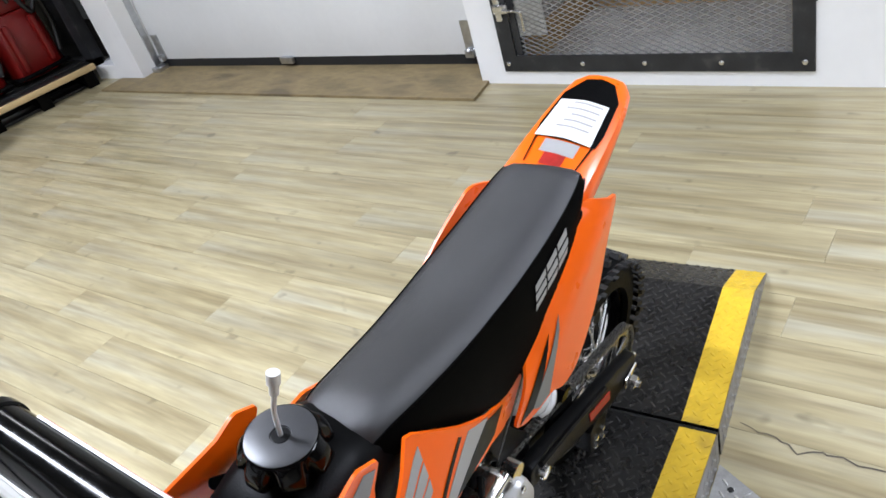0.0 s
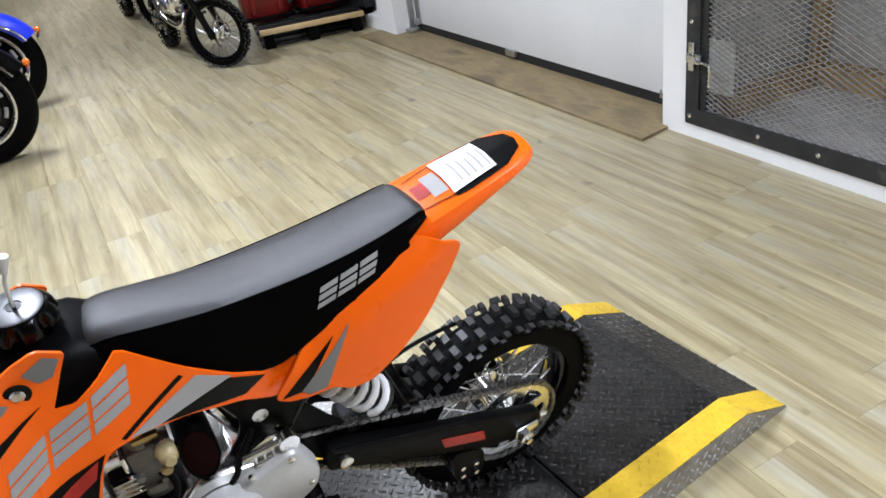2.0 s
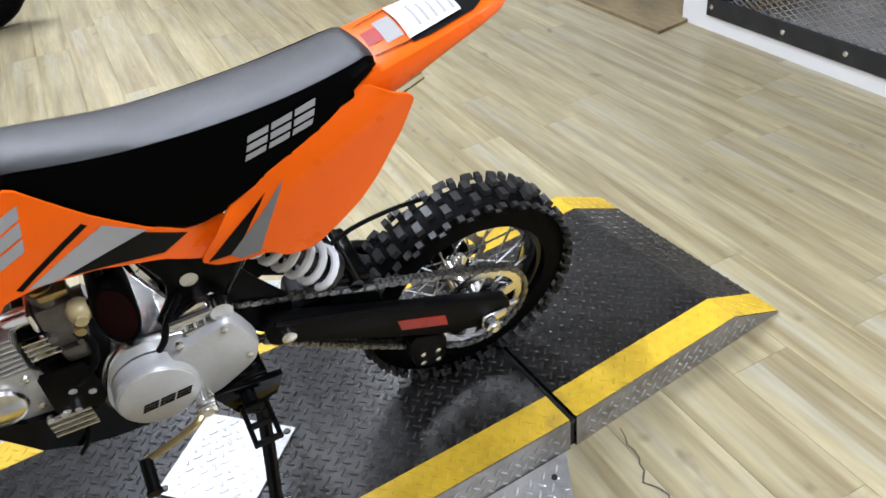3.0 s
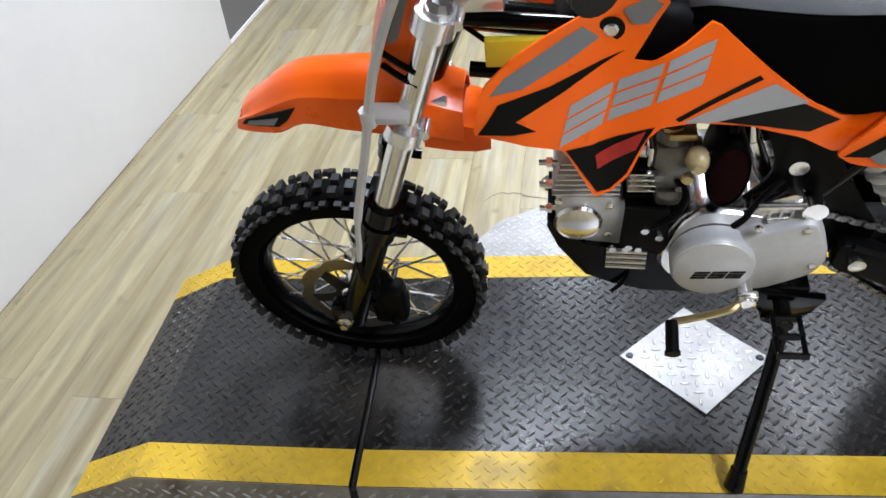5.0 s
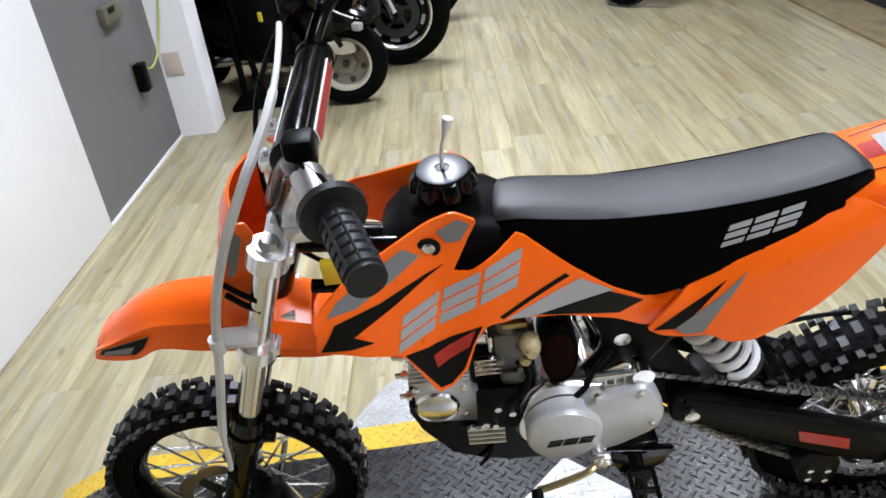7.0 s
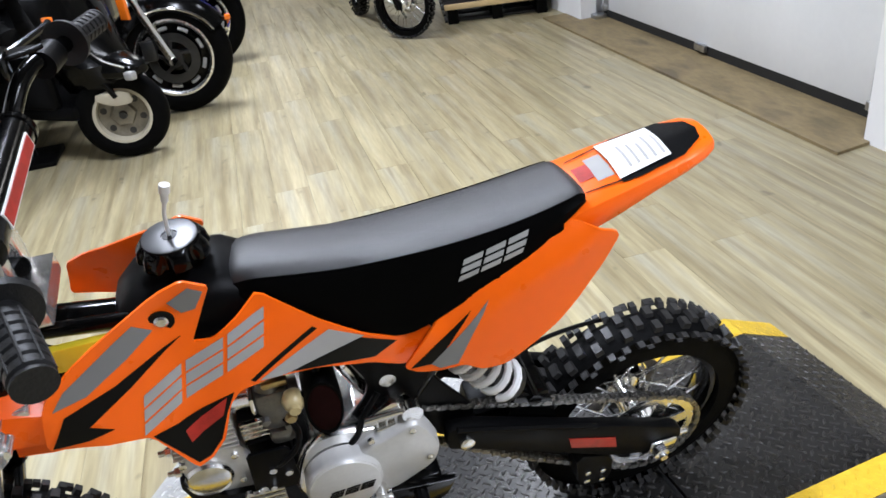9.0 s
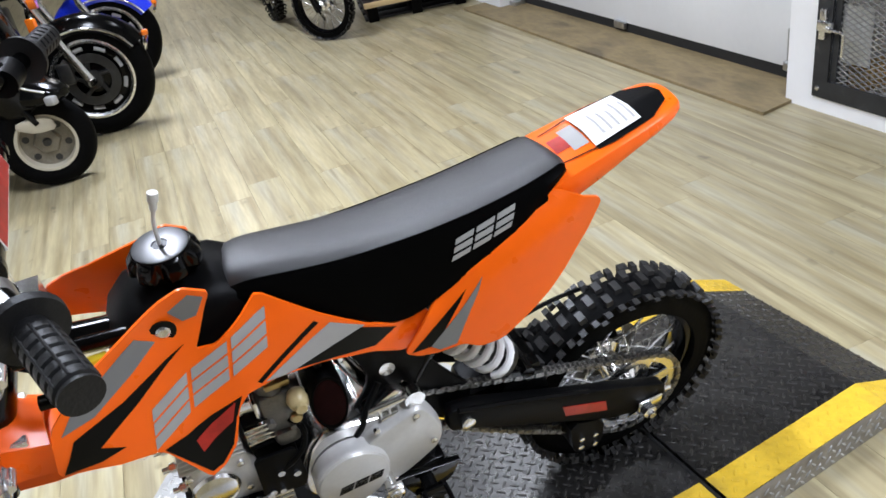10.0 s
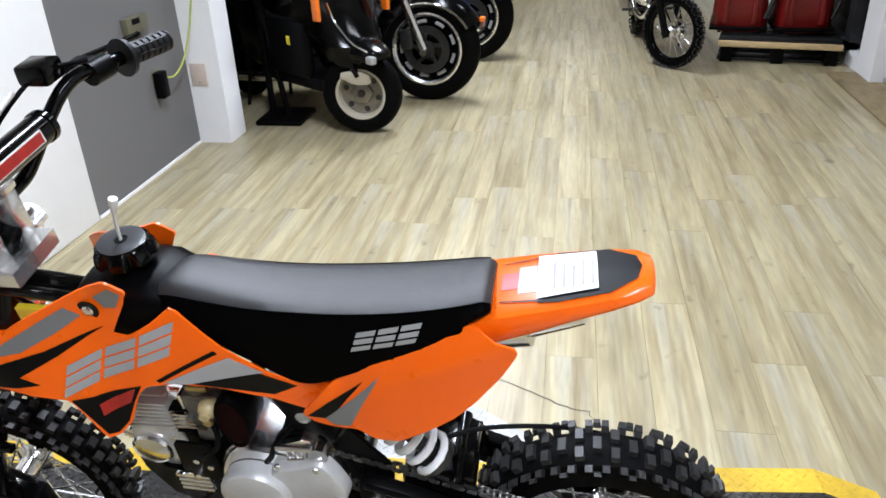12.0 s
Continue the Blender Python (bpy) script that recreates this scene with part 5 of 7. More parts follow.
part("carburettor", merged(box(0.484, 0.532, -0.075, -0.03, 0.545, 0.622, 0.008), lathe([(0.020, 0), (0.020, 0.022), (0.014, 0.028)], 18, "z", (0.506, -0.052, 0.618)), lathe([(0.02, -0.02), (0.024, 0), (0.024, 0.01)], 18, "x", (0.535, -0.05, 0.590)), box(0.490, 0.528, -0.082, -0.045, 0.517, 0.548, 0.010), rod((0.492, -0.084, 0.575), (0.492, -0.07, 0.575), 0.006, seg=8), rod((0.520, -0.084, 0.555), (0.520, -0.07, 0.555), 0.005, seg=8)), CARB_GREY, eng, "grey carburettor")
part("intake_manifold", merged(pipe([(0.43, -0.01, 0.55), (0.445, -0.03, 0.578), (0.482, -0.045, 0.592)], 0.017, 14), box(0.476, 0.484, -0.072, -0.02, 0.568, 0.618, 0.004)), POLISHED, eng, "polished intake manifold")
for k in range(4):
    part("casting_rib", box(0.640 + k * 0.014, 0.644 + k * 0.014, -0.094, -0.086, 0.495 + 0.003 * k, 0.535 + 0.002 * k, 0.001), POLISHED, eng)
for k in range(3):
    part("fin_stud", rod((0.440 + k * 0.018, -0.094, 0.445), (0.440 + k * 0.018, -0.100, 0.445), 0.005, seg=8), SPOKE, eng)
for k in range(4):
    part("mount_bar", rod((0.432, -0.090, 0.432 - k * 0.0115), (0.490, -0.092, 0.432 - k * 0.0115), 0.0042, seg=10), POLISHED, eng, "bright bar under the cylinder")
part("carb_top", merged(lathe([(0.015, 0), (0.016, 0.012)], 8, "z", (0.504, -0.055, 0.636)), box(0.498, 0.534, -0.075, -0.04, 0.632, 0.644, 0.004)), BRASS, eng)
part("fuel_filter", merged(lathe([(0.005, -0.018), (0.013, -0.012), (0.0165, 0), (0.013, 0.012), (0.005, 0.018)], 18, "y", (0.536, -0.088, 0.614)), lathe([(0.008, -0.004), (0.008, 0.004)], 12, "y", (0.536, -0.106, 0.614))), FILTER_CREAM, eng, "cream round fuel filter")
part("fuel_hose", pipe([(0.550, -0.088, 0.620), (0.566, -0.086, 0.634), (0.575, -0.078, 0.660), (0.57, -0.05, 0.70)], 0.0055, 8), BLACK_PLASTIC, eng)
part("choke_knob", lathe([(0.007, 0), (0.009, 0.004), (0.007, 0.01)], 14, "y", (0.527, -0.095, 0.582)), BRASS, eng)
oval = [(0.5745 + 0.0265 * math.cos(a), 0.597 + 0.058 * math.sin(a)) for a in (2 * math.pi * k / 32 for k in range(32))]
af = part("air_filter", loft([[(0.5745 + (x - 0.5745) * s_, y, 0.597 + (z - 0.597) * s_) for x, z in oval] for y, s_ in ((-0.028, 0.80), (-0.034, 0.95), (-0.084, 1.0), (-0.098, 1.0), (-0.104, 0.96), (-0.105, 0.90), (-0.103, 0.84))]), SEAT_SIDE, eng, "flat oval black air filter end")
part("filter_face", loft([[(0.5745 + (x - 0.5745) * s_, y, 0.597 + (z - 0.597) * s_) for x, z in oval] for y, s_ in ((-0.1029, 0.84), (-0.1036, 0.80), (-0.1036, 0.3))]), FOAM_RED, af, "dark red foam face")
part("intake_boss", merged(rod((0.652, -0.03, 0.505), (0.612, -0.03, 0.60), 0.012, seg=14), rod((0.612, -0.03, 0.60), (0.600, -0.03, 0.655), 0.011)), POLISHED, eng, "polished intake tube")
part("plate_hose", pipe([(0.652, -0.068, 0.560), (0.625, -0.085, 0.535), (0.612, -0.090, 0.505), (0.600, -0.090, 0.488)], 0.005, 8), BLACK_PLASTIC, eng)
part("breather_hose", pipe([(0.515, -0.07, 0.565), (0.53, -0.085, 0.55), (0.525, -0.092, 0.52), (0.505, -0.095, 0.50), (0.49, -0.09, 0.485)], 0.005, 8), BLACK_PLASTIC, eng)
part("skid_plate", loft([[(x, -w, z), (x, -w * 0.7, z - 0.014), (x, w * 0.7, z - 0.014), (x, w, z), (x, w * 0.9, z + h), (x, -w * 0.9, z + h)] for x, z, w, h in ((0.345, 0.435, 0.055, 0.012), (0.362, 0.405, 0.068, 0.030), (0.404, 0.352, 0.078, 0.060), (0.45, 0.331, 0.08, 0.075), (0.497, 0.318, 0.08, 0.08), (0.592, 0.314, 0.08, 0.07), (0.688, 0.345, 0.07, 0.04))]), BLACK_GLOSS, bike, "glossy black skid plate under the engine")
part("drain_hose", pipe([(0.47, -0.07, 0.37), (0.462, -0.085, 0.345), (0.445, -0.09, 0.325)], 0.0035, 6), BLACK_PLASTIC, bike)

# gear lever, peg, stand
part("gear_lever", pipe([(0.625, -0.13, 0.372), (0.61, -0.148, 0.368), (0.56, -0.155, 0.352), (0.528, -0.158, 0.345)], 0.0058, 8), BRASS, bike, "zinc-plated gear lever")
part("lever_boss", merged(rod((0.628, -0.09, 0.378), (0.628, -0.145, 0.374), 0.010), box(0.616, 0.645, -0.142, -0.128, 0.36, 0.388, 0.004)), POLISHED, bike)
part("lever_rubber", merged(rod((0.528, -0.158, 0.345), (0.527, -0.205, 0.335), 0.0095, seg=14), rod((0.527, -0.203, 0.336), (0.527, -0.208, 0.335), 0.0115, seg=14)), BLACK_PLASTIC, bike)
for s in (-1, 1):
    bits = [rod((0.69, s * 0.09, 0.335), (0.69, s * 0.13, 0.33), 0.012), rod((0.675, s * 0.13, 0.33), (0.675, s * 0.20, 0.325), 0.004), rod((0.712, s * 0.13, 0.33), (0.712, s * 0.20, 0.325), 0.004)]
    for k in range(3):
        y = s * (0.132 + k * 0.032)
        bits.append(box(0.672, 0.715, min(y, y + s * 0.004), max(y, y + s * 0.004), 0.321, 0.334))
    part("foot_peg", merged(*bits), BLACK_PLASTIC, bike, "black toothed footpeg", False)
part("peg_bracket", merged(box(0.655, 0.73, -0.10, 0.10, 0.325, 0.355, 0.006), prism([(0.64, 0.36), (0.75, 0.345), (0.735, 0.31), (0.70, 0.285), (0.67, 0.29)], -0.112, -0.098, 0.002)), BLACK_GLOSS, bike, "black peg and stand bracket")
FOOT = (0.648, -0.285, 0.066)
part("kickstand", merged(pipe([(0.692, -0.108, 0.31), (0.70, -0.125, 0.26), (FOOT[0], FOOT[1], FOOT[2] + 0.01)], 0.011, 12), rod((FOOT[0], FOOT[1], FOOT[2]), (FOOT[0] + 0.006, FOOT[1] + 0.018, FOOT[2] + 0.030), 0.0165, 0.0135, 14), rod((0.67, -0.112, 0.30), (0.715, -0.115, 0.28), 0.007)), BLACK_GLOSS, bike, "black kickstand, down")

# swing arm, chain, sprockets, shock
for s in (-1, 1):
    part("swing_arm", prism(rounded([(0.745, 0.442), (0.79, 0.436), (0.95, 0.362), (1.08, 0.308), (1.13, 0.284), (1.178, 0.262), (1.184, 0.232), (1.14, 0.206), (1.05, 0.232), (0.945, 0.290), (0.78, 0.380), (0.745, 0.393)], 0.16, 2), s * 0.066, s * 0.090, 0.004), BLACK_PLASTIC, bike, "black swing arm")
    part("chain_adjuster", merged(box(1.118, 1.17, min(s * 0.091, s * 0.098), max(s * 0.091, s * 0.098), 0.212, 0.245, 0.003), rod((1.17, s * 0.08, 0.232), (1.20, s * 0.08, 0.229), 0.005)), POLISHED, bike)
    part("rear_axle_nut", lathe([(0.015, 0), (0.015, 0.012), (0.008, 0.014), (0.008, 0.02)], 6, "y"), SPOKE, bike).matrix_local = pose(RAX, s * 0.1, AZ, 0, 0, 180 if s < 0 else 0)
part("arm_badge", prism([(0.955, 0.330), (1.045, 0.292), (1.05, 0.264), (0.962, 0.302)], -0.0905, -0.0920), DECAL_RED, bike, "red badge on the swing arm", False)
part("rear_sprocket", lathe([(0.078, -0.002), (0.094, -0.002), (0.094, 0.002), (0.078, 0.002)], 40, "y", (RAX, -0.058, AZ), closed=True), SPOKE, bike, "bright rear sprocket")
arms = [(RAX + (0.082, 0.082, 0.036, 0.036)[k % 4] * math.cos(2 * math.pi * (k + 0.5) / 24), AZ + (0.082, 0.082, 0.036, 0.036)[k % 4] * math.sin(2 * math.pi * (k + 0.5) / 24)) for k in range(24)]
part("sprocket_carrier", prism(arms, -0.0595, -0.0565), SPOKE, bike, "six-armed sprocket carrier", False)
fx, fz, fr, rr_ = 0.70, 0.452, 0.032, 0.098
path = []
n = Vector((RAX - fx, AZ - fz))
L = n.length
u = n / L
v = Vector((-u.y, u.x))
a_off = math.asin((rr_ - fr) / L)
step = 0.0105


def chain_points():
    """Along the top run, round the rear sprocket, back and round the front one."""
    base = math.atan2(u.y, u.x)
    t0, t1 = base + math.pi / 2 + a_off, base - math.pi / 2 - a_off
    pts = []
    A, B = Vector((fx + fr * math.cos(t0), fz + fr * math.sin(t0))), Vector((RAX + rr_ * math.cos(t0), AZ + rr_ * math.sin(t0)))
    C, D = Vector((RAX + rr_ * math.cos(t1), AZ + rr_ * math.sin(t1))), Vector((fx + fr * math.cos(t1), fz + fr * math.sin(t1)))
    k = int((B - A).length / step)
    pts += [A.lerp(B, i / k) for i in range(k)]
    k = int(rr_ * abs(t0 - t1) / step)
    pts += [Vector((RAX + rr_ * math.cos(t0 + (t1 - t0) * i / k), AZ + rr_ * math.sin(t0 + (t1 - t0) * i / k))) for i in range(k)]
    k = int((D - C).length / step)
    pts += [C.lerp(D, i / k) - Vector((0, 0.012 * math.sin(math.pi * i / k))) for i in range(k)]
    k = max(3, int(fr * 3.0 / step))
    pts += [Vector((fx - fr * math.sin(math.pi * i / k) * 0.9, fz + fr * (-1 + 2 * i / k))) for i in range(k)]
    return pts


verts, faces = [], []
cp = chain_points()
for i, p in enumerate(cp):
    q = cp[(i + 1) % len(cp)]
    d = (q - p).normalized()
    e = Vector((-d.y, d.x))
    c = (p + q) / 2
    for y in ((-0.0665, -0.0645), (-0.0535, -0.0515)) if i % 2 else ((-0.0640, -0.0620), (-0.0560, -0.0540)):
        first = len(verts)
        for yy in y:
            for a, b in ((-0.0078, -0.0032), (-0.004, -0.0048), (0.004, -0.0048), (0.0078, -0.0032), (0.0078, 0.0032), (0.004, 0.0048), (-0.004, 0.0048), (-0.0078, 0.0032)):
                w_ = c + d * a + e * b
                verts.append((w_.x, yy, w_.y))
        faces.append(tuple(first + k for k in range(8)))
        faces.append(tuple(first + 8 + k for k in range(8)))
        for k in range(8):
            faces.append((first + k, first + (k + 1) % 8, first + 8 + (k + 1) % 8, first + 8 + k))
    first = len(verts)
    for yy in (-0.0675, -0.0505):
        for k in range(6):
            a = k * math.pi / 3
            verts.append((p.x + 0.0034 * math.cos(a), yy, p.y + 0.0034 * math.sin(a)))
    faces.append(tuple(first + k for k in range(6)))
    for k in range(6):
        faces.append((first + k, first + (k + 1) % 6, first + 6 + (k + 1) % 6, first + 6 + k))
me = bpy.data.meshes.new("chain")
me.from_pydata([(x, y + 0.001, z) for x, y, z in verts], [], faces)
me.materials.append(CHAIN_STEEL)
ch = new("chain", me)
ch.parent = bike
tagged(ch, "steel roller drive chain")
for x, z_ in ((1.0, 0.205), (1.03, 0.20), (1.0, 0.18), (1.03, 0.172)):
    part("guide_bolt", lathe([(0.006, 0), (0.006, 0.005), (0.003, 0.006)], 8, "y"), SPOKE, bike).matrix_basis = pose(x, -0.088, z_, 0, 0, 180)
part("chain_guide", prism(rounded([(0.975, 0.262), (1.05, 0.232), (1.05, 0.165), (1.02, 0.155), (0.985, 0.165)], 0.2, 1), -0.088, -0.045, 0.003), BLACK_PLASTIC, bike, "black chain guide under the swing arm")
part("chain_slider", pipe([(0.76, -0.098, 0.45), (0.88, -0.098, 0.405), (1.0, -0.098, 0.355)], 0.005, 6), BLACK_PLASTIC, bike)
S0, S1 = Vector((0.765, -0.025, 0.585)), Vector((0.862, -0.035, 0.455))
axis = (S1 - S0).normalized()
side = axis.orthogonal().normalized()
coil = []
for k in range(6 * 14 + 1):
    a = 2 * math.pi * k / 14
    t = k / (6 * 14)
    coil.append(S0.lerp(S1, t) + 0.031 * (math.cos(a) * side + math.sin(a) * axis.cross(side)))
part("shock_spring", pipe(coil, 0.0068, 8, 1, False), WHITE_PAINT, bike, "white coil spring")
part("shock_body", merged(rod(S0 - axis * 0.03, S1 + axis * 0.035, 0.013), rod(S1 - axis * 0.002, S1 + axis * 0.01, 0.036, 0.034, 20), rod(S0 - axis * 0.012, S0 + axis * 0.004, 0.035, seg=20)), STEEL_DARK, bike, "shock absorber body")
part("shock_mount", merged(box(0.86, 0.93, -0.06, 0.06, 0.40, 0.435, 0.008), rod((0.90, -0.07, 0.43), (0.90, 0.07, 0.43), 0.012), prism([(0.84, 0.36), (0.95, 0.33), (0.93, 0.42), (0.87, 0.45)], -0.065, -0.058), prism([(0.84, 0.36), (0.95, 0.33), (0.93, 0.42), (0.87, 0.45)], 0.058, 0.065)), BLACK_GLOSS, bike)
part("rear_hugger", box(0.80, 0.90, -0.045, 0.045, 0.30, 0.40, 0.02), BLACK_PLASTIC, bike, "black guard before the rear tyre")
part("exhaust", merged(pipe([(0.37, 0.03, 0.43), (0.345, 0.07, 0.40), (0.40, 0.10, 0.37), (0.55, 0.12, 0.40), (0.68, 0.105, 0.50), (0.78, 0.09, 0.60)], 0.014, 12), pipe([(0.78, 0.09, 0.60), (0.84, 0.085, 0.615), (1.01, 0.075, 0.652)], lambda t: 0.016 + 0.018 * min(1, t * 3), 16), rod((1.01, 0.075, 0.652), (1.088, 0.072, 0.682), 0.020, 0.016, 16)), POLISHED, bike, "silver exhaust with a high silencer")
part("side_cable", pipe([(0.84, -0.03, 0.47), (0.93, 0.02, 0.46), (1.05, 0.05, 0.44), (1.16, 0.07, 0.40)], 0.004, 6), BLACK_PLASTIC, bike)


# ---- the other vehicles ----
def plain(parent, name, m=None):
    """An empty part that holds pieces."""
    e = new(name)
    e.parent = parent
    if m is not None:
        e.matrix_local = m
    return e


def small_bike(name, m, label, plastic, seat_mat, extra, steer=0):
    """A parked small dirt bike, seen from its front."""
    ob = thing(name, m, label, "motorcycle")
    R = 0.25
    wheel(ob, "front_wheel", 0.0, R, R, 0.19, 0.034, 44, 28, -1, 0.08)
    wheel(ob, "rear_wheel", 1.16, 0.235, 0.235, 0.155, 0.042, 40, 24, 1, 0.08)
    top = lambda z, y: (0.36 * (z - R), y, z)
    for s in (-1, 1):
        part("fork_leg", rod(top(0.50, s * 0.08), top(0.95, s * 0.08), 0.019, seg=14), FORK_TUBE, ob, "bright fork tube")
        part("fork_slider", merged(rod(top(R - 0.03, s * 0.08), top(0.52, s * 0.08), 0.024, seg=14), rod((0, s * 0.06, R), (0, s * 0.11, R), 0.012)), BLACK_GLOSS, ob, "black fork slider")
        part("side_shroud", sheet(rounded([(0.22, 0.62), (0.27, 0.86), (0.48, 0.84), (0.72, 0.70), (0.60, 0.58), (0.42, 0.54)], 0.2, 2), lambda x, z: 0.09 + 0.3 * max(0, 0.45 - x) * 0.5, 0.04, 0.005, s), plastic, ob)
        part("grip", rod((0.33, s * 0.26, 1.04), (0.38, s * 0.37, 1.03), 0.017), GRIP, ob)
        part("lever", pipe([(0.29, s * 0.2, 1.03), (0.26, s * 0.26, 1.02), (0.32, s * 0.36, 1.0)], 0.006, 6), CHROME, ob)
    part("fender", loft([fender_section(x, z, w, d, 0.004) for x, z, w, d in ((-0.17, 0.60, 0.03, 0.01), (-0.14, 0.615, 0.055, 0.02), (-0.04, 0.655, 0.065, 0.04), (0.08, 0.675, 0.068, 0.05), (0.2, 0.66, 0.06, 0.05))]), plastic, ob)
    part("number_plate", loft([[(x - 0.015 * (1 - (k / 4) ** 2), k / 4 * w, z) for k in range(-4, 5)] + [(x + 0.005, k / 4 * w, z) for k in range(4, -5, -1)] for x, z, w in ((0.12, 0.72, 0.05), (0.15, 0.80, 0.09), (0.19, 0.91, 0.085), (0.2, 0.94, 0.06))]), extra, ob)
    part("clamp", merged(box(0.12, 0.2, -0.1, 0.1, 0.68, 0.705, 0.006), box(0.2, 0.28, -0.1, 0.1, 0.88, 0.9, 0.006)), CHROME, ob)
    part("handlebar", pipe([(0.38, -0.37, 1.03), (0.31, -0.2, 1.03), (0.25, -0.08, 0.93), (0.25, 0.08, 0.93), (0.31, 0.2, 1.03), (0.38, 0.37, 1.03)], 0.012, 10), BLACK_GLOSS, ob)
    part("bar_pad", rod((0.285, -0.12, 0.99), (0.285, 0.12, 0.99), 0.028, seg=16), BLACK_PLASTIC, ob)
    part("frame", merged(pipe([(0.22, 0, 0.8), (0.5, 0, 0.72), (0.68, 0, 0.55), (0.72, 0, 0.36)], 0.02), pipe([(0.2, 0, 0.7), (0.3, 0, 0.48), (0.4, 0, 0.32), (0.7, 0, 0.3)], 0.016)), BLACK_GLOSS, ob)
    part("engine", merged(box(0.45, 0.70, -0.10, 0.10, 0.34, 0.52, 0.04), box(0.34, 0.46, -0.06, 0.06, 0.42, 0.53, 0.015), lathe([(0.06, 0), (0.06, 0.02), (0.04, 0.03)], 20, "y", (0.56, 0.1, 0.42))), POLISHED, ob)
    part("exhaust", pipe([(0.35, 0.02, 0.43), (0.27, 0.06, 0.36), (0.33, 0.10, 0.30), (0.6, 0.13, 0.36), (0.85, 0.11, 0.55), (1.1, 0.10, 0.66)], 0.018, 10), CHROME, ob, "bright looped exhaust pipe")
    part("seat", loft([tank_section(x, w, a, b) for x, w, a, b in ((0.48, 0.06, 0.78, 0.83), (0.6, 0.07, 0.74, 0.83), (0.85, 0.08, 0.76, 0.84), (1.0, 0.06, 0.82, 0.86))]), seat_mat, ob)
    part("tail", loft([tank_section(x, w, a, b) for x, w, a, b in ((0.9, 0.06, 0.74, 0.80), (1.1, 0.065, 0.80, 0.84), (1.3, 0.04, 0.86, 0.875))]), plastic, ob)
    part("tank", loft([tank_section(x, w, a, b) for x, w, a, b in ((0.3, 0.04, 0.74, 0.80), (0.4, 0.07, 0.72, 0.85), (0.52, 0.06, 0.72, 0.83))]), BLACK_PLASTIC, ob)
    part("swing_arm", merged(*[box(0.74, 1.2, s * 0.075 - 0.012, s * 0.075 + 0.012, 0.22, 0.27, 0.006) for s in (-1, 1)]), BLACK_GLOSS, ob)
    part("side_stand", rod((0.66, -0.12, 0.3), (0.68, -0.26, 0.006), 0.01), BLACK_GLOSS, ob)
    part("foot_peg", rod((0.62, -0.2, 0.3), (0.62, 0.2, 0.3), 0.011), STEEL_DARK, ob)
    turn = Matrix.Translation((0.12, 0, 0)) @ Matrix.Rotation(radians(steer), 4, "Z") @ Matrix.Translation((-0.12, 0, 0))
    for o in ob.children:
        if o.name.split(".")[0] in ("front_wheel", "fork_leg", "fork_slider", "grip", "lever", "fender", "number_plate", "clamp", "handlebar", "bar_pad"):
            o.matrix_basis = turn @ o.matrix_basis
    return ob


small_bike("dirt_bike", pose(1.66, 4.47, 0.0, 0, 0, 94), "blue small dirt bike parked upright on its stand", BLUE_PLASTIC, SEAT_SIDE, BLUE_PLASTIC, 40)
small_bike("dirt_bike", pose(1.64, 6.46, 0.0, 0, 0, 94), "black small dirt bike with a white front plate, parked", BLACK_PLASTIC, SEAT_SIDE, DECAL_WHITE, 34)


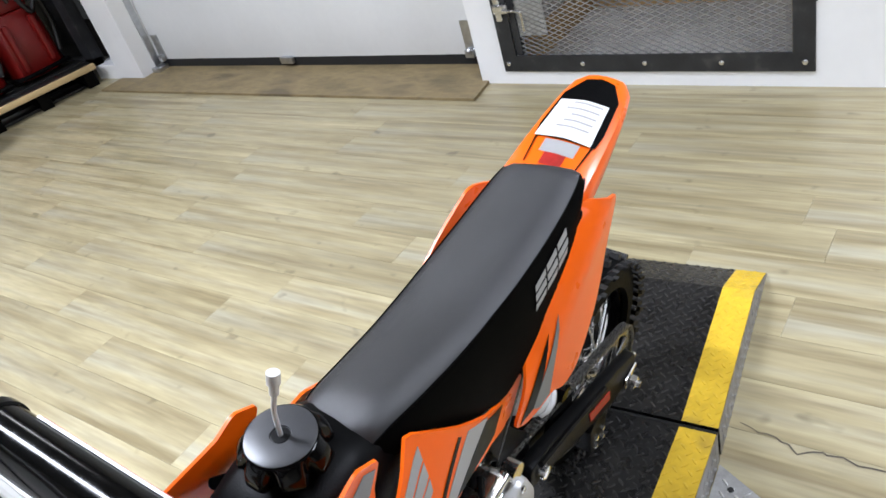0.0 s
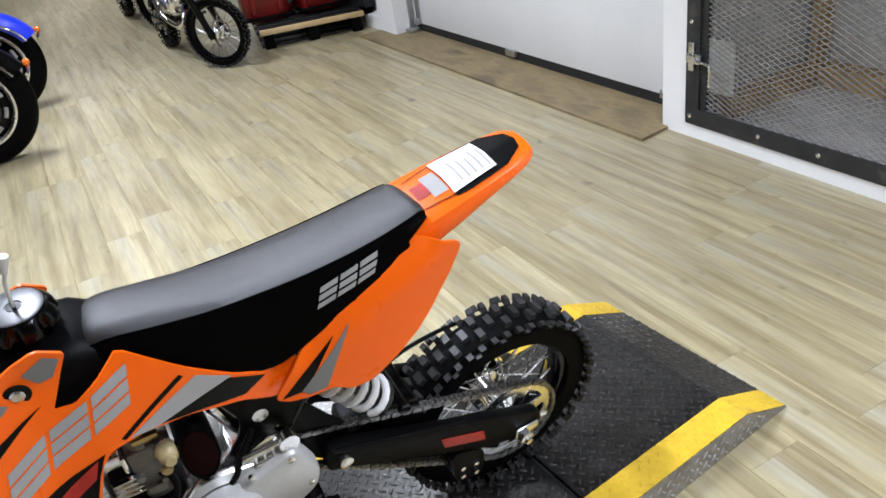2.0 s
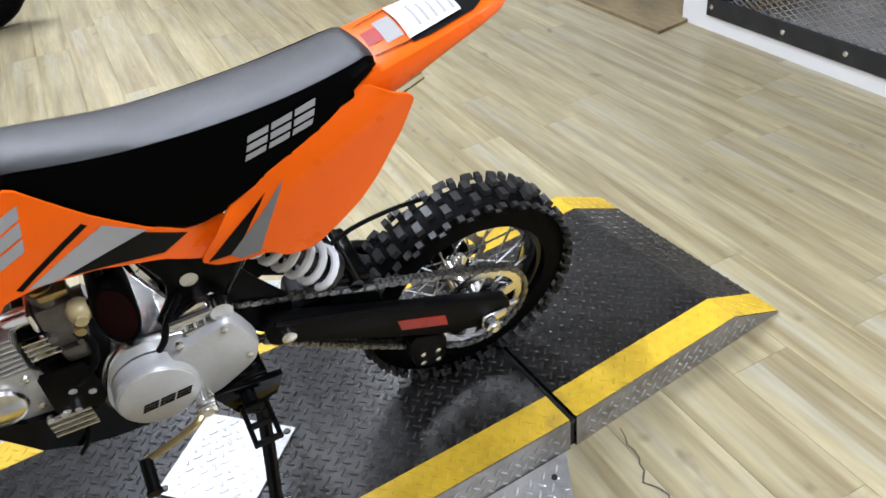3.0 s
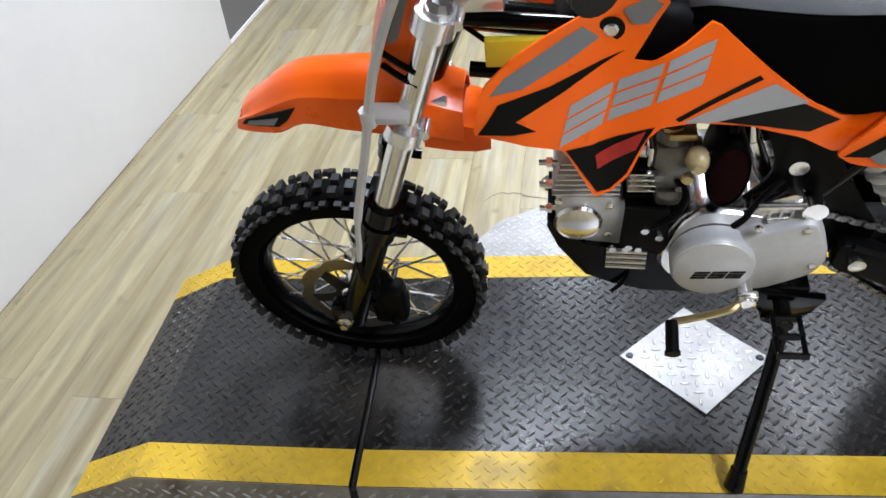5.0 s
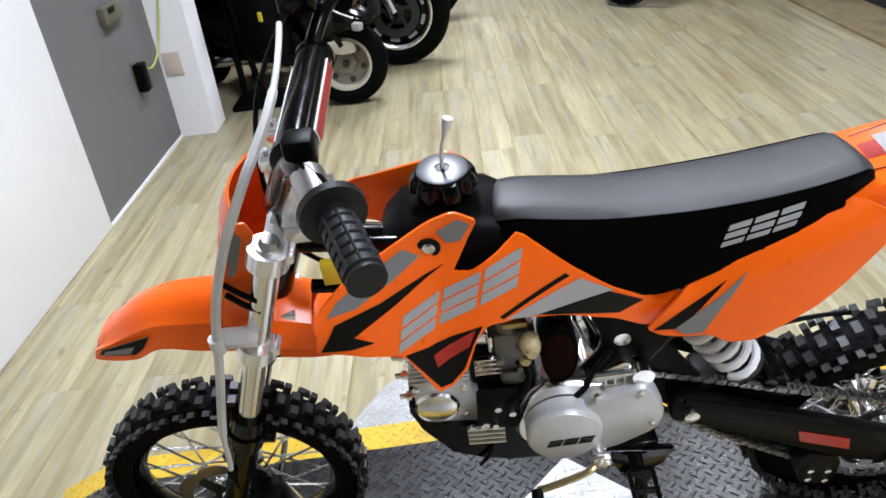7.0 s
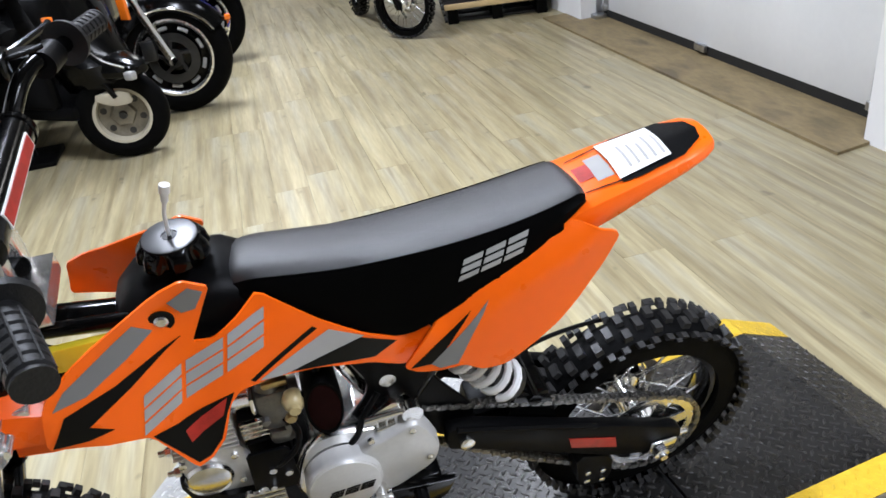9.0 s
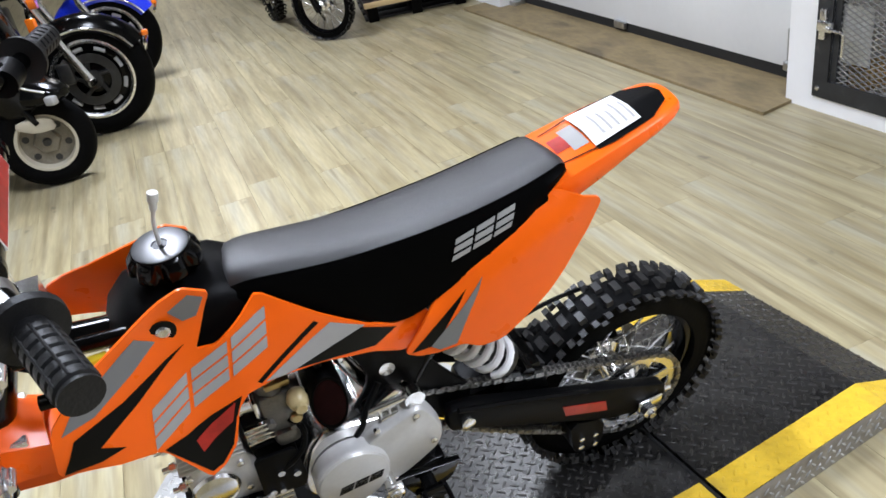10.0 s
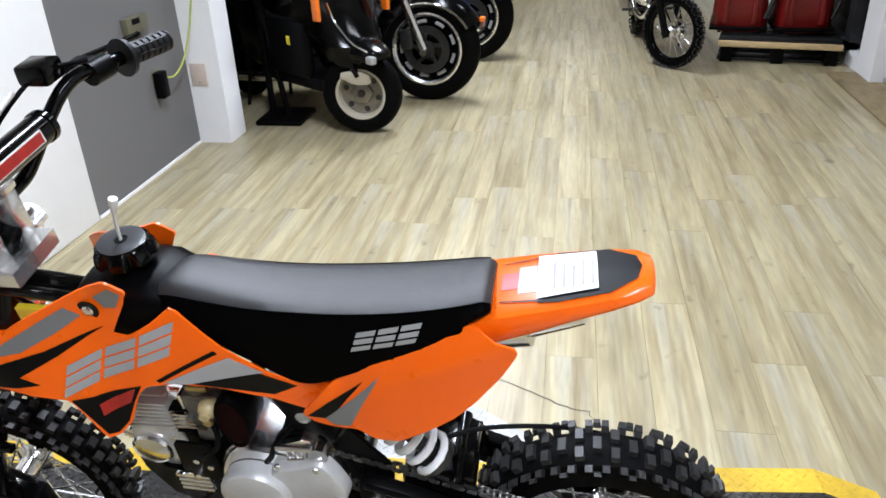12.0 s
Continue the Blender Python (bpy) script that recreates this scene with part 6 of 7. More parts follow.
def scooter(m, steer):
    ob = thing("scooter", m, "black motor scooter with orange reflectors and cream wheel", "scooter")
    R = 0.225
    w = plain(ob, "front_wheel", Matrix.Translation((0, 0, R)))
    part("tyre", lathe([(0.135, -0.05), (0.165, -0.058), (0.20, -0.056), (0.218, -0.042), (0.225, -0.015), (0.225, 0.015), (0.218, 0.042), (0.20, 0.056), (0.165, 0.058), (0.135, 0.05)], 44, "y", closed=True), RUBBER, w, "worn black scooter tyre")
    part("rim", lathe([(0.142, -0.052), (0.128, -0.05), (0.122, -0.03), (0.122, 0.03), (0.128, 0.05), (0.142, 0.052)], 44, "y", closed=True), CREAM, w, "cream steel rim")
    part("wheel_face", merged(lathe([(0.124, 0.0), (0.124, 0.004)], 40, "y", (0, -0.002, 0)), lathe([(0.07, 0), (0.06, 0.02), (0.02, 0.03)], 6, "y", (0, 0.0, 0))), WHEEL_DISC, w)
    part("hub_nut", lathe([(0.022, 0), (0.018, 0.016)], 12, "y", (0, 0.03, 0)), STEEL_DARK, w)
    for k in range(6):
        a = k * math.pi / 3 + 0.3
        part("wheel_slot", rod((0.095 * math.cos(a), 0.0035, 0.095 * math.sin(a)), (0.095 * math.cos(a), 0.0055, 0.095 * math.sin(a)), 0.017, seg=12), STEEL_DARK, w)
    for s in (-1, 1):
        part("fork_link", prism(rounded([(-0.08, 0.29), (0.02, 0.285), (0.10, 0.325), (0.09, 0.36), (-0.06, 0.355)], 0.2, 1), s * 0.068, s * 0.082, 0.003), CREAM, ob, "cream suspension cover")
        part("fork_tube", rod((0.0, s * 0.072, 0.33), (0.14, s * 0.07, 0.62), 0.017), BLACK_GLOSS, ob)
    part("front_apron", loft([[(x + 0.10 * (abs(u) ** 2), u * w_, z) for u in (k / 6 for k in range(-6, 7))] + [(x + t, u * w_ * 0.96, z) for u in (k / 6 for k in range(6, -7, -1))] for x, z, w_, t in ((-0.02, 0.36, 0.11, 0.22), (-0.08, 0.42, 0.14, 0.28), (-0.10, 0.50, 0.17, 0.32), (-0.04, 0.56, 0.20, 0.28), (0.02, 0.70, 0.23, 0.24), (0.08, 0.86, 0.23, 0.2), (0.13, 1.0, 0.18, 0.16))]), BLACK_GLOSS, ob, "glossy black leg shield")
    part("nose", loft([tank_section(x, w_, a, b, 0.7) for x, w_, a, b in ((-0.215, 0.03, 0.44, 0.475), (-0.19, 0.07, 0.425, 0.49), (-0.10, 0.10, 0.41, 0.53), (0.05, 0.11, 0.40, 0.56))]), BLACK_GLOSS, ob, "pointed black nose over the wheel")
    part("nose_trim", pipe([(-0.18, 0.08, 0.485), (-0.08, 0.11, 0.53), (0.02, 0.125, 0.62), (0.06, 0.14, 0.72)], 0.006, 8), CHROME, ob, "bright trim line")
    part("nose_lamp", box(-0.225, -0.175, 0.06, 0.10, 0.425, 0.465, 0.008), DECAL_LIGHT, ob, "small clear marker lamp")
    for x, y, z in ((0.05, 0.222, 0.70), (0.02, -0.222, 0.70)):
        part("reflector", box(x - 0.03, x + 0.022, y - 0.012, y + 0.012, z - 0.06, z + 0.06, 0.006), AMBER, ob, "orange reflector")
    part("floor_board", box(0.12, 0.75, -0.19, 0.19, 0.235, 0.32, 0.03), BLACK_PLASTIC, ob)
    part("rear_body", loft([tank_section(x, w_, a, b, 0.6) for x, w_, a, b in ((0.58, 0.16, 0.24, 0.66), (0.72, 0.21, 0.24, 0.76), (1.0, 0.22, 0.32, 0.78), (1.3, 0.18, 0.42, 0.78), (1.45, 0.1, 0.5, 0.74))]), BLACK_GLOSS, ob, "black rear bodywork")
    part("seat", loft([tank_section(x, w_, a, b, 0.6) for x, w_, a, b in ((0.66, 0.1, 0.75, 0.79), (0.75, 0.15, 0.75, 0.82), (1.1, 0.17, 0.76, 0.86), (1.4, 0.13, 0.76, 0.84))]), SEAT_SIDE, ob)
    part("side_cover", box(0.2, 0.62, 0.15, 0.215, 0.30, 0.62, 0.03), BLACK_PLASTIC, ob)
    part("amber_lamp", box(0.34, 0.37, 0.212, 0.222, 0.48, 0.53, 0.004), DECAL_YELLOW, ob, "small amber lamp")
    rw = plain(ob, "rear_wheel", Matrix.Translation((1.22, 0, R)))
    part("tyre", lathe([(0.135, -0.05), (0.165, -0.058), (0.20, -0.056), (0.225, -0.015), (0.225, 0.015), (0.20, 0.056), (0.165, 0.058), (0.135, 0.05)], 40, "y", closed=True), RUBBER, rw)
    part("rim", lathe([(0.138, -0.04), (0.138, 0.04), (0.02, 0.03), (0.02, -0.03)], 30, "y", closed=True), STEEL_DARK, rw)
    part("handlebar", pipe([(0.28, -0.36, 1.06), (0.2, -0.2, 1.05), (0.16, 0, 1.02), (0.2, 0.2, 1.05), (0.28, 0.36, 1.06)], 0.03, 10), BLACK_PLASTIC, ob)
    part("centre_stand", merged(rod((0.95, -0.14, 0.26), (1.0, -0.16, 0.008), 0.012), rod((0.95, 0.14, 0.26), (1.0, 0.16, 0.008), 0.012)), BLACK_GLOSS, ob)
    turn = Matrix.Rotation(radians(steer), 4, "Z")
    for o in ob.children:
        if o.name.split(".")[0] in ("front_wheel", "fork_link", "fork_tube"):
            o.matrix_basis = turn @ o.matrix_basis
    return ob


scooter(pose(-0.09, 3.04, 0, 0, 0, 143), 37)


def cruiser(m, label, fender_mat):
    ob = thing("cruiser_motorcycle", m, label, "motorcycle", "parked cruisers")
    R = 0.325
    w = plain(ob, "front_wheel", Matrix.Translation((0, 0, R)))
    part("tyre", lathe([(0.205, -0.05), (0.24, -0.064), (0.285, -0.064), (0.312, -0.045), (0.325, -0.016), (0.325, 0.016), (0.312, 0.045), (0.285, 0.064), (0.24, 0.064), (0.205, 0.05)], 56, "y", closed=True), RUBBER, w, "wide black road tyre")
    part("rim", lathe([(0.222, -0.058), (0.21, -0.06), (0.198, -0.05), (0.192, 0), (0.198, 0.05), (0.21, 0.06), (0.222, 0.058)], 56, "y", closed=True), SPOKE, w, "bright rim edge")
    part("wheel_disc", lathe([(0.20, -0.03), (0.20, 0.03), (0.12, 0.02), (0.05, 0.035), (0.05, -0.035), (0.12, -0.02)], 48, "y", closed=True), BLACK_GLOSS, w, "black cast wheel")
    for k in range(9):
        a = 2 * math.pi * k / 9
        for s in (1, -1):
            part("cast_slot", pipe([(0.168 * math.cos(a + d), s * 0.031, 0.168 * math.sin(a + d)) for d in (-0.17, -0.06, 0.06, 0.17)], 0.011, 8, 3), DECAL_LIGHT, w, "bright slot edge")
    for s in (1, -1):
        part("brake_disc", merged(lathe([(0.145, 0), (0.145, 0.005), (0.095, 0.005), (0.095, 0)], 44, "y", (0, s * 0.058, 0), closed=True), *[rod((0.045 * math.cos(a), s * 0.06, 0.045 * math.sin(a)), (0.10 * math.cos(a + 0.35), s * 0.06, 0.10 * math.sin(a + 0.35)), 0.012, seg=6) for a in (k * 2 * math.pi / 5 for k in range(5))], lathe([(0.055, 0), (0.05, 0.012), (0.02, 0.014)], 20, "y", (0, s * 0.056, 0))), STEEL_DARK, w, "dull slotted brake disc")
        part("fork_leg", merged(rod((0.0, s * 0.115, R), (0.11, s * 0.115, 0.62), 0.028, 0.026, 14), rod((0.10, s * 0.115, 0.60), (0.24, s * 0.115, 1.0), 0.021, seg=14)), POLISHED, ob, "grey alloy fork leg")
        part("axle_cap", lathe([(0.026, 0), (0.02, 0.03)], 14, "y", (-0.0, s * 0.125 - (0.0 if s > 0 else 0.03), R)), CHROME, ob)
        part("caliper", box(0.08, 0.16, s * 0.075 - 0.02, s * 0.075 + 0.02, 0.33, 0.45, 0.014), STEEL_DARK, ob)
    arc = []
    for k in range(15):
        a = radians(152 - k * 9.5)
        rr = 0.352
        cx, cz = rr * math.cos(a) * 1.06, R + rr * math.sin(a)
        ring = []
        for q in range(-4, 5):
            u = q / 4
            f = 1 - 0.16 * abs(u) ** 3 - (0.10 if abs(u) > 0.9 else 0)
            ring.append((cx * f, u * 0.088, R + (cz - R) * f))
        ring += [(x * 0.985, y * 0.96, R + (z - R) * 0.985) for x, y, z in ring[::-1]]
        arc.append(ring)
    fd = part("fender", loft(arc), fender_mat, ob, "deep glossy front mudguard")
    part("fender_trim", merged(*[pipe([(rr * math.cos(a) * 1.06 * 0.80, s * 0.091, R + rr * math.sin(a) * 0.80) for a in (radians(152 - k * 12) for k in range(8))], 0.007, 8, 3) for s in (-1, 1) for rr in (0.352,)], pipe([(-0.33, -0.08, 0.45), (-0.345, 0, 0.475), (-0.33, 0.08, 0.45)], 0.010, 8)), CHROME, fd, "bright mudguard trim")
    part("fender_lamp", box(-0.36, -0.325, -0.025, 0.025, 0.485, 0.515, 0.008), AMBER, fd, "amber tip lamp")
    part("engine", merged(box(0.55, 0.95, -0.16, 0.16, 0.18, 0.42, 0.05), *[box(0.55 + k * 0.19, 0.70 + k * 0.19, -0.09, 0.09, 0.42, 0.66, 0.02) for k in range(2)], lathe([(0.1, 0), (0.1, 0.04), (0.07, 0.06)], 24, "y", (0.72, 0.15, 0.33))), STEEL_DARK, ob, "dark twin engine")
    part("engine_cover", merged(lathe([(0.085, 0), (0.08, 0.02), (0.05, 0.03)], 24, "y", (0.75, 0.17, 0.52)), box(0.6, 0.9, 0.155, 0.17, 0.22, 0.36, 0.006)), CHROME, ob, "chromed engine covers")
    part("crash_bar", merged(pipe([(0.42, 0.05, 0.7), (0.38, 0.3, 0.58), (0.40, 0.32, 0.32), (0.46, 0.06, 0.2)], 0.016, 10), pipe([(0.42, -0.05, 0.7), (0.38, -0.3, 0.58), (0.40, -0.32, 0.32), (0.46, -0.06, 0.2)], 0.016, 10)), CHROME, ob, "chromed engine guard")
    part("frame", merged(pipe([(0.3, 0, 0.9), (0.44, 0, 0.6), (0.5, 0, 0.2), (1.0, 0, 0.18)], 0.02), pipe([(0.28, 0, 0.95), (0.8, 0, 0.78), (1.3, 0, 0.5)], 0.022)), BLACK_GLOSS, ob)
    part("fuel_tank", loft([tank_section(x, w_, a, b, 0.8) for x, w_, a, b in ((0.32, 0.08, 0.74, 0.9), (0.45, 0.15, 0.7, 0.98), (0.7, 0.16, 0.7, 0.98), (0.92, 0.08, 0.7, 0.88))]), BLACK_GLOSS, ob)
    part("seat", loft([tank_section(x, w_, a, b, 0.7) for x, w_, a, b in ((0.88, 0.1, 0.66, 0.76), (1.05, 0.18, 0.64, 0.74), (1.3, 0.17, 0.66, 0.78), (1.6, 0.12, 0.72, 0.86))]), SEAT_SIDE, ob)
    part("nacelle", merged(lathe([(0.10, 0), (0.13, 0.05), (0.13, 0.12), (0.08, 0.2)], 28, "x", (0.08, 0, 0.98))), BLACK_GLOSS, ob)
    part("head_lamp", lathe([(0.10, 0), (0.09, -0.015), (0.03, -0.025)], 28, "x", (0.08, 0, 0.98)), CHROME, ob)
    for s in (-1, 1):
        part("turn_lamp", merged(lathe([(0.035, 0), (0.035, 0.04)], 16, "x", (0.10, s * 0.2, 0.80)), rod((0.14, s * 0.08, 0.8), (0.13, s * 0.2, 0.8), 0.01)), AMBER, ob, "amber turn lamp")
        part("saddle_bag", box(1.15, 1.65, s * 0.28 - 0.09, s * 0.28 + 0.09, 0.36, 0.66, 0.05), BLACK_GLOSS, ob)
        part("running_board", box(0.5, 0.85, s * 0.27 - 0.06, s * 0.27 + 0.06, 0.24, 0.265, 0.01), BLACK_PLASTIC, ob)
    part("handlebar", pipe([(0.5, -0.42, 1.1), (0.36, -0.3, 1.12), (0.26, -0.08, 1.04), (0.26, 0.08, 1.04), (0.36, 0.3, 1.12), (0.5, 0.42, 1.1)], 0.014, 10), CHROME, ob)
    part("exhaust", merged(pipe([(0.6, 0.12, 0.4), (0.6, 0.2, 0.24), (0.8, 0.21, 0.19), (1.8, 0.22, 0.2)], lambda t: 0.022 + (0.02 if t > 0.5 else 0), 12)), CHROME, ob)
    rw = plain(ob, "rear_wheel", Matrix.Translation((1.52, 0, 0.325)))
    part("tyre", lathe([(0.2, -0.055), (0.285, -0.07), (0.325, -0.02), (0.325, 0.02), (0.285, 0.07), (0.2, 0.055)], 44, "y", closed=True), RUBBER, rw)
    part("rim", lathe([(0.21, -0.05), (0.21, 0.05), (0.03, 0.03), (0.03, -0.03)], 32, "y", closed=True), BLACK_GLOSS, rw)
    part("rear_fender", loft([tank_section(x, w_, a, b, 0.8) for x, w_, a, b in ((1.3, 0.1, 0.55, 0.7), (1.55, 0.11, 0.62, 0.72), (1.85, 0.1, 0.45, 0.6))]), fender_mat, ob)
    part("side_stand", rod((0.8, -0.15, 0.2), (0.82, -0.3, 0.006), 0.012), BLACK_GLOSS, ob)
    return ob


cruiser(pose(0.175, 3.70, 0, 0, 0, 176), "black cruiser motorcycle with bright trim on its mudguard", BLACK_GLOSS)
cruiser(pose(0.30, 4.75, 0, 0, 0, 176), "blue cruiser motorcycle parked behind the black one", BLUE_PLASTIC)

# ---- dark door, pallet and red machines ----
dd = thing("door_dark", Matrix(), "dark grey panelled door in a black frame, closed", "door", kind="structure")
part("door_leaf", box(GX + 0.06, GX + 0.10, 4.62, 5.72, 0.10, 2.06), DARK_DOOR, dd, smooth=False)
for y0, y1, z0, z1 in ((4.64, 4.70, 0.11, 2.06), (5.66, 5.72, 0.11, 2.06)):
    part("door_frame", box(GX + 0.0, GX + 0.06, y0 - 0.06, y1 - 0.0, z0 - 0.01, z1), BLACK_FRAME, dd, smooth=False)
part("door_frame", box(GX + 0.0, GX + 0.06, 4.58, 5.72, 0.101, 0.15), BLACK_FRAME, dd, smooth=False)
for z0, z1 in ((0.25, 0.85), (1.0, 1.9)):
    part("door_panel", box(GX + 0.05, GX + 0.062, 4.80, 5.5, z0, z1, 0.008), DARK_DOOR, dd)
part("push_bar", box(GX + 0.02, GX + 0.05, 4.75, 5.5, 0.93, 0.98, 0.008), GALV, dd)

pal = thing("pallet", pose(2.07, 4.66, 0, 0, 0, -12), "low timber pallet with a pale front board", "pallet")
part("front_board", box(0.0, 0.80, 0.0, 0.025, 0.112, 0.152, 0.003), PALLET_WOOD, pal, "pale pine board")
for k in range(6):
    part("deck_board", box(0.0, 0.80, 0.03 + k * 0.17, 0.17 + k * 0.17, 0.128, 0.148, 0.003), STEEL_DARK, pal, "dark deck board")
# Bearers and bottom boards get dark colours for the shadow below the deck.
for x in (0.02, 0.36, 0.70):
    part("bearer", box(x, x + 0.08, 0.03, 1.0, 0.0, 0.127, 0.003), BLACK_PLASTIC, pal, "bearer darkened for the shade under the pallet")
for k in range(4):
    part("bottom_board", box(0.0, 0.80, 0.10 + k * 0.24, 0.28 + k * 0.24, 0.0, 0.018, 0.002), STEEL_DARK, pal, "bottom board darkened for the shade under the pallet")


def red_machine(m, label):
    ob = thing("floor_machine", m, label, "cleaning machine", "red machines on the pallet")
    part("lower_tank", loft([[(x, y, z) for x, y in rounded([(-a, -b), (a, -b), (a, b), (-a, b)], 0.14, 2)] for z, a, b in ((0.02, 0.17, 0.20), (0.05, 0.19, 0.22), (0.40, 0.18, 0.21), (0.45, 0.15, 0.18))]), RED_PLASTIC, ob, "red lower tank")
    part("upper_tank", loft([[(x, y + off, z) for x, y in rounded([(-a, -b), (a, -b), (a, b), (-a, b)], 0.14, 2)] for z, a, b, off in ((0.455, 0.16, 0.18, 0.02), (0.50, 0.18, 0.2, 0.02), (0.85, 0.16, 0.17, 0.06), (0.98, 0.13, 0.13, 0.08), (1.0, 0.1, 0.1, 0.08))]), RED_PLASTIC, ob, "red upper tank")
    for s in (-1, 1):
        part("front_rib", box(s * 0.10 - 0.02, s * 0.10 + 0.02, -0.245, -0.20, 0.08, 0.40, 0.01), RED_PLASTIC, ob)
        part("castor", merged(lathe([(0.03, -0.012), (0.03, 0.012)], 14, "x", (s * 0.13, -0.14, 0.03)),), BLACK_PLASTIC, ob)
    part("base", box(-0.2, 0.2, -0.24, 0.2, 0.035, 0.06, 0.008), BLACK_PLASTIC, ob)
    part("hose", pipe([(0.10, -0.12, 0.92), (0.13, -0.26, 0.80), (0.05, -0.27, 0.60), (0.10, -0.27, 0.42), (0.19, -0.24, 0.50), (0.22, -0.20, 0.30), (0.17, -0.22, 0.12)], 0.016, 10), STEEL_DARK, ob, "dark ribbed hose")
    part("hose", pipe([(-0.02, -0.15, 0.95), (0.0, -0.27, 0.86), (-0.04, -0.25, 0.70), (0.0, -0.26, 0.52)], 0.014, 10), STEEL_DARK, ob)
    part("handle", pipe([(-0.15, 0.12, 0.9), (-0.15, 0.22, 1.1), (0.15, 0.22, 1.1), (0.15, 0.12, 0.9)], 0.014, 10), BLACK_PLASTIC, ob)
    part("cap", lathe([(0.05, 0), (0.05, 0.03), (0.03, 0.035)], 20, "z", (0.0, 0.06, 1.0)), BLACK_PLASTIC, ob)
    return ob


mr = red_machine(pose(2.27, 5.08, 0.148, 0, 0, -10), "tall red plastic floor machine with dark hoses on the pallet")
copy_thing(mr, pose(2.68, 5.02, 0.148, 0, 0, -4))

# ---- things on the shaded recess wall ----
th = thing("thermostat", pose(WX - 0.008, 2.36, 0.735), "olive beige wall thermostat with a dark display", "thermostat")
part("case", box(0, 0.032, -0.095, 0.095, -0.038, 0.038, 0.004), BEIGE, th)
part("display", box(0.0315, 0.0335, -0.05, 0.02, 0.005, 0.03), DECAL_BLACK, th, smooth=False)
ch_ = thing("plug_charger", pose(WX - 0.008, 2.465, 0.43), "black plug-in charger on the wall", "charger")
part("body", box(0.006, 0.05, -0.035, 0.035, -0.075, 0.055, 0.006), BLACK_PLASTIC, ch_)
part("socket_plate", box(0, 0.006, -0.035, 0.035, -0.02, 0.065, 0.002), BEIGE, ch_)
ou = thing("outlet_plate", pose(-0.925, 2.80, 0.385), "blank faded pink beige wall plate", "wall plate")
part("plate", box(-0.045, 0.045, -0.006, 0, -0.06, 0.06, 0.002), FADED, ou)
for z_ in (-0.042, 0.042):
    part("plate_screw", lathe([(0.004, 0), (0.003, 0.002)], 8, "y"), SPOKE, ou).matrix_local = pose(0, -0.006, z_, 0, 0, 180)
tagged(part("power_cord", pipe([(WX + 0.03, 2.46, 0.47), (WX + 0.045, 2.55, 0.44), (WX + 0.05, 2.68, 0.50), (-0.90, 2.775, 0.70), (-0.86, 2.785, 1.0), (-0.86, 2.785, 1.9)], 0.005, 6), CORD), "yellow green cord hanging down the wall", "cord")
tagged(part("black_stand", merged(rod((-0.62, 3.25, 0.0), (-0.70, 3.2, 0.75), 0.018), box(-0.78, -0.5, 3.1, 3.4, 0.0, 0.03, 0.008), rod((-0.74, 3.3, 0.02), (-0.74, 3.3, 0.9), 0.02), box(-0.79, -0.6, 3.1, 3.5, 0.72, 0.76, 0.01)), BLACK_PLASTIC), "black metal stand beside the wall end", "stand")

# ---- far end of the room ----
def carton(x, y, z, w, d, h, turn, mat, label):
    ob = thing("carton", pose(x, y, z, 0, 0, turn), label, "box", "boxes at the far end")
    part("body", box(-w / 2, w / 2, -d / 2, d / 2, 0, h, 0.004), mat, ob)
    part("tape", box(-0.025, 0.025, -d / 2 - 0.001, d / 2 + 0.001, h, h + 0.001), DECAL_LIGHT, ob, smooth=False)


carton(1.55, 13.6, 0.0, 0.9, 0.6, 0.7, 8, DECAL_WHITE, "white carton on the floor by the shelves")
carton(1.55, 13.7, 0.70, 0.7, 0.5, 0.8, 14, CARDBOARD, "brown cardboard carton standing on a white one")
carton(2.25, 10.9, 0.0, 0.3, 0.3, 0.42, -6, CARDBOARD, "small brown cardboard carton on the floor")
rk = thing("storage_rack", pose(0.6, 14.6, 0), "dark storage rack full of grey drawers", "rack")
for k in range(5):
    part("shelf", box(-1.6, 1.2, -0.3, 0.3, 0.3 + k * 0.45, 0.33 + k * 0.45), STEEL_DARK, rk, smooth=False)
    for q in range(9):
        part("drawer", box(-1.55 + q * 0.3, -1.3 + q * 0.3, -0.31, 0.25, 0.335 + k * 0.45, 0.6 + k * 0.45, 0.01), (DECAL_GREY, STEEL_DARK, SHADE_GREY)[(q + k) % 3], rk)
for x in (-1.6, 1.2):
    part("upright", box(x - 0.02, x + 0.02, -0.3, 0.3, 0, 2.2), STEEL_DARK, rk, smooth=False)
mw = thing("mower", pose(1.95, 12.4, 0, 0, 0, 20), "red wheeled engine machine on the floor", "machine")
part("deck", box(-0.3, 0.3, -0.35, 0.35, 0.12, 0.32, 0.06), RED_PLASTIC, mw)
part("motor", merged(lathe([(0.17, 0), (0.18, 0.1), (0.12, 0.22)], 20, "z", (0, 0, 0.32))), RED_PLASTIC, mw)
for x in (-0.32, 0.32):
    for y in (-0.28, 0.28):
        part("wheel", lathe([(0.12, -0.03), (0.12, 0.03)], 20, "x", (x, y, 0.12)), RUBBER, mw)
part("handle", pipe([(-0.2, 0.3, 0.3), (-0.22, 0.7, 0.9), (0.22, 0.7, 0.9), (0.2, 0.3, 0.3)], 0.014), BLACK_PLASTIC, mw)
dk = thing("work_bench", pose(2.3, 13.3, 0), "dark work bench with clutter on it", "bench")
part("top", box(-0.6, 0.6, -0.35, 0.35, 0.86, 0.91, 0.006), STEEL_DARK, dk)
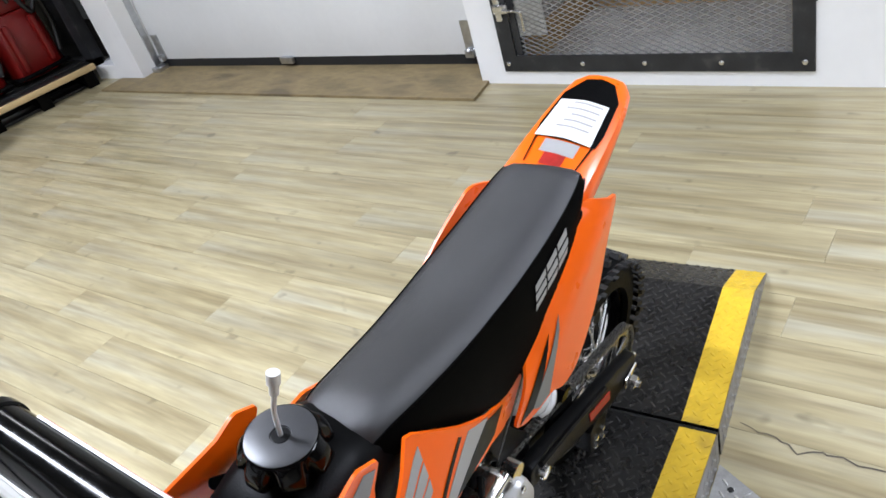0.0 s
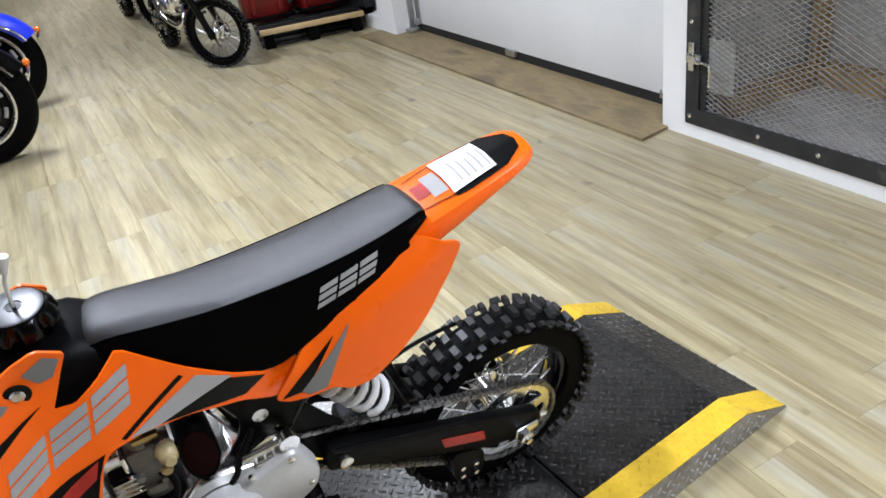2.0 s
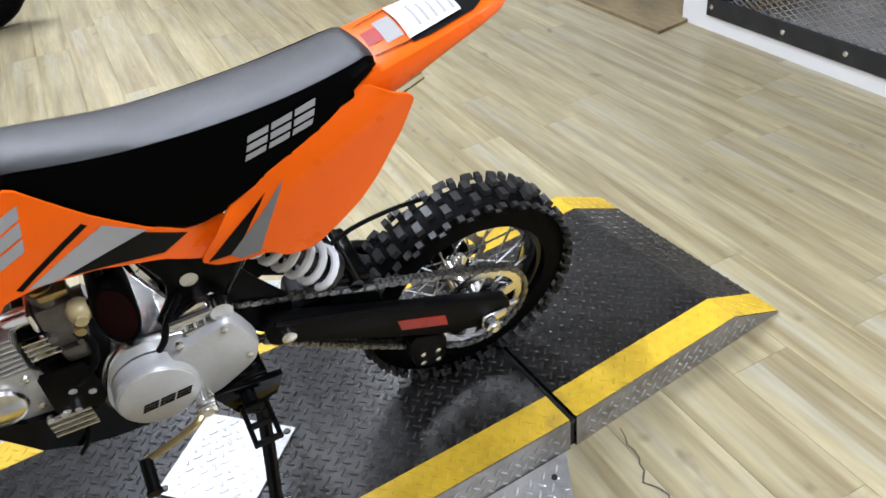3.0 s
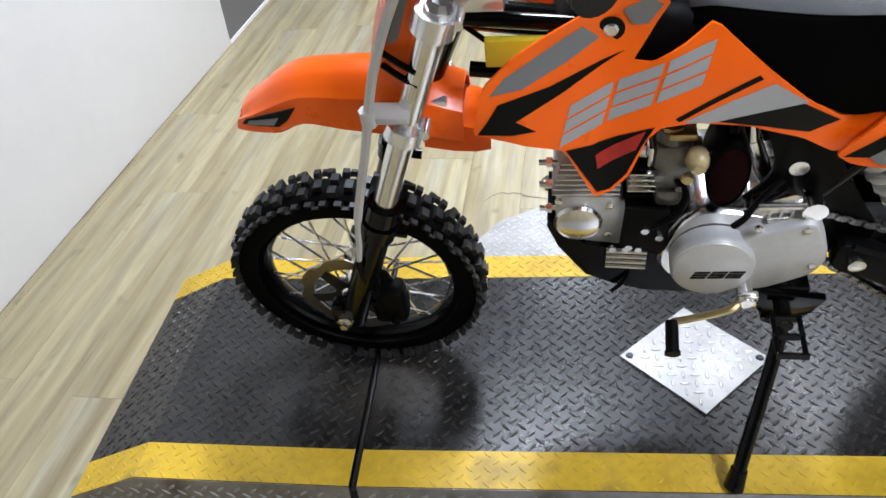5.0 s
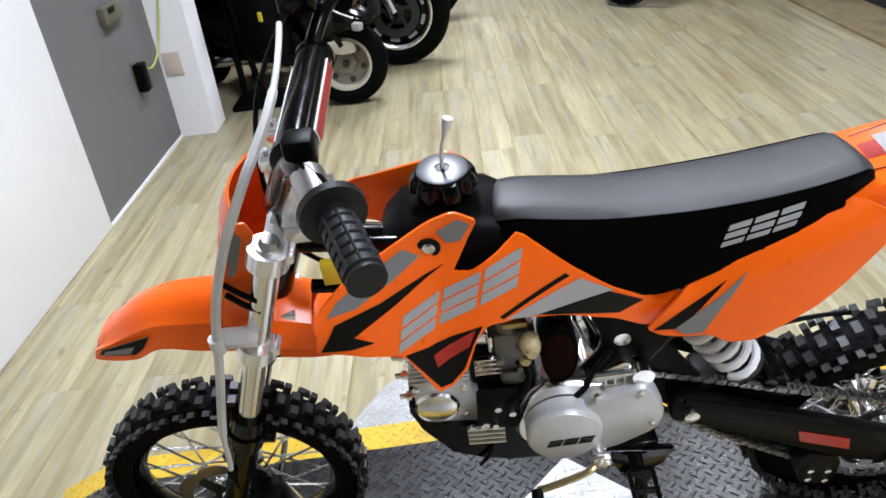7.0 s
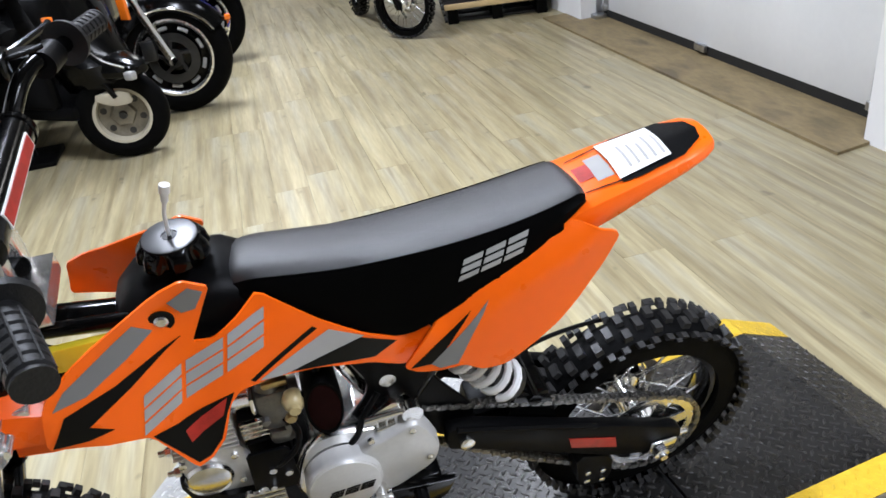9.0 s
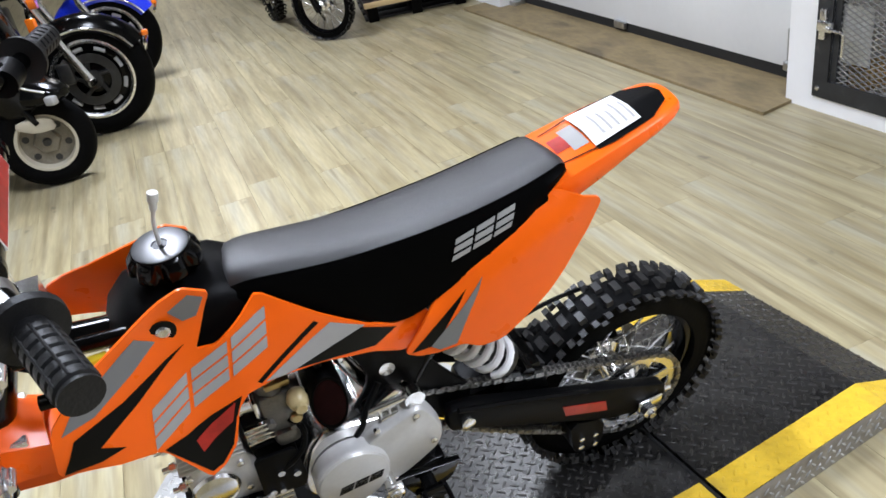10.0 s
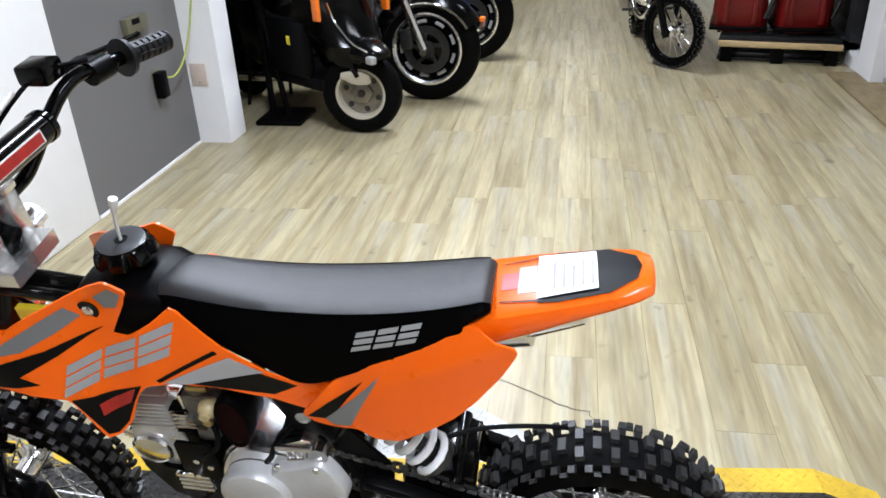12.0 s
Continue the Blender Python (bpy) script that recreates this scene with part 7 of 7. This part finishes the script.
for x in (-0.55, 0.55):
    for y in (-0.3, 0.3):
        part("leg", box(x - 0.03, x + 0.03, y - 0.03, y + 0.03, 0, 0.86), BLACK_PLASTIC, dk)
oc = thing("office_chair", pose(0.75, 13.1, 0, 0, 0, 30), "black office chair on castors", "chair")
part("seat", box(-0.25, 0.25, -0.25, 0.25, 0.45, 0.53, 0.03), BLACK_PLASTIC, oc)
part("backrest", box(-0.22, 0.22, 0.22, 0.28, 0.6, 1.05, 0.025), BLACK_PLASTIC, oc)
part("column", rod((0, 0, 0.08), (0, 0, 0.45), 0.03), STEEL_DARK, oc)
for k in range(5):
    a = 2 * math.pi * k / 5
    part("base_arm", rod((0, 0, 0.1), (0.3 * math.cos(a), 0.3 * math.sin(a), 0.07), 0.02), BLACK_PLASTIC, oc)
    part("castor", lathe([(0.03, -0.02), (0.03, 0.02)], 12, "x", (0.3 * math.cos(a), 0.3 * math.sin(a), 0.03)), BLACK_PLASTIC, oc)

# ---- cracks in the floor ----
def crack(points, w=0.0022):
    pts = [Vector((x, y, 0.0012)) for x, y in points]
    fine = []
    r = random.Random(len(points))
    for a, b in zip(pts, pts[1:]):
        for k in range(4):
            fine.append(a.lerp(b, k / 4) + Vector((r.uniform(-1, 1), r.uniform(-1, 1), 0)) * 0.006)
    fine.append(pts[-1])
    bm = bmesh.new()
    prev = None
    for i, v in enumerate(fine):
        d = (fine[min(i + 1, len(fine) - 1)] - fine[max(0, i - 1)]).normalized()
        n_ = Vector((-d.y, d.x, 0)) * w * (0.4 + 0.6 * math.sin(math.pi * i / (len(fine) - 1)))
        cur = (bm.verts.new(v + n_), bm.verts.new(v - n_))
        if prev:
            bm.faces.new((prev[0], prev[1], cur[1], cur[0]))
        prev = cur
    tagged(part("floor_crack", bm, SUBFLOOR, None, "", False), "thin dark crack across the vinyl floor", "crack", "cracks in the floor", "structure")


crack([(1.335, -0.262), (1.325, -0.34), (1.298, -0.385), (1.317, -0.44), (1.305, -0.54), (1.33, -0.66)])
crack([(0.87, 0.80), (0.93, 0.765), (1.0, 0.73), (1.06, 0.69), (1.14, 0.67), (1.17, 0.60)])
crack([(0.16, 0.66), (0.20, 0.70), (0.25, 0.69), (0.34, 0.66)], 0.0016)


# ---- ceiling lamps, out of view; the one behind the camera is fill ----
def ceiling_lamp(x, y, power, length=1.25, along="y"):
    m = pose(x, y, CEIL - 0.09, 0, 0, 0 if along == "y" else 90)
    ob = thing("ceiling_light", m, "long fluorescent ceiling light with a white diffuser, unseen; the one behind the camera is added fill", "ceiling light", "ceiling lights")
    part("frame", box(-0.16, 0.16, -length / 2 - 0.02, length / 2 + 0.02, 0.03, 0.088, 0.006), WALL_WHITE, ob)
    part("diffuser", box(-0.14, 0.14, -length / 2, length / 2, 0.018, 0.029, 0.003), GLOW, ob)
    lamp = bpy.data.lights.new("tube_light", "AREA")
    lamp.shape, lamp.size, lamp.size_y, lamp.energy, lamp.color = "RECTANGLE", 0.26, length, power, (0.89, 0.97, 1.16)
    lamp.spread = radians(125)
    lo = new("tube_light", lamp)
    lo.matrix_world = m @ pose(0, 0, 0.012)


for x, y, power in LAMPS:
    ceiling_lamp(x, y, power)

# ---- floor planks ----
floor = thing("floor", Matrix(), "worn beige and grey wood-look vinyl plank floor", "floor", kind="structure")
PLW, PLL = 0.152, 1.22
plank_mesh = {}


def plank(w, length):
    key = (round(w, 3), round(length, 3))
    if key not in plank_mesh:
        g = 0.0002
        b = box(g, w - g, g, length - g, -0.010, 0.0)
        for v in b.verts:
            if v.co.z > -0.001:
                v.co.x += 0.0002 if v.co.x < w / 2 else -0.0002
                v.co.y += 0.0002 if v.co.y < length / 2 else -0.0002
        me = bpy.data.meshes.new("plank")
        b.to_mesh(me)
        b.free()
        me.materials.append(PLANK)
        plank_mesh[key] = me
    return plank_mesh[key]


rng = random.Random(5)
far_v, far_f = [], []
near = []
for c in range(int(7.2 / PLW) + 1):
    x = -4.0 + c * PLW
    y = -4.0 - rng.random() * PLL
    while y < 15.5:
        y0, y1 = max(y, -4.0), min(y + PLL, 15.5)
        if y1 - y0 > 0.05 and x < GX + 0.3:
            if -1.1 < x < 2.95 and y1 > -0.9 and y0 < 6.2 and len(near) < 300:
                near.append((x, y0, y1))
            else:
                k = len(far_v)
                g = 0.0004
                far_v += [(x + g, y0 + g, 0), (x + PLW - g, y0 + g, 0), (x + PLW - g, y1 - g, 0), (x + g, y1 - g, 0)]
                far_f.append((k, k + 1, k + 2, k + 3))
        y += PLL
for x, y0, y1 in near:
    o = new("plank", plank(PLW, y1 - y0))
    o.parent = floor
    o.location = (x, y0, 0)
me = bpy.data.meshes.new("planks_far")
me.from_pydata(far_v, [], far_f)
me.materials.append(PLANK)
o = new("planks_far", me)
o.parent = floor
tagged(o, kind="stuff")
